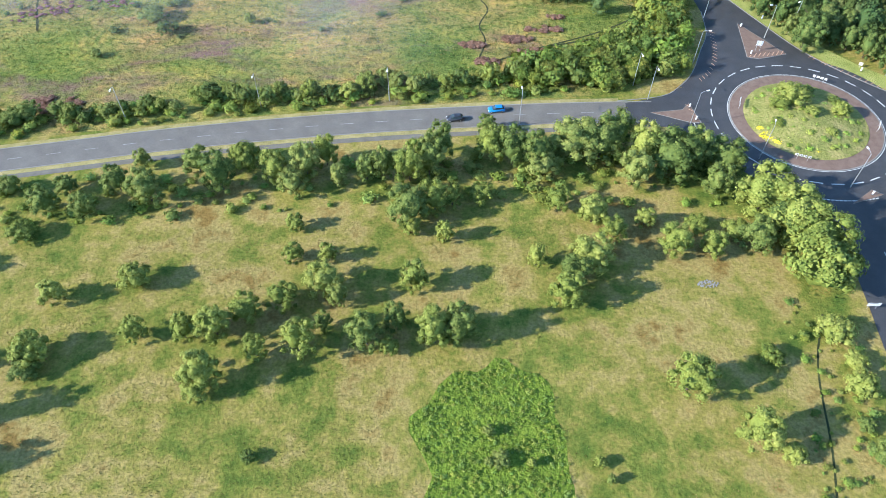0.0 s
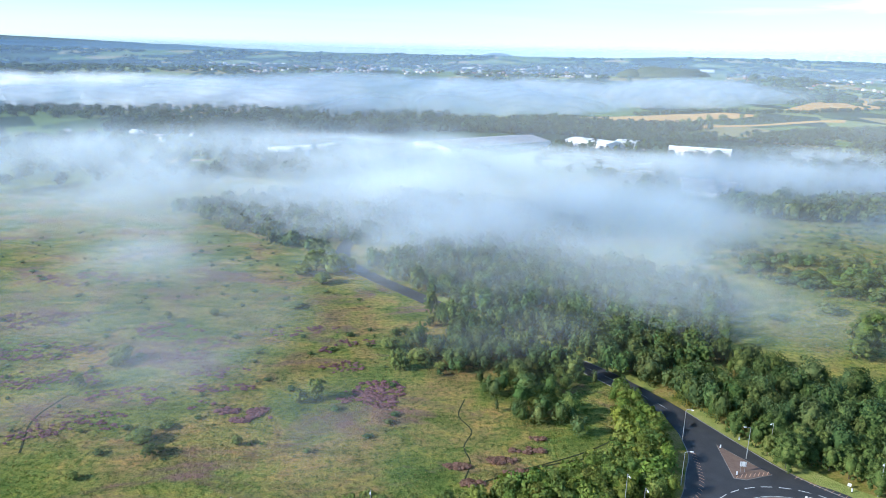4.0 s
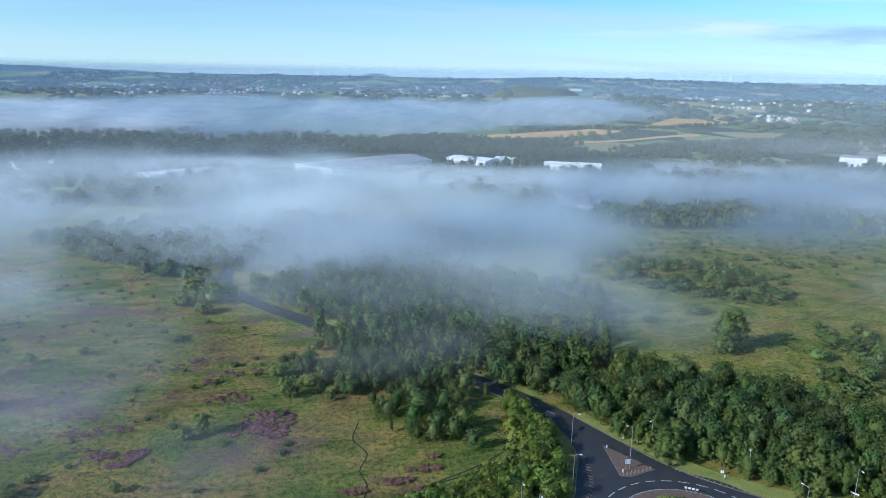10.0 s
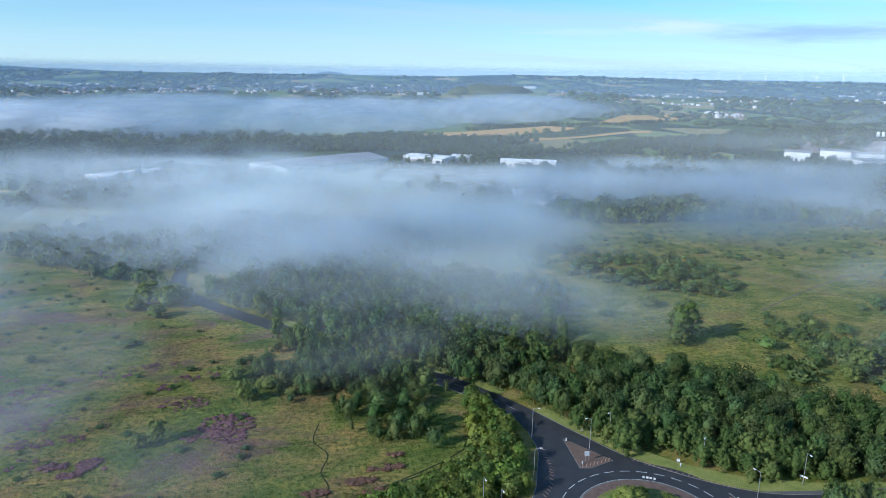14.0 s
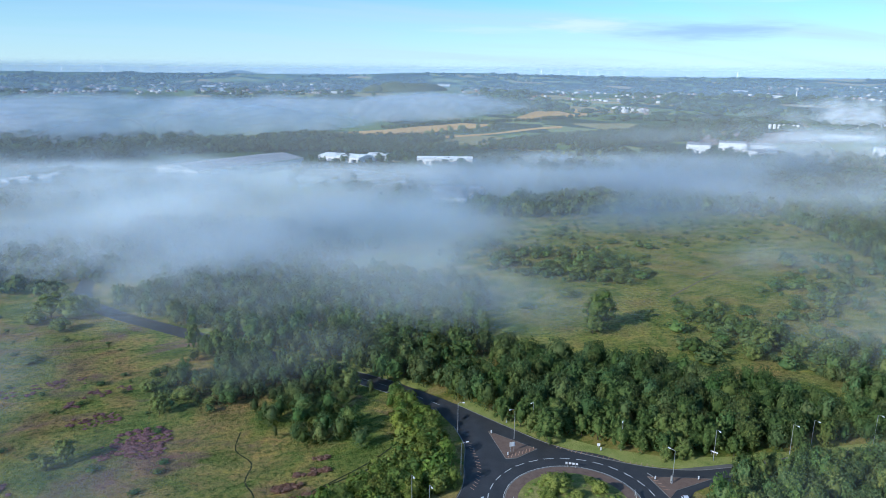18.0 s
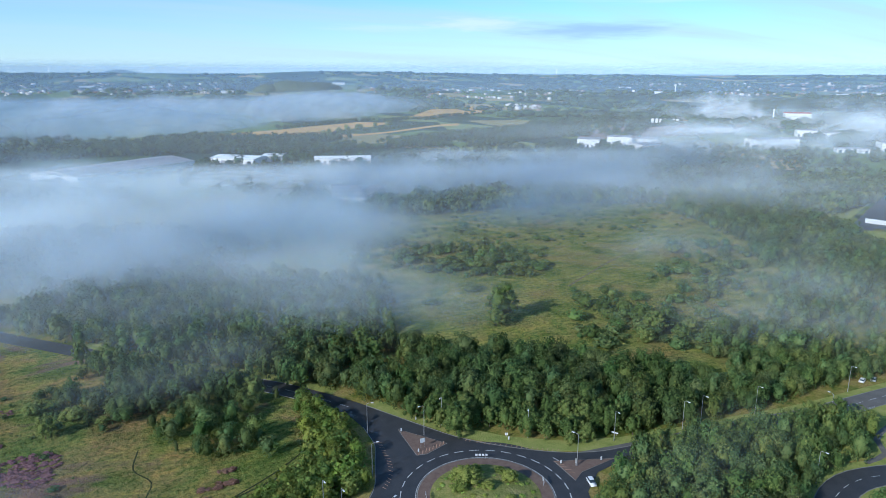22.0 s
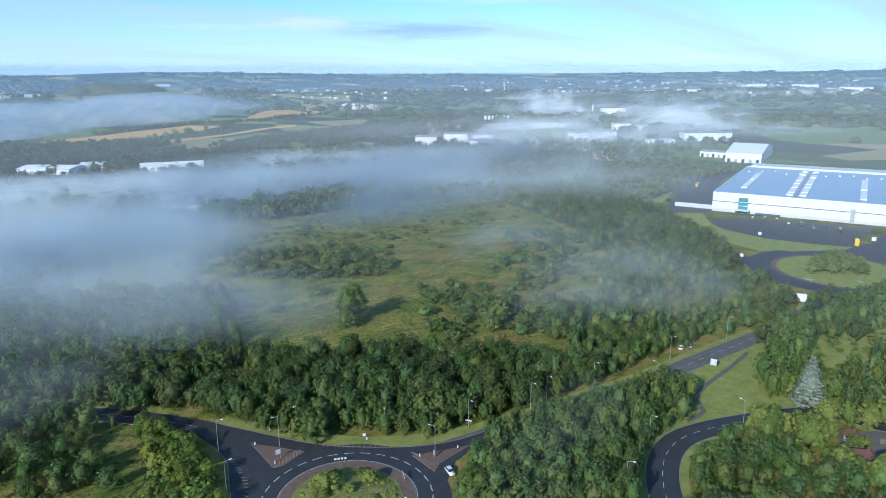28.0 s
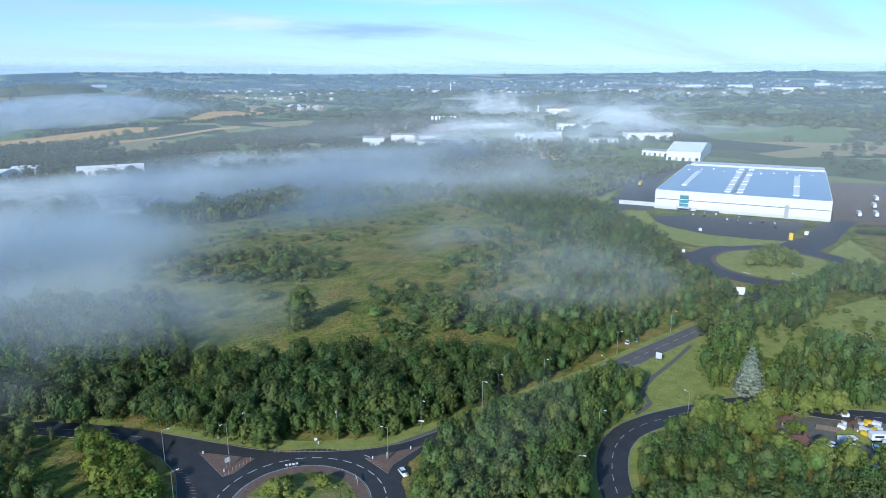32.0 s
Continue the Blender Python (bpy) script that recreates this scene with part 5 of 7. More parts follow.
woods("woodland", [q for q in scatter(WOOD_MAIN, 4.9, rng) if math.hypot(q[0] - 99, (q[1] - 234) * 0.7) > 9.5 and off_road(q, 7.8)], MIDDLE, "dense green mixed woodland above the roundabout", LEAF_WOOD, (5.5, 12.0), (0.66, 0.95), rng, tone=(0.6, 1.1), singles=42)
woods("woodland", scatter(WOOD_NORTH, 6.0, rng), MIDLOW, "dense young woodland along the north road", LEAF_WOOD, (6.5, 11.5), (0.68, 0.95), rng)
woods("woodland", [q for q in scatter(WOOD_WEST, 5.0, rng, 0.68) if math.hypot(q[0] - 54, q[1] - 207) > 9 and off_road(q, 5.6)], MIDDLE, "clump of dark trees on the edge of the moor", LEAF_WOOD, (4.5, 9.0), (0.7, 1.0), rng)
woods("thicket", scatter(BUSH_WEST, 3.0, rng), MIDDLE[:4] + BUSHES, "bright green thicket inside the road bend", LEAF_HEDGE, (3.5, 6.5), (0.8, 1.2), rng, "thicket", (0.75, 1.3))
woods("woodland", scatter(WOOD_SOUTHEAST, 4.7, rng), MIDDLE, "green birch wood between the roads", LEAF_WOOD, (6.5, 11.5), (0.62, 0.9), rng, tone=(0.85, 1.35), singles=24)
woods("woodland", scatter(WOOD_CORNER, 4.6, rng), MIDDLE, "mixed green wood beside the lane", LEAF_WOOD, (4.5, 9.5), (0.68, 1.0), rng, tone=(0.85, 1.45), singles=20)
woods("woodland", [q for q in scatter(WOOD_EAST, 5.0, rng) if math.hypot(q[0] - 233, q[1] - 75) > 9], MIDLOW, "green trees below the road bridge", LEAF_WOOD, (7, 12), (0.5, 0.8), rng, tone=(0.7, 1.4))
woods("woodland", [q for q in scatter(WOOD_HILL, 5.2, rng) if math.hypot(q[0] - 233, q[1] - 75) > 9], MIDLOW, "green trees at the foot of the slope", LEAF_WOOD, (5, 11), (0.5, 0.9), rng, tone=(0.7, 1.5))
woods("woodland", scatter(WOOD_RAVINE, 6.8, rng, 0.8), MIDLOW, "green woodland beside the east road", LEAF_WOOD, (4, 9.5), (0.75, 1.1), rng, tone=(0.85, 1.35))
woods("woodland", [q for q in scatter([(215, 161), (243, 163), (258, 146), (262, 131), (228, 129), (200, 131), (184, 134)], 5.0, rng, 0.9) if off_road(q, 9.5)], MIDDLE, "green trees above the road bridge", LEAF_WOOD, (5, 10), (0.68, 0.95), rng, tone=(0.85, 1.3))
woods("thicket", scatter([(146, 61), (157, 73), (170, 82), (184, 85), (196, 82.5), (205, 79), (186, 77), (168, 76), (150, 60)], 3.2, rng, 0.9), MIDDLE[:4] + BUSHES, "green bushes inside the bend of the lane", LEAF_WOOD, (3, 6), (0.85, 1.2), rng, "thicket", (0.95, 1.45))
woods("woodland", scatter(WOOD_BELT, 6.0, rng), MIDLOW, "belt of trees by the far roundabout", LEAF_WOOD, (8, 12), (0.7, 1.0), rng, tone=(0.9, 1.4))
woods("woodland", scatter(WOOD_ESTATE, 7.6, rng), MIDLOW, "broad dark wood before the industrial estate", LEAF_WOOD, (8, 13), (0.8, 1.1), rng)
woods("woodland", scatter(WOOD_STRIP, 9.0, rng), FAR, "dark strip of plantation", LEAF_WOOD, (10, 15), (0.8, 1.1), rng)
woods("woodland", scatter(WOOD_MIST, 9.0, rng), FAR, "dark wood in the mist", LEAF_WOOD, (8, 14), (0.8, 1.1), rng)
woods("woodland", [q for q in scatter(WOOD_BACK, 10.5, rng) if not any(inside(q, p) for p in PASTURES)], FAR, "long dark wood beyond the mist", LEAF_FAR, (6.5, 11.5), (0.9, 1.4), rng)
woods("woodland", scatter(WOOD_BACKWEST, 14, rng), FAR, "long dark wood beyond the mist", LEAF_FAR, (9, 16), (0.8, 1.3), rng)
woods("bushes", scatter(HEATH_BUSHES, 9.0, rng, 0.7), BUSHES, "scattered green bushes on the heath", LEAF_WOOD, (2.5, 6.0), (1.0, 1.6), rng, "bushes", (0.9, 1.4))
woods("bushes", scatter(HEATH_BUSHES_SOUTH, 8.0, rng, 0.5), BUSHES, "scattered green bushes on the heath", LEAF_WOOD, (2.5, 6.5), (1.0, 1.6), rng, "bushes", (0.9, 1.5))
woods("bushes", scatter(HEATH_BUSHES_WEST, 7.0, rng, 0.7), MIDLOW, "line of trees on the misty heath", LEAF_WOOD, (6, 11), (0.8, 1.2), rng, "bushes")
woods("bushes", scatter([(185, 410), (300, 330), (360, 360), (430, 330), (470, 420), (330, 470), (200, 480)], 17.0, rng, 0.45), BUSHES, "low bushes on the open heath", LEAF_WOOD, (1.5, 4.5), (1.2, 2.2), rng, "bushes", (0.8, 1.3))
woods("bushes", scatter([(-260, 170), (-40, 160), (0, 200), (-30, 300), (-110, 420), (-300, 420), (-340, 250)], 9.5, rng, 0.4), BUSHES, "low dark bushes scattered on the moor", LEAF_WOOD, (0.4, 1.7), (1.2, 2.6), rng, "bushes", (0.8, 1.3))
woods("woodland", scatter([(1, 277), (15, 265), (28, 256), (29, 237), (14, 242), (4, 259)], 4.6, rng, 0.85), MIDDLE, "young green birches beside the north road", LEAF_WOOD, (6, 10.5), (0.6, 0.95), rng)
woods("bushes", scatter([(-17, 263), (-3, 278), (7, 246), (3, 217), (-11, 229)], 6.0, rng, 0.5), MIDLOW, "grey-green willow bushes on the moor", LEAF_WOOD, (2.0, 5.0), (0.9, 1.4), rng, "bushes", (0.7, 1.3))
woods("bushes", scatter([(156, 428), (210, 397), (260, 330), (229, 291), (189, 314), (139, 361)], 7.5, rng, 0.5), MIDLOW[:4] + BUSHES, "grey-green willow bushes on the heath", LEAF_WOOD, (2.5, 6.0), (1.0, 1.6), rng, "bushes", (0.7, 1.3))
woods("bushes", scatter([(225, 266), (267, 241), (309, 231), (256, 177), (224, 169), (186, 213)], 8.0, rng, 0.42), MIDLOW[:4] + BUSHES, "green hawthorn bushes on the heath", LEAF_WOOD, (2.5, 6.5), (1.0, 1.5), rng, "bushes", (0.8, 1.4))
woods("bushes", scatter([(343, 315), (381, 291), (346, 214), (295, 188), (289, 235)], 8.0, rng, 0.5), MIDLOW[:4] + BUSHES, "green hawthorn bushes on the heath", LEAF_WOOD, (3, 7), (1.0, 1.5), rng, "bushes", (0.8, 1.3))
woods("bushes", scatter([(102, 338), (146, 327), (136, 289), (105, 279), (88, 296)], 6.0, rng, 0.55), MIDLOW, "dim grey-green trees at the edge of the mist", LEAF_WOOD, (4, 9), (0.8, 1.2), rng, "bushes", (0.6, 1.1))
woods("bushes", scatter([(120, 430), (250, 350), (440, 300), (480, 420), (330, 500), (150, 500)], 6.5, rng, 0.35), HEATH_TUFT, "low dark gorse dotted over the heath", LEAF_WOOD, (0.5, 1.6), (1.2, 2.4), rng, "bushes", (0.7, 1.3))
woods("woodland", scatter([(180, 600), (420, 560), (560, 470), (760, 560), (860, 700), (700, 860), (480, 860), (300, 930), (160, 900), (100, 720)], 17, rng, 0.62), FAR, "dark scrub woodland under the mist", LEAF_FAR, (7, 12), (1.0, 1.6), rng)
woods("woodland", scatter([(-620, 560), (-300, 560), (-120, 640), (60, 660), (0, 860), (-220, 870), (-620, 900)], 16, rng, 0.6), FAR, "dark wood under the mist", LEAF_FAR, (7, 12), (1.0, 1.6), rng)
for x, y, h, w in ((404, 136, 7, 9), (411, 135, 10, 10), (419, 133, 11.5, 11), (427, 130, 11, 11), (432, 127, 9, 9), (426, 121, 8, 9), (418, 124, 10, 10), (411, 128, 8.5, 9), (436, 122, 7, 8), (420, 116, 7, 9)):
    tree(x, y, h, w, "broad", "green", "trees on the far traffic island")
woods("woodland", [q for q in scatter([(274, 112), (333, 119), (357, 115), (359, 86), (323, 76), (294, 95), (260, 103)], 5.5, rng, 0.9) if math.hypot(q[0] - 333, q[1] - 115) > 13], MIDLOW, "green trees hiding the rising road", LEAF_WOOD, (7, 11), (0.55, 0.85), rng, tone=(0.7, 1.4))
woods("woodland", scatter([(-190, 480), (-130, 428), (-82, 378), (-62, 372), (-60, 400), (-3, 385), (63, 388), (120, 420), (60, 520), (-100, 560)], 8.5, rng, 0.85), FAR, "dim trees under the mist", LEAF_WOOD, (6, 11), (0.8, 1.2), rng, tone=(0.6, 1.1))
woods("woodland", scatter([(-900, 1150), (-300, 1080), (60, 1180), (20, 1330), (-300, 1420), (-900, 1420)], 22, rng, 0.7), FAR, "dark woods and hedges beyond the mist", LEAF_FAR, (9, 15), (1.0, 1.7), rng)
for x, y, h, w, kind, shade in ((201.5, 49, 6, 6, "broad", "green"), (200.5, 45.5, 6, 6, "broad", "green"), (206, 43.5, 5, 5, "broad", "pale"), (201, 56.5, 6, 5, "broad", "green"), (209, 61, 5, 5, "broad", "green"), (217, 62, 6, 6, "broad", "green"),
                                (217.5, 55.0, 4.5, 4.5, "broad", "green"), (219.5, 52.5, 3.8, 4.0, "broad", "pale"), (198, 52, 9, 8, "broad", "green"), (200, 43, 10, 8.5, "broad", "green"), (204, 36, 10.5, 8.5, "broad", "green"), (207, 27, 11, 9, "broad", "green"), (209, 19, 10, 9, "broad", "green"), (246, 83, 12, 8, "fir", "green"), (212, 47, 3, 4, "bush", "pale"), (238, 84, 8, 7, "broad", "green"), (247, 74, 8, 7, "broad", "green"), (212, 39, 5, 5, "broad", "green"), (207, 34, 6, 6, "broad", "green")):
    tree(x, y, h, w, kind, shade, "trees round the small house")
for x, y in [(203.1, 78.4), (203.7, 74.1), (207.7, 71.7), (212.2, 69.2), (212.6, 65.3), (225.2, 65.6), (229.7, 61.0), (231.8, 55.7), (204.8, 63.4), (238.1, 52.6), (239.9, 48.1)]:
    h = random.uniform(8.5, 12.0)
    tree(x, y, h, h * random.uniform(0.65, 0.85), "broad", "green", "trees between the lane and the house")
woods("undergrowth", scatter([(-110, 110), (-60, 114), (-10, 122), (30, 128), (58, 128), (68, 112), (60, 106), (20, 108), (-30, 104), (-110, 94)], 3.2, rng, 0.55), BUSHES, "rank green undergrowth between roadside trees", LEAF_HEDGE, (0.6, 1.9), (1.2, 2.0), rng, "undergrowth", (1.0, 1.7))
woods("undergrowth", scatter([(-150, 116), (-66, 133.5), (-26, 140), (16, 144.5), (48, 148), (66, 165), (60, 170), (40, 156), (-30, 148), (-150, 126)], 2.6, rng, 0.6), BUSHES, "rank green hedge bottom along the road", LEAF_HEDGE, (1.0, 2.8), (1.1, 1.8), rng, "undergrowth", (0.9, 1.6))
woods("undergrowth", scatter([(CX + 13 * math.cos(radians(a)), CY + 13 * math.sin(radians(a))) for a in range(0, 360, 20)], 1.7, rng, 0.5), BUSHES, "rank grass and low growth on the island", LEAF_HEDGE, (0.4, 1.1), (1.2, 2.2), rng, "undergrowth", (1.4, 2.3), lift=lambda x, y: 2.1 * max(0.0, 1 - math.hypot(x - CX, y - CY) / 14.5))
woods("undergrowth", scatter(HILLSIDE, 6.0, rng, 0.4), BUSHES, "bracken and bushes on the grass slope", LEAF_HEDGE, (0.8, 3.0), (1.3, 2.2), rng, "undergrowth", (0.7, 1.15))
woods("undergrowth", scatter(NETTLES, 0.8, rng, 0.6), NETTLE, "lush bright green nettles", LEAF_HEDGE, (0.25, 0.6), (1.0, 1.7), rng, "undergrowth", (1.15, 1.7))
woods("undergrowth", scatter([(72, 86), (78, 70), (74, 40), (64, 22), (60, 40), (66, 62), (66, 80)], 2.2, rng, 0.5), BUSHES, "rank grass and bramble beside the road", LEAF_HEDGE, (0.4, 1.2), (1.2, 2.0), rng, "undergrowth", (1.0, 1.6))


def far_places():
    out = []
    for k in range(9500):
        r, a = 1250 + 3350 * rng.random() ** 0.8, radians(rng.uniform(-42, 88))
        x, y = r * math.sin(a), r * math.cos(a)
        d = noise.noise(Vector((x * 0.0030, y * 0.0016, 0.3))) + 0.35 * noise.noise(Vector((x * 0.011, y * 0.007, 2.0)))
        if d > -0.06 and not any(inside((x, y), f) for f in (CORN, CORN_LOW, CORN_FAR, STUBBLE_FIELD)) and not (r < 2100 and math.degrees(a) < 34):
            out.append((x, y))
    return out


woods("far_trees", far_places(), TINY, "distant hedges and small woods", LEAF_FAR, (9, 17), (1.1, 3.0), rng, "far woods")
hedge = []
for k in range(380):
    cr, ca = 1500 + 3000 * rng.random(), radians(rng.uniform(-42, 88))
    x, y, a = cr * math.sin(ca), cr * math.cos(ca), rng.choice([0.15, 1.45, 0.6]) + rng.normal(0, 0.15)
    for j in range(rng.integers(8, 22)):
        q = (x + math.cos(a) * 13 * j, y + math.sin(a) * 13 * j)
        if math.hypot(*q) < 4700 and rng.random() < 0.85 and not inside(q, CORN) and not (q[0] < 900 and q[1] < 1750):
            hedge.append(q)
woods("far_hedges", hedge, TINY, "distant hedgerow trees between fields", LEAF_FAR, (6, 12), (1.0, 1.8), rng, "far woods")
# hedges and single trees of the corn field
for pts, keep in (([(396, 1384), (475, 1437), (559, 1497), (658, 1540), (694, 1495), (776, 1536), (799, 1495)], 0.95), ([(425, 1202), (490, 1222), (560, 1258), (640, 1312), (700, 1352)], 0.45), ([(800, 1500), (860, 1570), (960, 1610), (1080, 1650)], 0.6)):
    woods("hedgerow", [(p.x + rng.normal(0, 3), p.y + rng.normal(0, 4)) for p in spline(pts, 6.5) if rng.random() < keep], FAR, "dark hedgerow trees across the corn", LEAF_FAR, (6, 11), (0.9, 1.3), rng, "hedge")
for x, y in ((423, 1199), (432, 1196), (471, 1250), (498, 1278), (503, 1282), (527, 1292), (535, 1296), (573, 1312), (626, 1368), (634, 1372), (145, 1160), (215, 1205)):
    tree(x, y, random.uniform(10, 14), random.uniform(10, 14), "broad", "green", "single trees in the corn")

woods("woodland", scatter([(470, 480), (560, 430), (700, 470), (860, 480), (1000, 640), (900, 780), (700, 790), (560, 700), (430, 640), (380, 560)], 15, rng, 0.8), FAR, "dark scrub woodland before the estate", LEAF_FAR, (4.5, 8.5), (0.9, 1.6), rng)
woods("woodland", scatter([(900, 500), (1060, 480), (1500, 700), (1700, 900), (1300, 860), (1050, 700)], 24, rng, 0.45), FAR, "scrub and hedges of the far plain", LEAF_FAR, (7, 13), (1.0, 2.0), rng)
woods("woodland", scatter([(800, 180), (980, 260), (1500, 330), (2000, 420), (2000, 120), (1200, 60), (900, 40)], 26, rng, 0.4), FAR, "scrub and hedges of the far plain", LEAF_FAR, (7, 13), (1.0, 2.2), rng)
woods("woodland", scatter([(800, 1000), (900, 900), (1150, 1130), (1500, 1300), (1500, 1500), (1000, 1250)], 24, rng, 0.6), FAR, "dark woods of the far plain", LEAF_FAR, (9, 16), (1.0, 1.8), rng)

# heather in bloom on the moor
def heather(name, patches, per, label, sizes=(0.25, 0.55), tone=(0.7, 1.3), mat=None):
    places = []
    for cx, cy, rx, ry in patches:
        for k in range(int(per * rx * ry)):
            a, d = rng.uniform(0, 6.283), math.sqrt(rng.random())
            x, y = cx + rx * d * math.cos(a), cy + ry * d * math.sin(a)
            if noise.noise(Vector((x * 0.22, y * 0.30, 4.4))) > -0.12 + 0.35 * d - 0.2:
                places.append((x, y))
    woods(name, places, HEATH_TUFT, label, mat or HEATHER, sizes, (2.0, 3.6), rng, "heather", tone)


heather("heather", [(-60, 194, 5.5, 4), (-54, 195, 5, 4), (-68, 197, 3.5, 3)], 4.0, "dense mound of bright purple heather in bloom", (0.4, 0.75), (1.0, 1.5))
heather("heather", [(-18, 212, 9, 8), (-26, 207, 6, 5), (-16, 204, 5, 4), (-40, 246, 4, 4)], 2.6, "dense mound of dull purple heather", (0.3, 0.6), (0.7, 1.1))
heather("heather", [(-105, 190, 17, 6), (-92, 237, 17, 7), (-88, 250, 14, 6), (-131, 217, 18, 8), (-45, 265, 8, 5), (-74, 200, 6, 3), (-33, 230, 8, 5), (-120, 180, 12, 5), (-150, 240, 22, 9),
                    (-110, 262, 18, 8), (-171, 326, 26, 12), (-170, 270, 24, 10), (-60, 262, 10, 5), (-78, 224, 14, 5), (-70, 212, 12, 4), (-100, 206, 16, 6), (-30, 252, 8, 4)], 1.5, "thin purple heather in the moor grass", (0.25, 0.5), (0.7, 1.15))
heather("willowherb", [(20, 171, 5, 1.3), (28, 176, 5, 1.3), (7, 168, 4, 1.2), (12, 160, 4, 1.2), (32, 183, 3, 1.2), (-12, 150, 4, 1.5), (-98, 139, 7, 3), (24, 165, 4, 1)], 5.0, "pinkish brown willowherb along the ditch", (0.4, 0.8), (0.9, 1.4), WILLOWHERB)


# tussocks of grass over the near meadow and the moor
def tufts(name, poly, n, size, label, mat=None, patch=None):
    xs, ys = [p[0] for p in poly], [p[1] for p in poly]
    p = np.stack([rng.uniform(min(xs), max(xs), n), rng.uniform(min(ys), max(ys), n)], 1)
    p = np.array([q for q in p if inside(q, poly) and (patch is None or noise.noise(Vector((q[0] / 15, q[1] / 15, patch))) > 0.06)])
    k = len(p)
    blades, V, F = 3, [], []
    for j in range(blades):
        a = rng.uniform(0, 6.283, k)
        s = size * rng.uniform(0.5, 1.3, k)
        w = 0.35 * s
        dx, dy = np.cos(a), np.sin(a)
        lean = rng.uniform(0.1, 0.7, k) * s
        b0 = np.stack([p[:, 0] - dy * w, p[:, 1] + dx * w, np.zeros(k)], 1)
        b1 = np.stack([p[:, 0] + dy * w, p[:, 1] - dx * w, np.zeros(k)], 1)
        tip = np.stack([p[:, 0] + dx * lean, p[:, 1] + dy * lean, s], 1)
        V.append(np.stack([b0, b1, tip], 1).reshape(-1, 3))
        F.append(np.arange(3 * k).reshape(-1, 3) + 3 * k * j)
    me = fast_mesh(name, np.concatenate(V), np.concatenate(F))
    me.materials.append(mat or TUFT)
    tagged(new(name, me), label, "grass", kind="stuff")


tufts("meadow_tussocks", [(-120, 20), (80, 15), (76, 84), (62, 100), (0, 104), (-110, 92)], 62000, 0.12, "ochre and green tussocks of meadow grass")
MEADOW = [(-120, 20), (60, 15), (66, 84), (58, 98), (0, 104), (-110, 92)]
tufts("dry_weeds", MEADOW, 34000, 0.17, "dry brown weeds standing in the meadow", WEED, 3.3)
tufts("green_weeds", MEADOW, 26000, 0.17, "fresh green weeds in the meadow", LUSH, 8.1)
tufts("moor_tussocks", [(-200, 140), (20, 150), (50, 175), (0, 240), (-60, 330), (-260, 340)], 34000, 0.36, "ochre and green tussocks of moor grass")
tufts("heath_tussocks", [(120, 300), (170, 215), (240, 180), (300, 200), (400, 330), (330, 420), (180, 400)], 18000, 0.6, "pale tussocks of heath grass")

# ---- mist ----
MIST_THICK = mist_material("thick_mist", 0.24, scale=0.008, lo=0.26, hi=0.56, soft=0.6, foot=0.1)
MIST_FULL = mist_material("full_mist", 0.30, scale=0.006, lo=0.20, hi=0.50, soft=0.5, foot=0.05)
MIST_MAIN = mist_material("main_mist", 0.25, scale=0.0085, lo=0.25, hi=0.56, soft=0.7, foot=0.12)
MIST_BAND = mist_material("far_mist", 0.5, colour=(0.88, 0.92, 0.96), scale=0.004, lo=0.16, hi=0.46, soft=0.45, detail=2.5, wild=0.3)
MIST_SOFT = mist_material("soft_mist", 0.10, scale=0.010, lo=0.32, hi=0.66, soft=0.6, foot=0.25)
MIST_FINE = mist_material("fine_mist", 0.10, colour=(0.66, 0.77, 0.88), scale=0.011, lo=0.32, hi=0.62, soft=0.65, foot=0.3)
MIST_WHITE = mist_material("white_wisp", 0.10, colour=(0.80, 0.85, 0.88), scale=0.013, lo=0.30, hi=0.58, soft=0.65, foot=0.3)
MIST_VEIL = mist_material("veil_mist", 0.12, colour=(0.66, 0.75, 0.82), scale=0.012, lo=0.18, hi=0.60, soft=0.6, foot=0.2)
MIST_WISP = mist_material("wisp_mist", 0.40, colour=(0.82, 0.89, 0.95), scale=0.007, lo=0.38, hi=0.64, soft=0.6, detail=2.5, wild=0.3, foot=0.1)
MIST_THIN = mist_material("thin_mist", 0.075, colour=(0.78, 0.82, 0.84), scale=0.011, lo=0.30, hi=0.66, soft=0.7)
# haze put into colour: shells tinted whitish near and bluer with distance
HAZE_THIN, HAZE_CLOSE, HAZE_NEAR, HAZE_MID, HAZE_FAR = (haze_tint_material("valley_haze_tint", d, z, c) for d, z, c in ((0.03, 84, (0.72, 0.75, 0.75)), (0.09, 120, (0.72, 0.77, 0.79)), (0.09, 140, (0.70, 0.76, 0.79)), (0.11, 150, (0.40, 0.57, 0.78)), (0.20, 175, (0.34, 0.53, 0.78))))


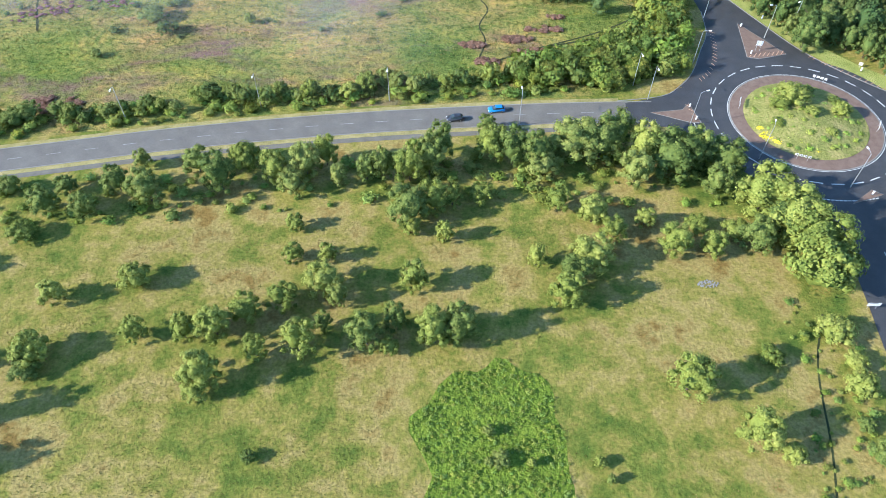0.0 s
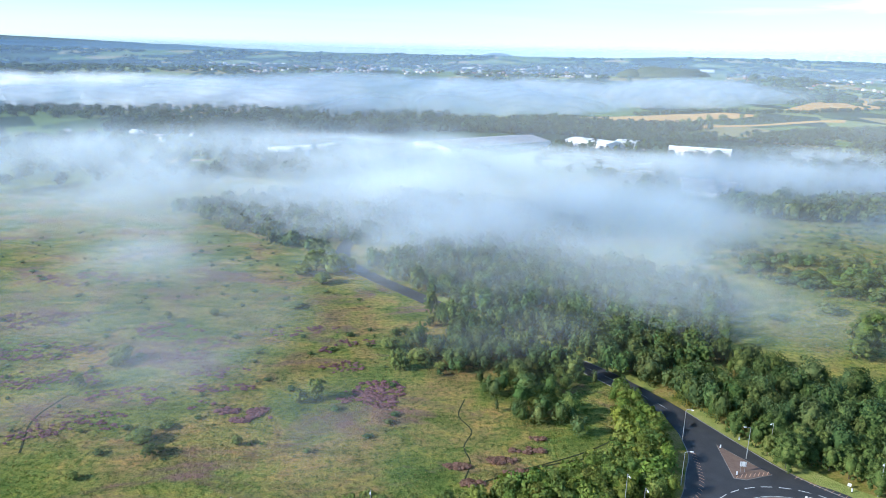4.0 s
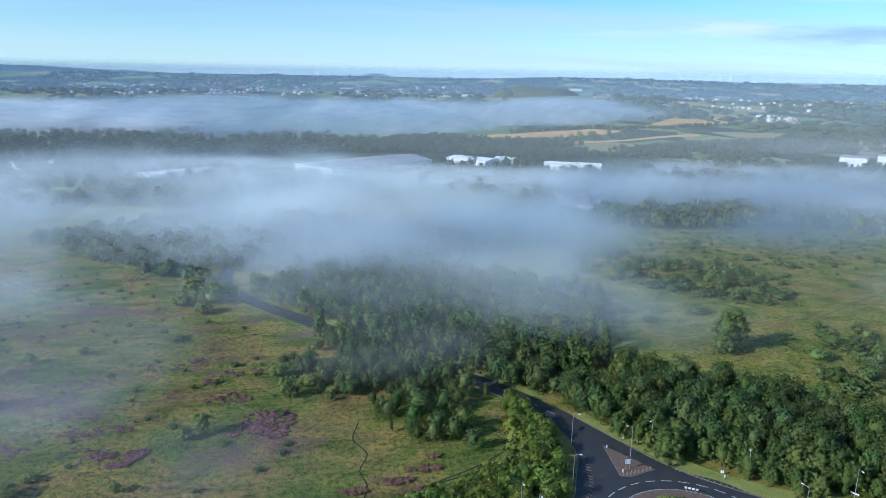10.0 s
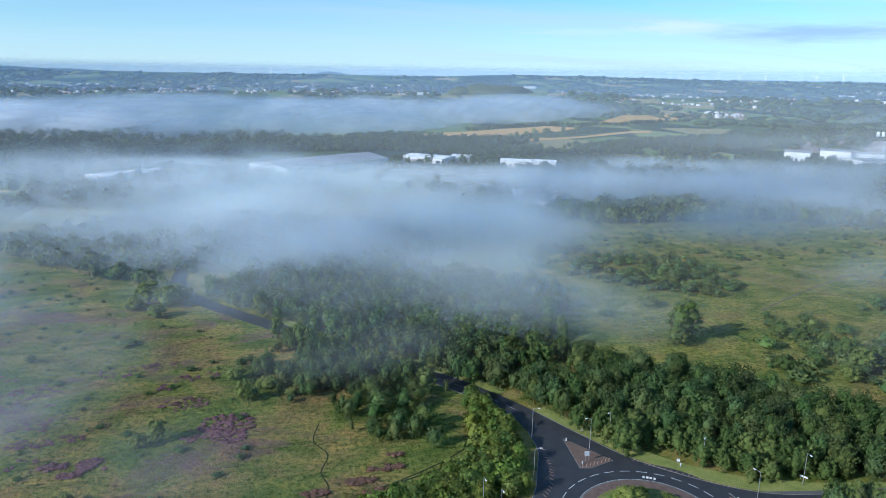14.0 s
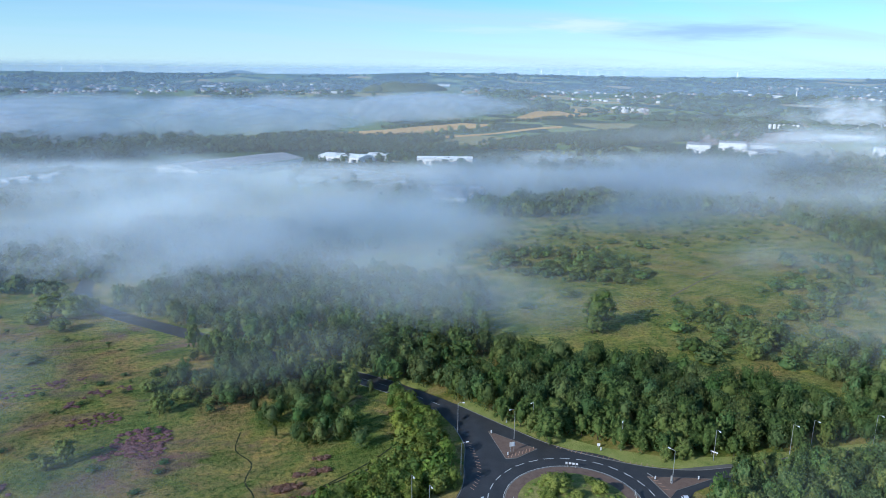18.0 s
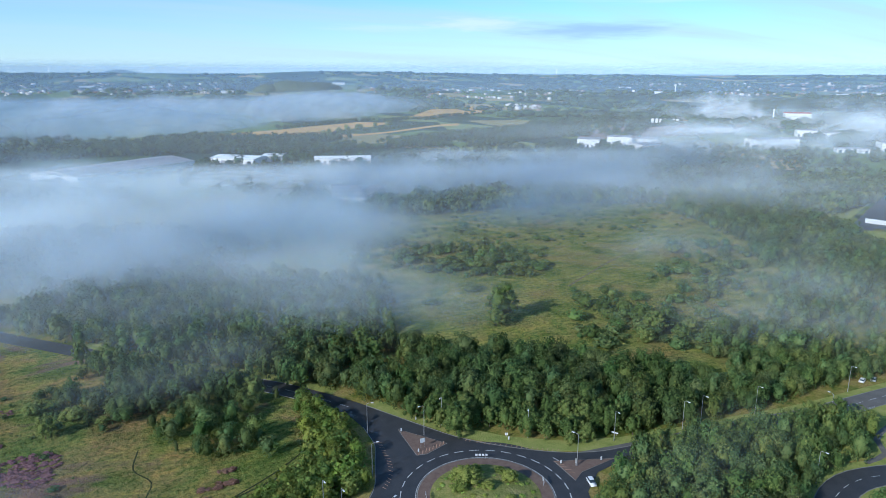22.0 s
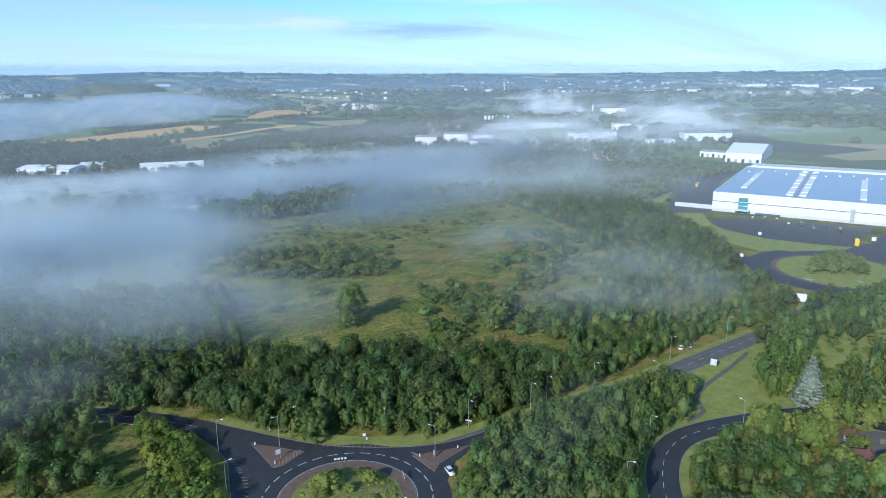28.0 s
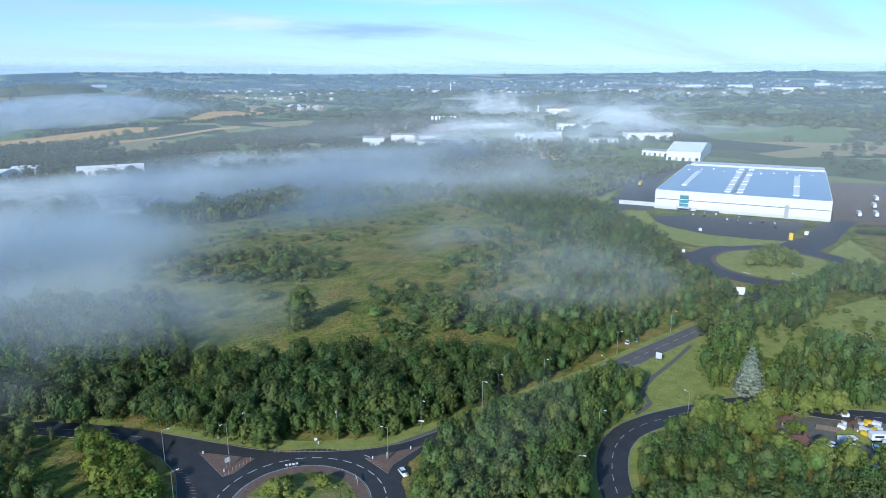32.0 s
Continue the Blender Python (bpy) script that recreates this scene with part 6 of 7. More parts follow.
def mist_bank(x, y, rx, ry, height, gap, mat, label="white bank of drifting morning mist", turn=-24):
    """A dome of mist, built as a file of thin upright veils that lie along the drift of the air."""
    V, F, base = [], [], 0
    nu, nv = 44, 7
    rows = max(3, int(2 * ry / gap))
    for k in range(rows):
        w = -1 + 2 * (k + 0.5) / rows
        half = math.sqrt(max(0.05, 1 - w * w)) * 1.05
        u = np.linspace(-half, half, nu)
        for j in range(nv):
            z = 1.05 * j / (nv - 1)
            sway = np.array([noise.noise(Vector((a * rx * 0.02, w * ry * 0.02, z * 1.5 + x))) for a in u])
            V.append(np.stack([u, w + sway * 0.45 * gap / ry, np.full(nu, z)], 1))
        g = np.arange(nu * nv).reshape(nv, nu) + base
        F.append(np.stack([g[:-1, :-1], g[:-1, 1:], g[1:, 1:], g[1:, :-1]], -1).reshape(-1, 4))
        base += nu * nv
    me = fast_mesh("mist_bank", np.concatenate(V), np.concatenate(F), smooth=True)
    me.materials.append(mat)
    ob = new("mist_bank", me)
    ob.matrix_world = pose(x, y, 0.2, 0, 0, turn) @ Matrix.Diagonal((rx, ry, height, 1))
    return tagged(ob, label, "mist", kind="stuff")


def mist_sheet(x, y, rx, ry, turn, z0, z1, sheets, mat, label="thin veil of morning mist"):
    """A low film of mist, built as a few thin billowing veils."""
    n = 36
    freq = min(0.011, 6.0 / max(rx, ry))
    g = np.linspace(-1.1, 1.1, n)
    gx, gy = np.meshgrid(g, g, indexing="ij")
    V, F = [], []
    for k in range(sheets):
        zl = -0.45 + 0.9 * (k + 0.5) / sheets
        lift = np.array([noise.noise(Vector((x + a * rx * freq, y + b * ry * freq, 0.3 * k))) for a, b in zip(gx.ravel(), gy.ravel())])
        V.append(np.stack([gx.ravel(), gy.ravel(), zl + 0.3 * lift], 1))
        i = np.arange(n * n).reshape(n, n) + k * n * n
        F.append(np.stack([i[:-1, :-1], i[1:, :-1], i[1:, 1:], i[:-1, 1:]], -1).reshape(-1, 4))
    me = fast_mesh("mist_film", np.concatenate(V), np.concatenate(F), smooth=True)
    me.materials.append(mat)
    ob = new("mist_film", me)
    ob.matrix_world = pose(x, y, (z0 + z1) / 2, 0, 0, turn) @ Matrix.Diagonal((rx, ry, z1 - z0, 1))
    return tagged(ob, label, "mist", kind="stuff")


def haze_veil(r, rise, top, mat):
    """A thin tinted shell, added to paint haze, that climbs outward from the valley floor."""
    bm = bmesh.new()
    prev = None
    for k in range(97):
        a = radians(360 * k / 96)
        row = []
        for j in range(7):
            u = j / 6
            q = r + rise * u
            x, y = q * math.sin(a), q * math.cos(a)
            row.append(bm.verts.new((x, y, -2 + (top + 2) * u)))
        if prev:
            for j in range(6):
                bm.faces.new((prev[j], row[j], row[j + 1], prev[j + 1]))
        prev = row
    ob = new("haze_veil", from_bm("haze_veil", bm, mat, True))
    tagged(ob, "faint bluish see-through veil that paints morning haze over the valley", "haze", kind="stuff")


STEAM = mist_material("steam", 0.26, colour=(0.9, 0.92, 0.95), scale=0.03, lo=0.3, hi=0.6)
mist_bank(-120, 610, 440, 190, 48, 24, MIST_THICK)
mist_bank(0, 500, 240, 145, 46, 22, MIST_THICK)
mist_bank(320, 605, 320, 110, 29, 22, MIST_THICK)
mist_bank(265, 535, 330, 115, 44, 20, MIST_MAIN, turn=26)
mist_bank(75, 415, 190, 85, 38, 14, MIST_MAIN, turn=14)
mist_bank(-150, 480, 210, 80, 32, 16, MIST_SOFT, turn=-8)
mist_bank(-230, 895, 520, 80, 34, 20, MIST_SOFT, turn=4)
mist_bank(60, 740, 560, 130, 22, 28, MIST_FULL)
mist_bank(-420, 640, 400, 170, 44, 26, MIST_THICK)
mist_bank(480, 735, 220, 80, 22, 24, MIST_THICK)
mist_bank(540, 560, 260, 120, 36, 24, MIST_SOFT)
mist_bank(900, 700, 200, 70, 36, 26, MIST_WISP)
mist_bank(960, 900, 460, 200, 40, 45, MIST_SOFT)
mist_bank(45, 335, 175, 95, 36, 11, MIST_VEIL)
mist_bank(-60, 440, 260, 80, 36, 13, MIST_VEIL)
mist_bank(-50, 395, 60, 40, 22, 9, MIST_VEIL)
mist_bank(-200, 415, 200, 85, 32, 11, MIST_VEIL)
mist_bank(-140, 335, 85, 48, 18, 7, MIST_FINE)
mist_bank(-180, 238, 105, 60, 18, 13, MIST_FINE, "thin wisp of mist over the moor", turn=10)
mist_bank(330, 395, 130, 62, 32, 9, MIST_FINE, "thin wisp of mist over the heath", turn=12)
mist_bank(490, 390, 190, 120, 34, 14, MIST_VEIL, "thin wisp of mist over the wood")
mist_bank(345, 250, 110, 65, 30, 9, MIST_FINE, "thin wisp of mist over the heath")
mist_bank(278, 178, 95, 55, 32, 8, MIST_WHITE, "thin wisp of mist over the heath")
mist_sheet(-70, 185, 120, 55, 0, 3, 12, 2, MIST_THIN, "thin veil of morning mist over the moor")
mist_sheet(15, 230, 75, 60, 0, 10, 17, 3, MIST_THIN, "thin veil of morning mist over the trees")
mist_sheet(140, 106, 46, 20, 14, 12, 18, 2, MIST_THIN, "thin veil of morning mist over the wood")
mist_sheet(-140, 255, 150, 110, 0, 3, 14, 3, MIST_THIN, "thin veil of morning mist over the moor")
mist_bank(520, 1860, 860, 330, 64, 36, MIST_BAND, turn=34)
mist_bank(-150, 1690, 860, 400, 64, 50, MIST_BAND, turn=12)
mist_bank(-600, 1390, 640, 150, 52, 30, MIST_BAND, turn=6)
mist_bank(120, 1420, 470, 150, 52, 28, MIST_BAND, turn=24)
mist_bank(335, 428, 190, 60, 26, 10, MIST_FINE, turn=14)
mist_bank(-900, 1640, 800, 400, 62, 80, MIST_BAND)
mist_bank(1500, 1250, 380, 180, 44, 60, MIST_WISP)
mist_bank(1850, 1050, 460, 170, 44, 60, MIST_WISP)
mist_bank(1150, 640, 200, 90, 38, 30, MIST_WISP)
mist_bank(820, 610, 260, 90, 32, 20, MIST_SOFT, turn=-30)
mist_bank(520, 600, 230, 100, 36, 18, MIST_SOFT, turn=20)
mist_bank(395, 545, 180, 75, 34, 15, MIST_MAIN, turn=20)
mist_bank(1500, 880, 300, 120, 46, 45, MIST_WISP)
mist_bank(700, 480, 140, 70, 34, 22, MIST_SOFT)
mist_bank(2400, 1150, 460, 200, 60, 70, MIST_WISP)
mist_bank(1920, 1666, 420, 160, 60, 60, MIST_WISP)
mist_bank(2886, 965, 500, 200, 60, 70, MIST_WISP)
mist_bank(1100, 870, 160, 90, 50, 34, MIST_WISP)
mist_bank(440, 515, 190, 62, 42, 12, MIST_MAIN, turn=18)
mist_bank(590, 560, 200, 70, 44, 14, MIST_MAIN, turn=18)
mist_bank(400, 450, 190, 60, 32, 10, MIST_VEIL, "thin wisp of mist over the heath", turn=8)
mist_bank(957, 664, 210, 80, 36, 18, MIST_SOFT, turn=-30)
mist_bank(1374, 777, 260, 90, 40, 26, MIST_WISP, turn=-30)
mist_bank(1240, 560, 260, 110, 30, 24, MIST_SOFT, turn=-40)
# rings of tinted shell round the camera stand in for aerial haze
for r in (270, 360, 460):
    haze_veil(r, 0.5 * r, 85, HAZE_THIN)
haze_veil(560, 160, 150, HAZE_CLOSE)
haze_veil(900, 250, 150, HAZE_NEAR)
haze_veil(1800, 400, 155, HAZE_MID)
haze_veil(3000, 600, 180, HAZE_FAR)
haze_veil(4784, 4, 185, haze_tint_material("horizon_haze_tint", 0.45, 185, (0.41, 0.58, 0.73)))

# ---- street furniture ----


def lamp_post(x, y, arm_to, h=10.0):
    """A tapered steel column with a short outreach arm and a lantern."""
    ob = thing("street_lamp", pose(x, y, 0, 0, 0, math.degrees(math.atan2(arm_to[1] - y, arm_to[0] - x))), "tall grey steel street lamp with a single arm", "street lamp", "street lamps")
    part("column", rod(rod(bmesh.new(), (0, 0, 0), (0, 0, 1.4), 0.13, 0.13, 10), (0, 0, 1.4), (0, 0, h), 0.10, 0.06, 10), STEEL, ob)
    bm = bmesh.new()
    rod(bm, (0, 0, h - 0.05), (0.5, 0, h + 0.22), 0.05, 0.05)
    rod(bm, (0.5, 0, h + 0.22), (1.5, 0, h + 0.3), 0.05, 0.04)
    part("arm", bm, STEEL, ob)
    bm = a_box(1.35, -0.17, h + 0.22, 2.15, 0.17, h + 0.40, bevel=0.06)
    part("lantern", bm, WHITE, ob, "pale lantern head")
    return ob


for x, y, ax, ay in ((18.2, 133.2, 18, 140), (52, 144.6, 52, 139), (60.5, 134.3, 66, 136), (67.1, 160.5, 72, 160), (92.5, 113.4, 92, 118), (74.3, 122.5, 76, 127), (49.2, 150.4, 49, 143),
                     (98.1, 176.2, 92, 171), (117.8, 156.4, 112, 150), (140.2, 142.2, 139, 136), (172.1, 136.6, 172, 130), (209.5, 116.7, 210, 122), (75.4, 183.5, 80, 181), (90.3, 173.5, 84, 173),
                     (120.9, 136.6, 118, 143), (-46.3, 139.3, -46, 132), (-14.2, 142.6, -14, 136), (-78.4, 133.4, -78, 127), (236.6, 127.2, 236, 121), (274, 122.3, 274, 116), (164, 136.8, 164, 130), (193.6, 132.6, 193, 127),
                     (146, 88, 150, 80), (173, 97.5, 174, 91), (-112, 125.5, -111, 119), (203, 82.5, 204, 88)):
    lamp_post(x, y, (ax, ay))


def bollard(x, y, z=0.16):
    ob = thing("bollard", pose(x, y, z), "white lit bollard on a traffic island", "bollard", "island bollards")
    part("base", a_box(-0.22, -0.16, 0, 0.22, 0.16, 0.14, bevel=0.02), DARK, ob)
    part("shell", a_box(-0.19, -0.12, 0.14, 0.19, 0.12, 1.15, bevel=0.06), WHITE, ob)
    return ob


for x, y, z in ((84.9, 178.7, 0.17), (84.1, 165.2, 0.17), (117.5, 139.6, 0.17), (129, 135.4, 0.17), (62.0, 141.5, 0.17), (62.5, 136.5, 0.17), (96.5, 111, 0.17), (111.9, 158.2, 0.05), (92.5, 183.5, 0.05)):
    bollard(x, y, z)


def sign(x, y, turn, w, h, lift, label, z=0.0, face=None, bars=0, posts=2):
    """A flat sign on posts, with plain strokes where it carries writing."""
    ob = thing("road_sign", pose(x, y, z, 0, 0, turn), label, "road sign", "road signs")
    for k in range(posts):
        px = 0 if posts == 1 else (-w * 0.32 + k * w * 0.64)
        part("post", rod(bmesh.new(), (px, 0.05, 0), (px, 0.05, lift + h), 0.05, 0.05), STEEL, ob)
    part("panel", a_box(-w / 2, -0.03, lift, w / 2, 0.0, lift + h, bevel=0.012), face or WHITE, ob)
    for k in range(bars):
        zz = lift + h * (0.8 - 0.6 * k / max(1, bars - 1))
        part("stroke", a_box(-w * 0.38, -0.042, zz - 0.05, w * 0.30, -0.032, zz + 0.05), DARK, ob, "dark plain stroke")
    return ob


def chevrons(x, y, turn, z):
    """A row of chevron boards that faces oncoming traffic."""
    ob = thing("chevron_sign", pose(x, y, z, 0, 0, turn), "row of black and white chevron boards on posts", "road sign", "chevron signs")
    for k in (-1.2, 1.2):
        part("post", rod(bmesh.new(), (k, 0.05, 0), (k, 0.05, 1.7), 0.05, 0.05), STEEL, ob)
    for k in range(4):
        part("panel", a_box(-1.86 + 0.96 * k, -0.03, 1.0, -1.16 + 0.96 * k, 0.0, 1.62, bevel=0.01), OFFWHITE, ob)
        bm = bmesh.new()
        c = -1.51 + 0.96 * k
        for s in (1, -1):
            bm.faces.new([bm.verts.new(v) for v in ((c - 0.3, -0.038, 1.3 + s * 0.28), (c - 0.05, -0.038, 1.3 + s * 0.28), (c + 0.3, -0.038, 1.3), (c + 0.05, -0.038, 1.3))])
        part("chevron", bm, DARK, ob, "black painted chevron")
    return ob


chevrons(98.5, 153.0, 150, 0.2)
chevrons(106.8, 134.0, 60, 0.2)
chevrons(84.2, 122.2, -20, 0.2)
chevrons(74.8, 142.5, -110, 0.2)
chevrons(385.5, 131, -95, 0.2)
chevrons(401, 110.5, -125, 0.2)
sign(86.4, 167.0, 175, 1.7, 1.5, 1.6, "white direction sign on two posts", 0.16, None, 3)
sign(120.5, 136.6, -60, 0.5, 1.6, 0.8, "narrow grey sign on the splitter island", 0.16, STEEL, 0, 2)
sign(241.2, 111.6, 100, 2.3, 2.6, 1.2, "large grey-backed direction sign beside the road", 0.05, OFFWHITE, 3)
sign(343, 121.0, -65, 9.0, 4.0, 1.4, "large white billboard beside the road", 0.05, WHITE, 0)
sign(112.2, 160.0, 150, 0.9, 0.9, 0.6, "small white sign on the grass verge", 0.05, None, 1, 1)
sign(142.5, 144.6, 120, 2.2, 0.5, 0.7, "low pale name board on the verge", 0.05, None, 1)
sign(100, 181, 140, 0.8, 0.5, 0.6, "small white sign on the grass verge", 0.05, None, 0, 1)
sign(84.0, 79.5, 0, 2.6, 1.0, 0.9, "low white sign beside the road", 0.05, None, 1)
sign(408, 178, -60, 1.8, 2.0, 0.8, "white sign at the far roundabout", 0.09, None, 2)
sign(474, 196, -80, 2.2, 2.0, 1.0, "white notice board by the car park", 0.05, None, 1)
sign(489, 140, -80, 2.6, 5.0, 0.6, "tall yellow banner by the car park", 0.05, YELLOW, 0, 1)
sign(512, 137, -60, 2.6, 2.6, 0.6, "white sign at the yard gate", 0.09, None, 1)
# bridge railing
rail = thing("railing", pose(0, 0, 0), "grey steel railing along the bridge edge", "railing")
line = spline([(188, 121.4), (211, 117.6), (232, 115.2)], 2.0)
for q in line:
    part("post", rod(bmesh.new(), (q.x, q.y, 0.02), (q.x, q.y, 1.2), 0.05, 0.05, 6), STEEL, rail)
for z in (0.45, 0.8, 1.15):
    bm = bmesh.new()
    for a, b in zip(line, line[1:]):
        rod(bm, (a.x, a.y, z), (b.x, b.y, z), 0.04, 0.04, 6)
    part("bar", bm, STEEL, rail)
pole = thing("utility_pole", pose(254, 42.6, 0), "weathered timber utility pole", "pole")
part("post", rod(bmesh.new(), (0, 0, 0), (0, 0, 9.5), 0.15, 0.11, 10), TIMBER, pole)
part("crossarm", a_box(-0.7, -0.06, 8.9, 0.7, 0.06, 9.05), TIMBER, pole)

# yellow flowers and pale stones
def scatter_stuff(name, x, y, rx, ry, n, size, mat, label, category, z=0.2):
    V, F, base = [], [], 0
    for k in range(n):
        a, d = rng.uniform(0, 6.283), math.sqrt(rng.random())
        v, f = TINY[k % 5]
        s = size * rng.uniform(0.5, 1.4)
        V.append(v * s * np.array([1.2, 1.2, 0.8]) + np.array([x + rx * d * math.cos(a), y + ry * d * math.sin(a), z]))
        F.append(f + base)
        base += len(v)
    me = fast_mesh(name, np.concatenate(V), np.concatenate(F))
    me.materials.append(mat)
    tagged(new(name, me), label, category, kind="stuff")


for x, y, r in ((78.6, 130.6, 2.0), (80.8, 128.6, 1.5), (77.6, 133.4, 0.8), (89, 125, 0.7), (79.5, 137, 0.5), (86, 128.5, 0.5)):
    scatter_stuff("flower_bed", x, y, r, r * 0.7, 70, 0.4, FLOWER, "clump of bright yellow flowers on the island", "flowers", 0.35)
scatter_stuff("stones", 53.3, 85.0, 2.2, 0.9, 70, 0.28, KERB, "pale stones lying in the grass", "stones", 0.0)
scatter_stuff("bush_bloom", 68.5, 229, 3.0, 2.5, 120, 0.7, material("lime_leaves", [(0.3, (0.16, 0.26, 0.02)), (0.7, (0.36, 0.44, 0.04))], scale=1.0, fine=3.0, rough=0.8, island=0.3), "bright lime-yellow young leaves at the wood's edge", "leaves", 2.0)
tree(236.5, 75.5, 19, 12, "fir", "pale", "conifers by the lane")
tree(243, 79, 14, 6.5, "fir", "green", "conifers by the lane")

# ---- cars ----


def car(x, y, turn, paint, label, z=0.07, group="cars"):
    ob = thing("car", pose(x, y, z, 0, 0, turn), label, "car", group)
    bm = bmesh.new()
    prof = [(-2.1, 0.30), (-2.12, 0.75), (-1.95, 0.95), (-1.55, 1.0), (1.0, 0.98), (1.85, 0.82), (2.08, 0.6), (2.1, 0.30)]
    for s in (-0.86, 0.86):
        for px, pz in prof:
            bm.verts.new((px, s, pz))
    bm.verts.ensure_lookup_table()
    n = len(prof)
    bm.faces.new([bm.verts[k] for k in range(n)])
    bm.faces.new([bm.verts[n + k] for k in range(n)][::-1])
    for k in range(n):
        k2 = (k + 1) % n
        bm.faces.new((bm.verts[k], bm.verts[n + k], bm.verts[n + k2], bm.verts[k2]))
    bmesh.ops.bevel(bm, geom=list(bm.edges), offset=0.06, segments=2, affect="EDGES")
    part("body", bm, paint, ob, smooth=True)
    bm = bmesh.new()
    v0 = [bm.verts.new(v) for v in ((-1.85, -0.78, 0.97), (1.05, -0.78, 0.97), (1.05, 0.78, 0.97), (-1.85, 0.78, 0.97))]
    v1 = [bm.verts.new(v) for v in ((-1.35, -0.62, 1.42), (0.25, -0.62, 1.42), (0.25, 0.62, 1.42), (-1.35, 0.62, 1.42))]
    for k in range(4):
        bm.faces.new((v0[k], v0[(k + 1) % 4], v1[(k + 1) % 4], v1[k]))
    part("windows", bm, GLASS, ob, "dark glass")
    part("roof", a_box(-1.38, -0.64, 1.40, 0.28, 0.64, 1.47, bevel=0.03), paint, ob)
    for wx in (-1.3, 1.32):
        for wy in (-0.80, 0.80):
            w = part("wheel", rod(bmesh.new(), (wx, wy - 0.1, 0.31), (wx, wy + 0.1, 0.31), 0.31, 0.31, 16), DARK, ob)
            part("rim", rod(bmesh.new(), (wx, wy - 0.115, 0.31), (wx, wy + 0.115, 0.31), 0.18, 0.18, 12), STEEL, w)
    for wy in (-0.62, 0.62):
        part("headlight", a_box(1.98, wy - 0.16, 0.62, 2.10, wy + 0.16, 0.74, bevel=0.02), WHITE, ob)
        part("tail_light", a_box(-2.14, wy - 0.14, 0.72, -2.08, wy + 0.14, 0.86, bevel=0.015), CAR_RED, ob)
    return ob


car(12.9, 139.0, 187, CAR_BLUE, "bright blue hatchback on the west road", group="cars on the road")
car(2.5, 135.3, 187, CAR_DARK, "dark hatchback on the west road", group="cars on the road")
car(68.4, 211.0, 128, CAR_WHITE, "white car on the north road", group="cars on the road")
car(118.5, 127.6, 250, CAR_WHITE, "white car waiting at the roundabout", 0.09, group="cars on the road")
for x, y, a, p, n in ((250, 129.8, 20, CAR_WHITE, "white"), (254.6, 128.4, 25, CAR_SILVER, "silver"), (217.4, 44.1, 100, CAR_WHITE, "white"), (214.4, 38.9, 60, CAR_BLUE, "blue"), (216.4, 34.9, 50, CAR_BLUE, "blue"),
                      (212, 31, 40, CAR_SILVER, "silver"), (219, 30.5, 70, CAR_BLUE, "blue"), (209.5, 40, 80, CAR_RED, "red"), (205, 57, 30, CAR_BLUE, "blue"), (224.8, 33.5, 20, CAR_WHITE, "white")):
    car(x, y, a, p, n + " car parked beside trees", 0.06, "parked cars")
for k in range(15):
    x, y = 530 + 12 * (k % 2) - 2 * (k // 8), 226 - 4.6 * k
    p, n = [(CAR_WHITE, "white"), (CAR_SILVER, "silver"), (CAR_DARK, "dark")][k % 3]
    if k not in (4, 5, 9, 12):
        car(x - 0.2 * k, y, 20, p, n + " car parked in the warehouse car park", 0.1, "cars in the car park")

# ---- house and yard by the lane ----


def house(x, y, turn, w, d, h, roof, wall, label, roof_mat):
    ob = thing("house", pose(x, y, 0, 0, 0, turn), label, "house")
    part("wall", a_box(-w / 2, -d / 2, 0, w / 2, d / 2, h), wall, ob)
    bm = bmesh.new()
    e = 0.45
    a = [bm.verts.new(v) for v in ((-w / 2 - e, -d / 2 - e, h - 0.1), (w / 2 + e, -d / 2 - e, h - 0.1), (w / 2 + e, d / 2 + e, h - 0.1), (-w / 2 - e, d / 2 + e, h - 0.1))]
    r = [bm.verts.new((-w / 2 + d * 0.35, 0, h + roof)), bm.verts.new((w / 2 - d * 0.35, 0, h + roof))]
    for f in ((a[0], a[1], r[1], r[0]), (a[2], a[3], r[0], r[1]), (a[1], a[2], r[1]), (a[3], a[0], r[0]), a[::-1]):
        bm.faces.new(f)
    rf = part("roof", bm, roof_mat, ob)
    part("chimney", a_box(w * 0.18, -0.35, h + roof * 0.5, w * 0.18 + 0.8, 0.35, h + roof + 0.9), BRICK_RED, rf)
    for k in (-0.3, 0.3):
        for s in (-1, 1):
            wd = part("window", a_box(w * k - 0.7, s * d / 2 - 0.04, 1.0, w * k + 0.7, s * d / 2 + 0.04, 2.1), WHITE, ob)
            part("pane", a_box(w * k - 0.6, s * d / 2 - 0.055, 1.1, w * k + 0.6, s * d / 2 + 0.055, 2.0), GLASS, wd)
    part("door", a_box(-0.5, -d / 2 - 0.05, 0, 0.5, -d / 2 + 0.05, 2.05), TIMBER, ob)
    return ob


house(208.5, 51.0, -50, 9, 6.5, 2.6, 2.3, BRICK_RED, "small house with a red-brown hipped roof", BRICK_RED)
house(222, 58, -50, 4.6, 3.6, 2.1, 1.1, TIMBER, "small timber outbuilding with a brown roof", BRICK_RED)
slab("yard", [(202, 50), (222, 62), (236, 52), (246, 36), (250, 18), (214, 18), (204, 36)], 0.045, ROUTE, "dark trodden yard round the house", "yard")
slab("garden_grass", [(224, 44), (232, 46), (241, 32), (234, 26), (226, 32)], 0.055, VERGE, "small mown lawn in the yard", "lawn")


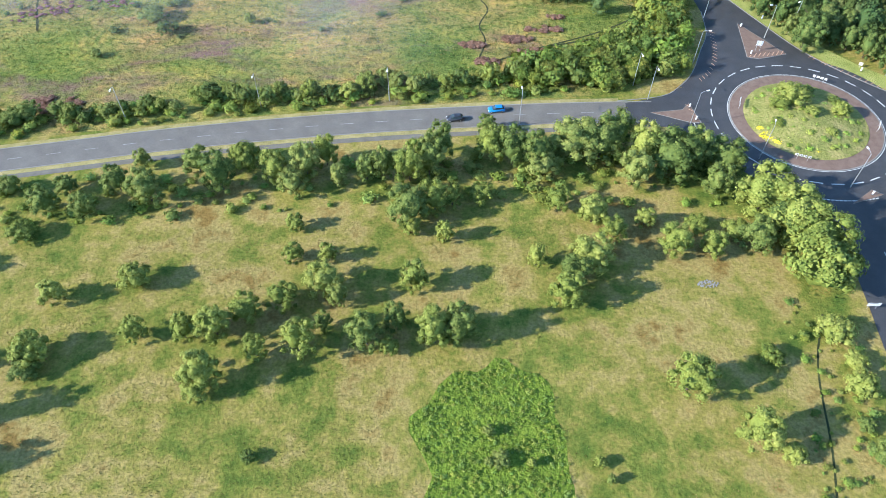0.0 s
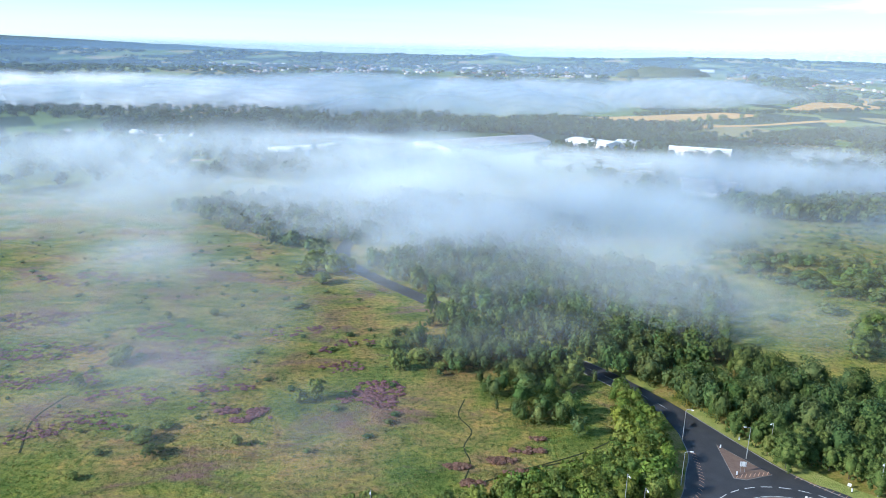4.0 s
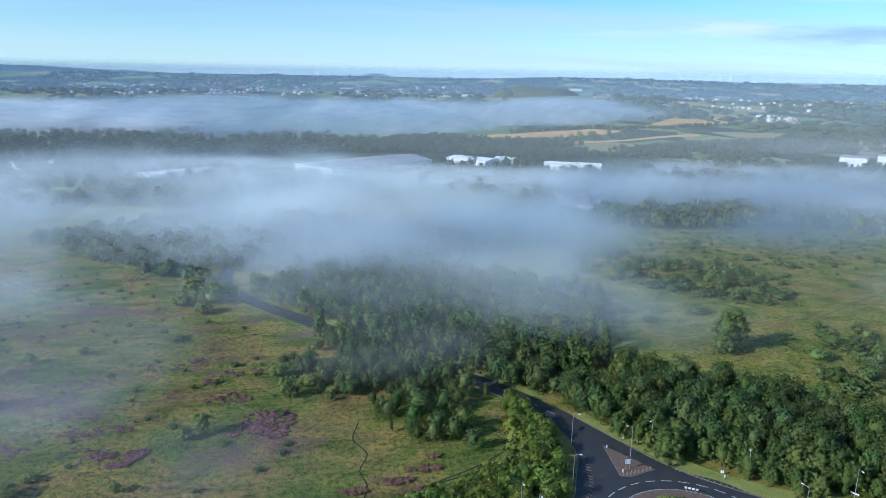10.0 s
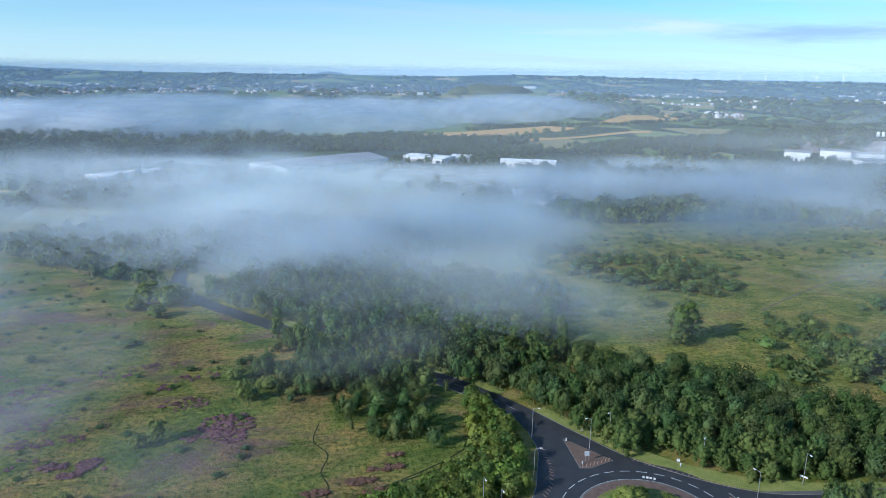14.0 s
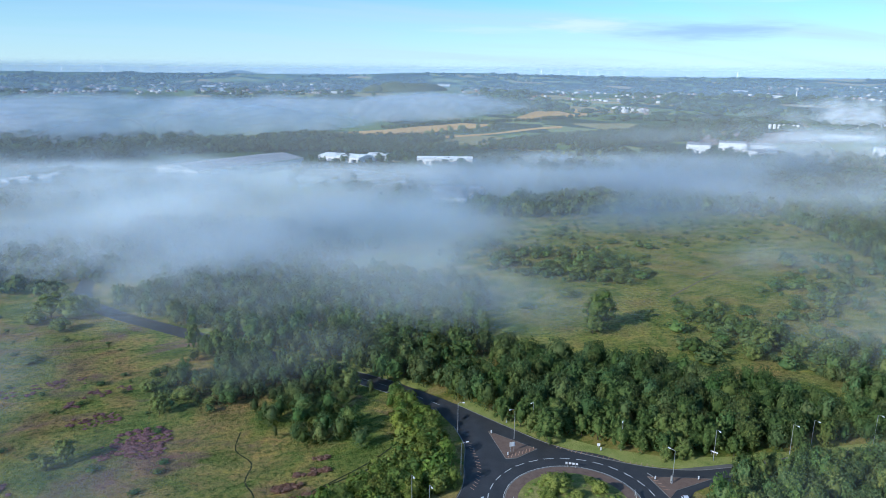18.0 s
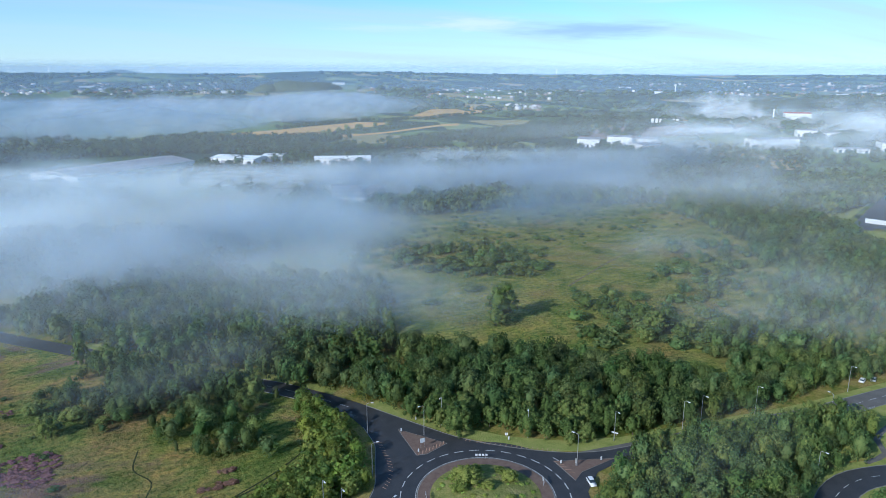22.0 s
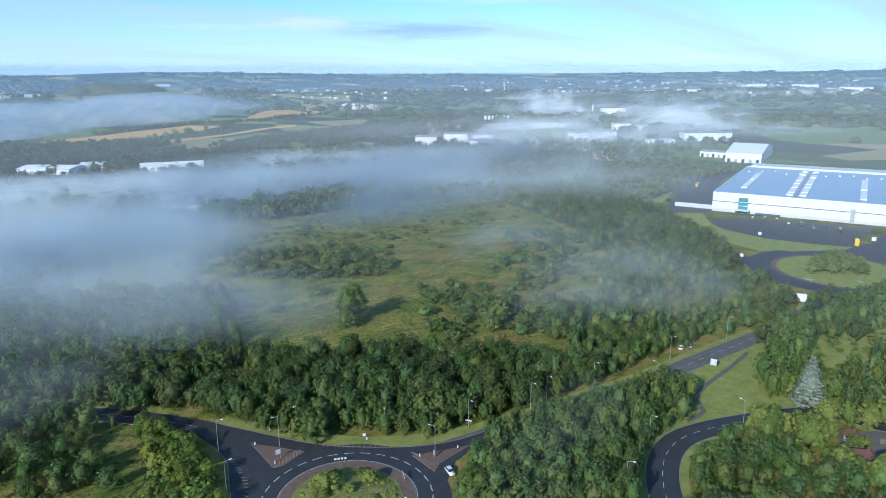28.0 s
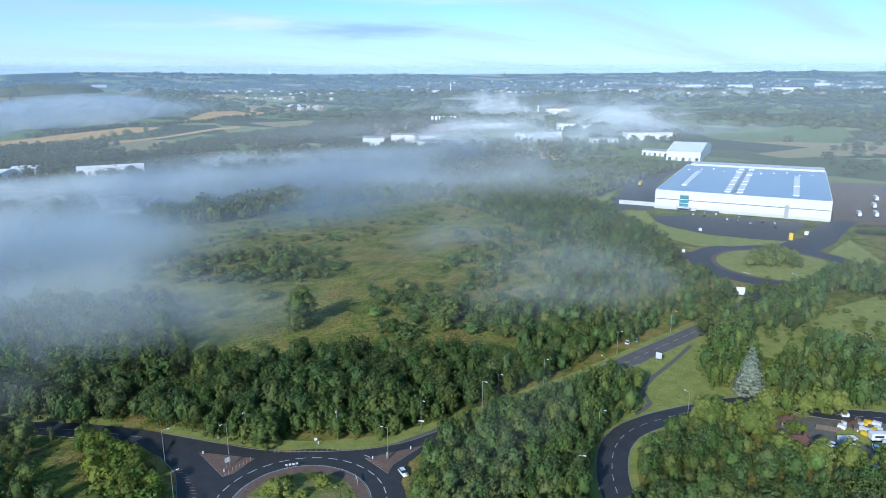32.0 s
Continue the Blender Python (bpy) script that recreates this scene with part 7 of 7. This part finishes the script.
def caravan(x, y, turn, w, label):
    ob = thing("caravan", pose(x, y, 0.06, 0, 0, turn), label, "caravan", "caravans")
    part("body", a_box(-w / 2, -1.25, 0.45, w / 2, 1.25, 2.7, bevel=0.2), WHITE, ob)
    part("window", a_box(-w * 0.3, -1.28, 1.4, w * 0.3, -1.24, 2.1), GLASS, ob)
    part("chassis", a_box(-w / 2 + 0.3, -1.0, 0.0, w / 2 - 0.3, 1.0, 0.46), DARK, ob)
    return ob


caravan(221.5, 40.5, -45, 5.2, "white touring caravan in the shaded yard")
caravan(228, 30, -40, 4.8, "white touring caravan in the yard")
caravan(231, 34.5, -50, 4.5, "small white trailer in the yard")
fence = thing("fence", pose(227.2, 47.2, 0, 0, 0, -66), "pale timber panel fence beside the yard", "fence")
for k in range(6):
    part("board", a_box(-3.6 + 1.2 * k, -0.03, 0.05, -2.44 + 1.2 * k, 0.03, 1.7), TIMBER, fence)
for k in range(26):
    x, y = 237 + random.uniform(-5, 5), 39 + random.uniform(-7, 7)
    m = (WHITE, BRICK_RED, YELLOW, TIMBER, OFFWHITE)[k % 5]
    s = random.uniform(0.5, 1.3)
    ob = tagged(new("crate", from_bm("crate", a_box(-s, -s * 0.6, 0, s, s * 0.6, s * 0.9, bevel=0.05), m)), ("white", "red", "yellow", "brown", "grey")[k % 5] + " crate among clutter in the yard", "crate", "yard clutter")
    ob.matrix_world = pose(x, y, 0.05, 0, 0, random.uniform(0, 180))

# ---- warehouse ----
wh = thing("warehouse", pose(555.5, 200.5, 0, 0, 0, math.degrees(math.atan2(-0.959, 0.284))), "very large white warehouse with a pale blue roof", "warehouse")
L2, D, HH = 65.0, 180.0, 15.5
part("wall", a_box(-L2, 0, 0, L2, D, HH - 0.6), WHITE, wh)
for k in range(26):
    part("cladding_panel", a_box(-L2 + 5 * k + 0.04, -0.12, 8.6, -L2 + 5 * k + 4.96, -0.004, HH), WHITE, wh)
    part("cladding_panel", a_box(-L2 + 5 * k + 0.04, -0.12, 2.6, -L2 + 5 * k + 4.96, -0.004, 8.1), WHITE, wh)
part("plinth", a_box(-L2, -0.1, 0, L2, -0.004, 2.4), OFFWHITE, wh, "grey lower band")
part("window_band", a_box(-L2 + 0.4, -0.09, 8.12, L2 - 0.4, -0.006, 8.58), GLASS, wh)
part("roof", a_box(-L2 + 0.6, 0.6, HH - 0.58, L2 - 0.6, D - 0.6, HH - 0.2), ROOF_BLUE, wh)
for x0, x1, y0, y1 in ((-L2, L2, 0, 0.6), (-L2, L2, D - 0.6, D), (-L2, -L2 + 0.6, 0.6, D - 0.6), (L2 - 0.6, L2, 0.6, D - 0.6)):
    part("parapet", a_box(x0, y0, HH - 0.59, x1, y1, HH + 0.3), WHITE, wh)
part("rear_block", a_box(-L2 + 4, D + 0.01, 0, L2 - 1, D + 22, HH + 1.6), OFFWHITE, wh, "grey rear block")
part("roof_ridge", a_box(-6.4, 2, HH - 0.19, -4.6, D - 10, HH + 0.12), ROOF_GREY, wh)
for cx, half, runs in ((-46.8, 2.3, ((33, 80), (82, 130))), (-10.2, 2.4, ((12, 21), (24, 48), (52, 73), (76, 93), (97, 130), (137, 152), (161, 171))), (-0.8, 2.4, ((12, 24), (28, 54), (57, 73), (76, 111), (121, 138), (161, 171))), (40.0, 2.3, ((16, 61), (66, 128)))):
    for y0, y1 in runs:
        part("rooflight", a_box(cx - half, y0, HH - 0.19, cx + half, y1, HH + 0.9, bevel=0.3), SKYLIGHT, wh)
for k in range(11):
    part("roof_vent", a_box(-58 + 11 * k, 138 + 8 * (k % 3), HH - 0.19, -56.6 + 11 * k, 139.4 + 8 * (k % 3), HH + 0.9), WHITE, wh)
ent = part("entrance", a_box(-45, -2.0, 0, -38, -0.13, 12.5), TEAL, wh, "teal glazed entrance tower")
for k in range(4):
    part("mullion", a_box(-45.1, -2.08, 3 * k, -37.9, -2.0, 3 * k + 0.3), WHITE, ent)
part("entrance", a_box(33, -1.5, 0, 36, -0.13, 10.5), STEEL, wh, "grey stair tower")
part("canopy", a_box(-47, -9, 3.2, -36, -2.1, 3.6), WHITE, wh)
part("canopy", a_box(-32, -7, 2.6, -14, -3, 2.9), WHITE, wh)
part("dock_wall", a_box(-96, 6, 0, -65.1, 7, 3.5), OFFWHITE, wh)
for x, y, c in ((640, 330, YELLOW), (655, 345, TEAL), (690, 352, TEAL), (715, 360, TEAL), (620, 118, WHITE), (660, 128, WHITE), (700, 135, WHITE), (630, 108, WHITE), (612, 128, WHITE), (690, 170, WHITE)):
    ob = thing("lorry", pose(x, y, 0.1, 0, 0, 20), "parked lorry trailer in the yard", "lorry", "lorries")
    part("box", a_box(-6, -1.25, 1.1, 5, 1.25, 4.0, bevel=0.05), c, ob)
    part("cab", a_box(5.2, -1.2, 0.6, 7.2, 1.2, 3.4, bevel=0.15), WHITE, ob)
    for wx in (-4.5, -3.3, 6.2):
        part("wheel", rod(bmesh.new(), (wx, -1.2, 0.5), (wx, 1.2, 0.5), 0.5, 0.5, 12), DARK, ob)

# ---- sheds of the estate ----


def shed(ax, ay, bx, by, depth, h, label, wall=WHITE, roof=ROOF_GREY, bays=5):
    """A long shed whose front runs from a to b, with a low pitched roof, doors and cladding bays."""
    w = math.hypot(bx - ax, by - ay)
    ob = thing("industrial_shed", pose(ax, ay, land(ax, ay), 0, 0, math.degrees(math.atan2(by - ay, bx - ax))), label, "industrial shed", "estate sheds")
    part("wall", a_box(0, 0, -0.1, w, depth, h), wall, ob)
    bm = bmesh.new()
    e = 0.5
    q = [bm.verts.new(v) for v in ((-e, -e, h), (w + e, -e, h), (w + e, depth / 2, h + depth * 0.06), (-e, depth / 2, h + depth * 0.06), (w + e, depth + e, h), (-e, depth + e, h))]
    for f in ((q[0], q[1], q[2], q[3]), (q[3], q[2], q[4], q[5]), (q[1], q[4], q[2]), (q[0], q[3], q[5]), (q[0], q[5], q[4], q[1])):
        bm.faces.new(f)
    part("roof", bm, roof, ob)
    for k in range(bays):
        c = w * (k + 0.5) / bays
        part("door", a_box(c - w / bays * 0.22, -0.08, 0, c + w / bays * 0.22, -0.004, min(4.5, h * 0.6)), ROOF_GREY if k % 2 else GLASS, ob)
    return ob


shed(193, 527, 216, 520, 68, 11.5, "white shed half hidden in mist", bays=2)
shed(216.2, 520.5, 258, 571, 14, 10.5, "white shed wing half hidden in mist", bays=4)
shed(-170, 748, -108, 792, 30, 7, "long low pale shed in the mist", OFFWHITE, SKYLIGHT)
shed(15, 748, 138, 834, 70, 12, "very long white shed in the mist", WHITE, ROOF_GREY, 10)
shed(168, 902, 211, 857, 40, 6.5, "white shed in the mist", WHITE, SKYLIGHT)
shed(277, 822, 341, 795, 26, 8, "long white shed in the mist", WHITE, SKYLIGHT, 8)
shed(228, 880, 250, 868, 26, 8, "small white shed in the mist", WHITE, SKYLIGHT, 3)
shed(701, 833, 724, 810, 30, 13, "white metal-clad estate shed")
shed(769, 842, 797, 815, 30, 13, "white metal-clad estate shed")
shed(800, 830, 840, 800, 30, 10, "grey metal-clad estate shed", OFFWHITE)
shed(746, 741, 789, 746, 26, 10, "pale metal-clad estate shed", OFFWHITE)
shed(948, 705, 1021, 680, 30, 12, "long white estate shed", bays=8)
shed(1178, 793, 1201, 769, 26, 12, "tall white metal-clad shed")
shed(1189, 743, 1226, 706, 28, 10, "white metal-clad estate shed")
shed(1063, 578, 1118, 524, 30, 13, "white metal-clad estate shed", bays=6)
shed(990, 600, 1020, 570, 22, 6, "low pale estate shed", OFFWHITE)
shed(883, 456, 887, 420, 24, 7, "white metal-clad estate shed")
shed(851, 405, 863, 365, 120, 12, "big white shed behind the warehouse", WHITE, SKYLIGHT, 5)
shed(1512, 1054, 1550, 1012, 40, 21, "white factory with a bright red roof edge", WHITE, RED, 3)
shed(1460, 1100, 1480, 1080, 30, 9, "pale flat works building", OFFWHITE)
shed(1120, 960, 1180, 900, 30, 7, "low grey works building", OFFWHITE)
for k in range(7):
    x, y = 1222 + 6.5 * k, 1188 - 6.5 * k
    ob = thing("storage_tank", pose(x, y, 0), "upright white storage tank", "tank", "storage tanks")
    part("shell", rod(bmesh.new(), (0, 0, 0), (0, 0, 9), 3.2, 3.2, 20), WHITE, ob)
    part("cap", rod(bmesh.new(), (0, 0, 9), (0, 0, 10.2), 3.2, 0.4, 20), WHITE, ob)
ob = thing("chimney", pose(1500, 1075, 0), "pale round factory chimney stack", "chimney")
part("stack", rod(bmesh.new(), (0, 0, 0), (0, 0, 30), 2.2, 1.6, 16), OFFWHITE, ob)
for k in range(16):
    x, y = 606 + 3.4 * (k % 8) + random.uniform(-1, 1), 656 - 3.2 * (k % 8) + 9 * (k // 8)
    ob = thing("lorry", pose(x, y, 0.05, 0, 0, 40), "white lorry parked on the estate", "lorry", "lorries")
    part("box", a_box(-4, -1.25, 0.9, 4, 1.25, 3.7, bevel=0.05), WHITE, ob)
    part("cab", a_box(4.1, -1.2, 0.5, 6, 1.2, 3.0, bevel=0.15), OFFWHITE, ob)


def polar(az, r):
    return r * math.sin(radians(az)), r * math.cos(radians(az))


# far white sheds on the rising country
for az, r, w, h in ((66.2, 3300, 80, 12), (69.4, 3300, 100, 13), (72.6, 3100, 110, 14), (61.5, 3000, 90, 9), (58.8, 3000, 60, 8), (74.8, 3500, 60, 11), (43.5, 3300, 60, 9), (46.0, 3000, 40, 8), (20.8, 3400, 60, 10), (2.5, 3300, 60, 9), (-21.5, 2050, 40, 8), (12.2, 3000, 50, 8)):
    x, y = polar(az, r)
    ca, sa = math.cos(radians(-az)), math.sin(radians(-az))
    shed(x - ca * w / 2, y - sa * w / 2, x + ca * w / 2, y + sa * w / 2, 50, h, "far white shed on rising ground", WHITE, OFFWHITE, 6)


# far towns: small houses, too many to count
def town(name, az0, az1, r0, r1, n, label):
    V, F, base = [], [], 0
    cube = np.array([(-.5, -.5, 0), (.5, -.5, 0), (.5, .5, 0), (-.5, .5, 0), (-.5, -.5, .6), (.5, -.5, .6), (.5, .5, .6), (-.5, .5, .6), (-.5, 0, 1), (.5, 0, 1)])
    faces = np.array([(0, 1, 5), (0, 5, 4), (1, 2, 6), (1, 6, 5), (2, 3, 7), (2, 7, 6), (3, 0, 4), (3, 4, 7), (4, 5, 9), (4, 9, 8), (6, 7, 8), (6, 8, 9), (5, 6, 9), (7, 4, 8)])
    for k in range(n):
        az, r = rng.uniform(az0, az1), rng.uniform(r0, r1)
        if noise.noise(Vector((az * 0.55, r * 0.004, 5))) < -0.05:
            continue
        x, y = polar(az, r)
        a = rng.uniform(0, 6.283)
        rot = np.array([[math.cos(a), -math.sin(a), 0], [math.sin(a), math.cos(a), 0], [0, 0, 1]])
        V.append((cube * np.array([rng.uniform(8, 18), 8, rng.uniform(6, 8.5)])) @ rot.T + np.array([x, y, land(x, y) - 0.3]))
        F.append(faces + base)
        base += 10
    me = fast_mesh(name, np.concatenate(V), np.concatenate(F))
    me.materials.append(HOUSES)
    tagged(new(name, me), label, "town", kind="stuff")


HOUSES = material("house_walls", [(0.2, (0.20, 0.12, 0.09)), (0.4, (0.34, 0.30, 0.27)), (0.6, (0.46, 0.44, 0.41)), (0.8, (0.62, 0.61, 0.59))], scale=0.01, fine=0.02, rough=0.85, island=0.9)
town("far_town", -18, -4, 2900, 3500, 260, "distant pale houses of a town")
town("far_town", -3, 12, 2950, 3700, 320, "distant pale houses of a town")
town("far_town", 22, 42, 2600, 3300, 200, "distant pale houses of a village")
town("far_town", 44, 62, 3000, 3900, 260, "distant pale houses of a town")
town("far_town", 63, 80, 2900, 3900, 420, "distant pale and red houses of a town")
town("far_houses", -30, -6, 900, 1060, 26, "pale houses at the wood's edge in mist")
town("far_houses", 33, 37, 2050, 2300, 60, "pale houses of a village")


def bing(x, y, rx, ry, h, label):
    """A grassed-over spoil heap."""
    v, f = ICO2
    keep = v * np.array([rx, ry, h]) * (1 + rng.normal(0, 0.09, (len(v), 1)))
    me = fast_mesh("spoil_heap", keep, f, smooth=True)
    me.materials.append(HEAP)
    ob = tagged(new("spoil_heap", me), label, "hill", "spoil heaps")
    ob.location = (x, y, land(x, y) - 2)


for az, r, rx, ry, h in ((15.2, 3100, 60, 60, 34), (16.9, 3100, 90, 60, 42), (18.6, 3120, 150, 80, 36)):
    bing(*polar(az, r), rx, ry, h, "dark grassed spoil heap on the plain")
bing(*polar(55, 2500), 240, 90, 28, "low grassed spoil heap on the plain")


def crest(az):
    """How far off the skyline lies."""
    return max(range(2400, 4800, 60), key=lambda r: (land(*polar(az, r)) - EYE) / r)


def turbine(az, r, h):
    x, y = polar(az, r)
    ob = thing("wind_turbine", pose(x, y, land(x, y) - 0.5, 0, 0, -az), "white three-bladed wind turbine on the skyline", "wind turbine", "wind turbines")
    part("tower", rod(bmesh.new(), (0, 0, 0), (0, 0, h), h * 0.022, h * 0.014, 8), WHITE, ob)
    part("nacelle", a_box(-h * 0.015, -h * 0.03, h - h * 0.015, h * 0.015, h * 0.05, h + h * 0.018), WHITE, ob)
    a0 = random.uniform(0, 120)
    for k in range(3):
        a = radians(a0 + 120 * k)
        part("blade", rod(bmesh.new(), (0, -h * 0.04, h), (h * 0.55 * math.sin(a), -h * 0.04, h + h * 0.55 * math.cos(a)), h * 0.016, h * 0.004, 5), WHITE, ob)


for az in (28.6, 29.4, 30.0, 30.7, 31.5, 32.2, 33.0, 33.8, 35.0, 36.4, 38.2, 41.5, 43.2, -4.8, -2.2, 0.2, -7.4, 67.5, 68.1, 71.8, 73.6, 75.6, 78.0):
    far = crest(az)
    turbine(az, far, far * random.uniform(0.0062, 0.0085))
ob = thing("mast", pose(*polar(47.3, 3000), land(*polar(47.3, 3000)) - 0.5), "tall white mast with a crossed head", "mast")
part("tower", rod(bmesh.new(), (0, 0, 0), (0, 0, 36), 2.2, 1.5, 10), WHITE, ob)
part("head", a_box(-6, -1, 34, 6, 1, 36.5), WHITE, ob)
# steam from the factory
for k, (dx, dy, z, r) in enumerate(((0, 0, 30, 14), (-18, 22, 46, 20), (-42, 50, 56, 28), (-60, 78, 66, 32), (-84, 108, 58, 28))):
    mist_bank(1505 + dx, 1080 + dy, r, r, z + r * 0.6, r * 0.35, STEAM, "white steam from the factory chimney")
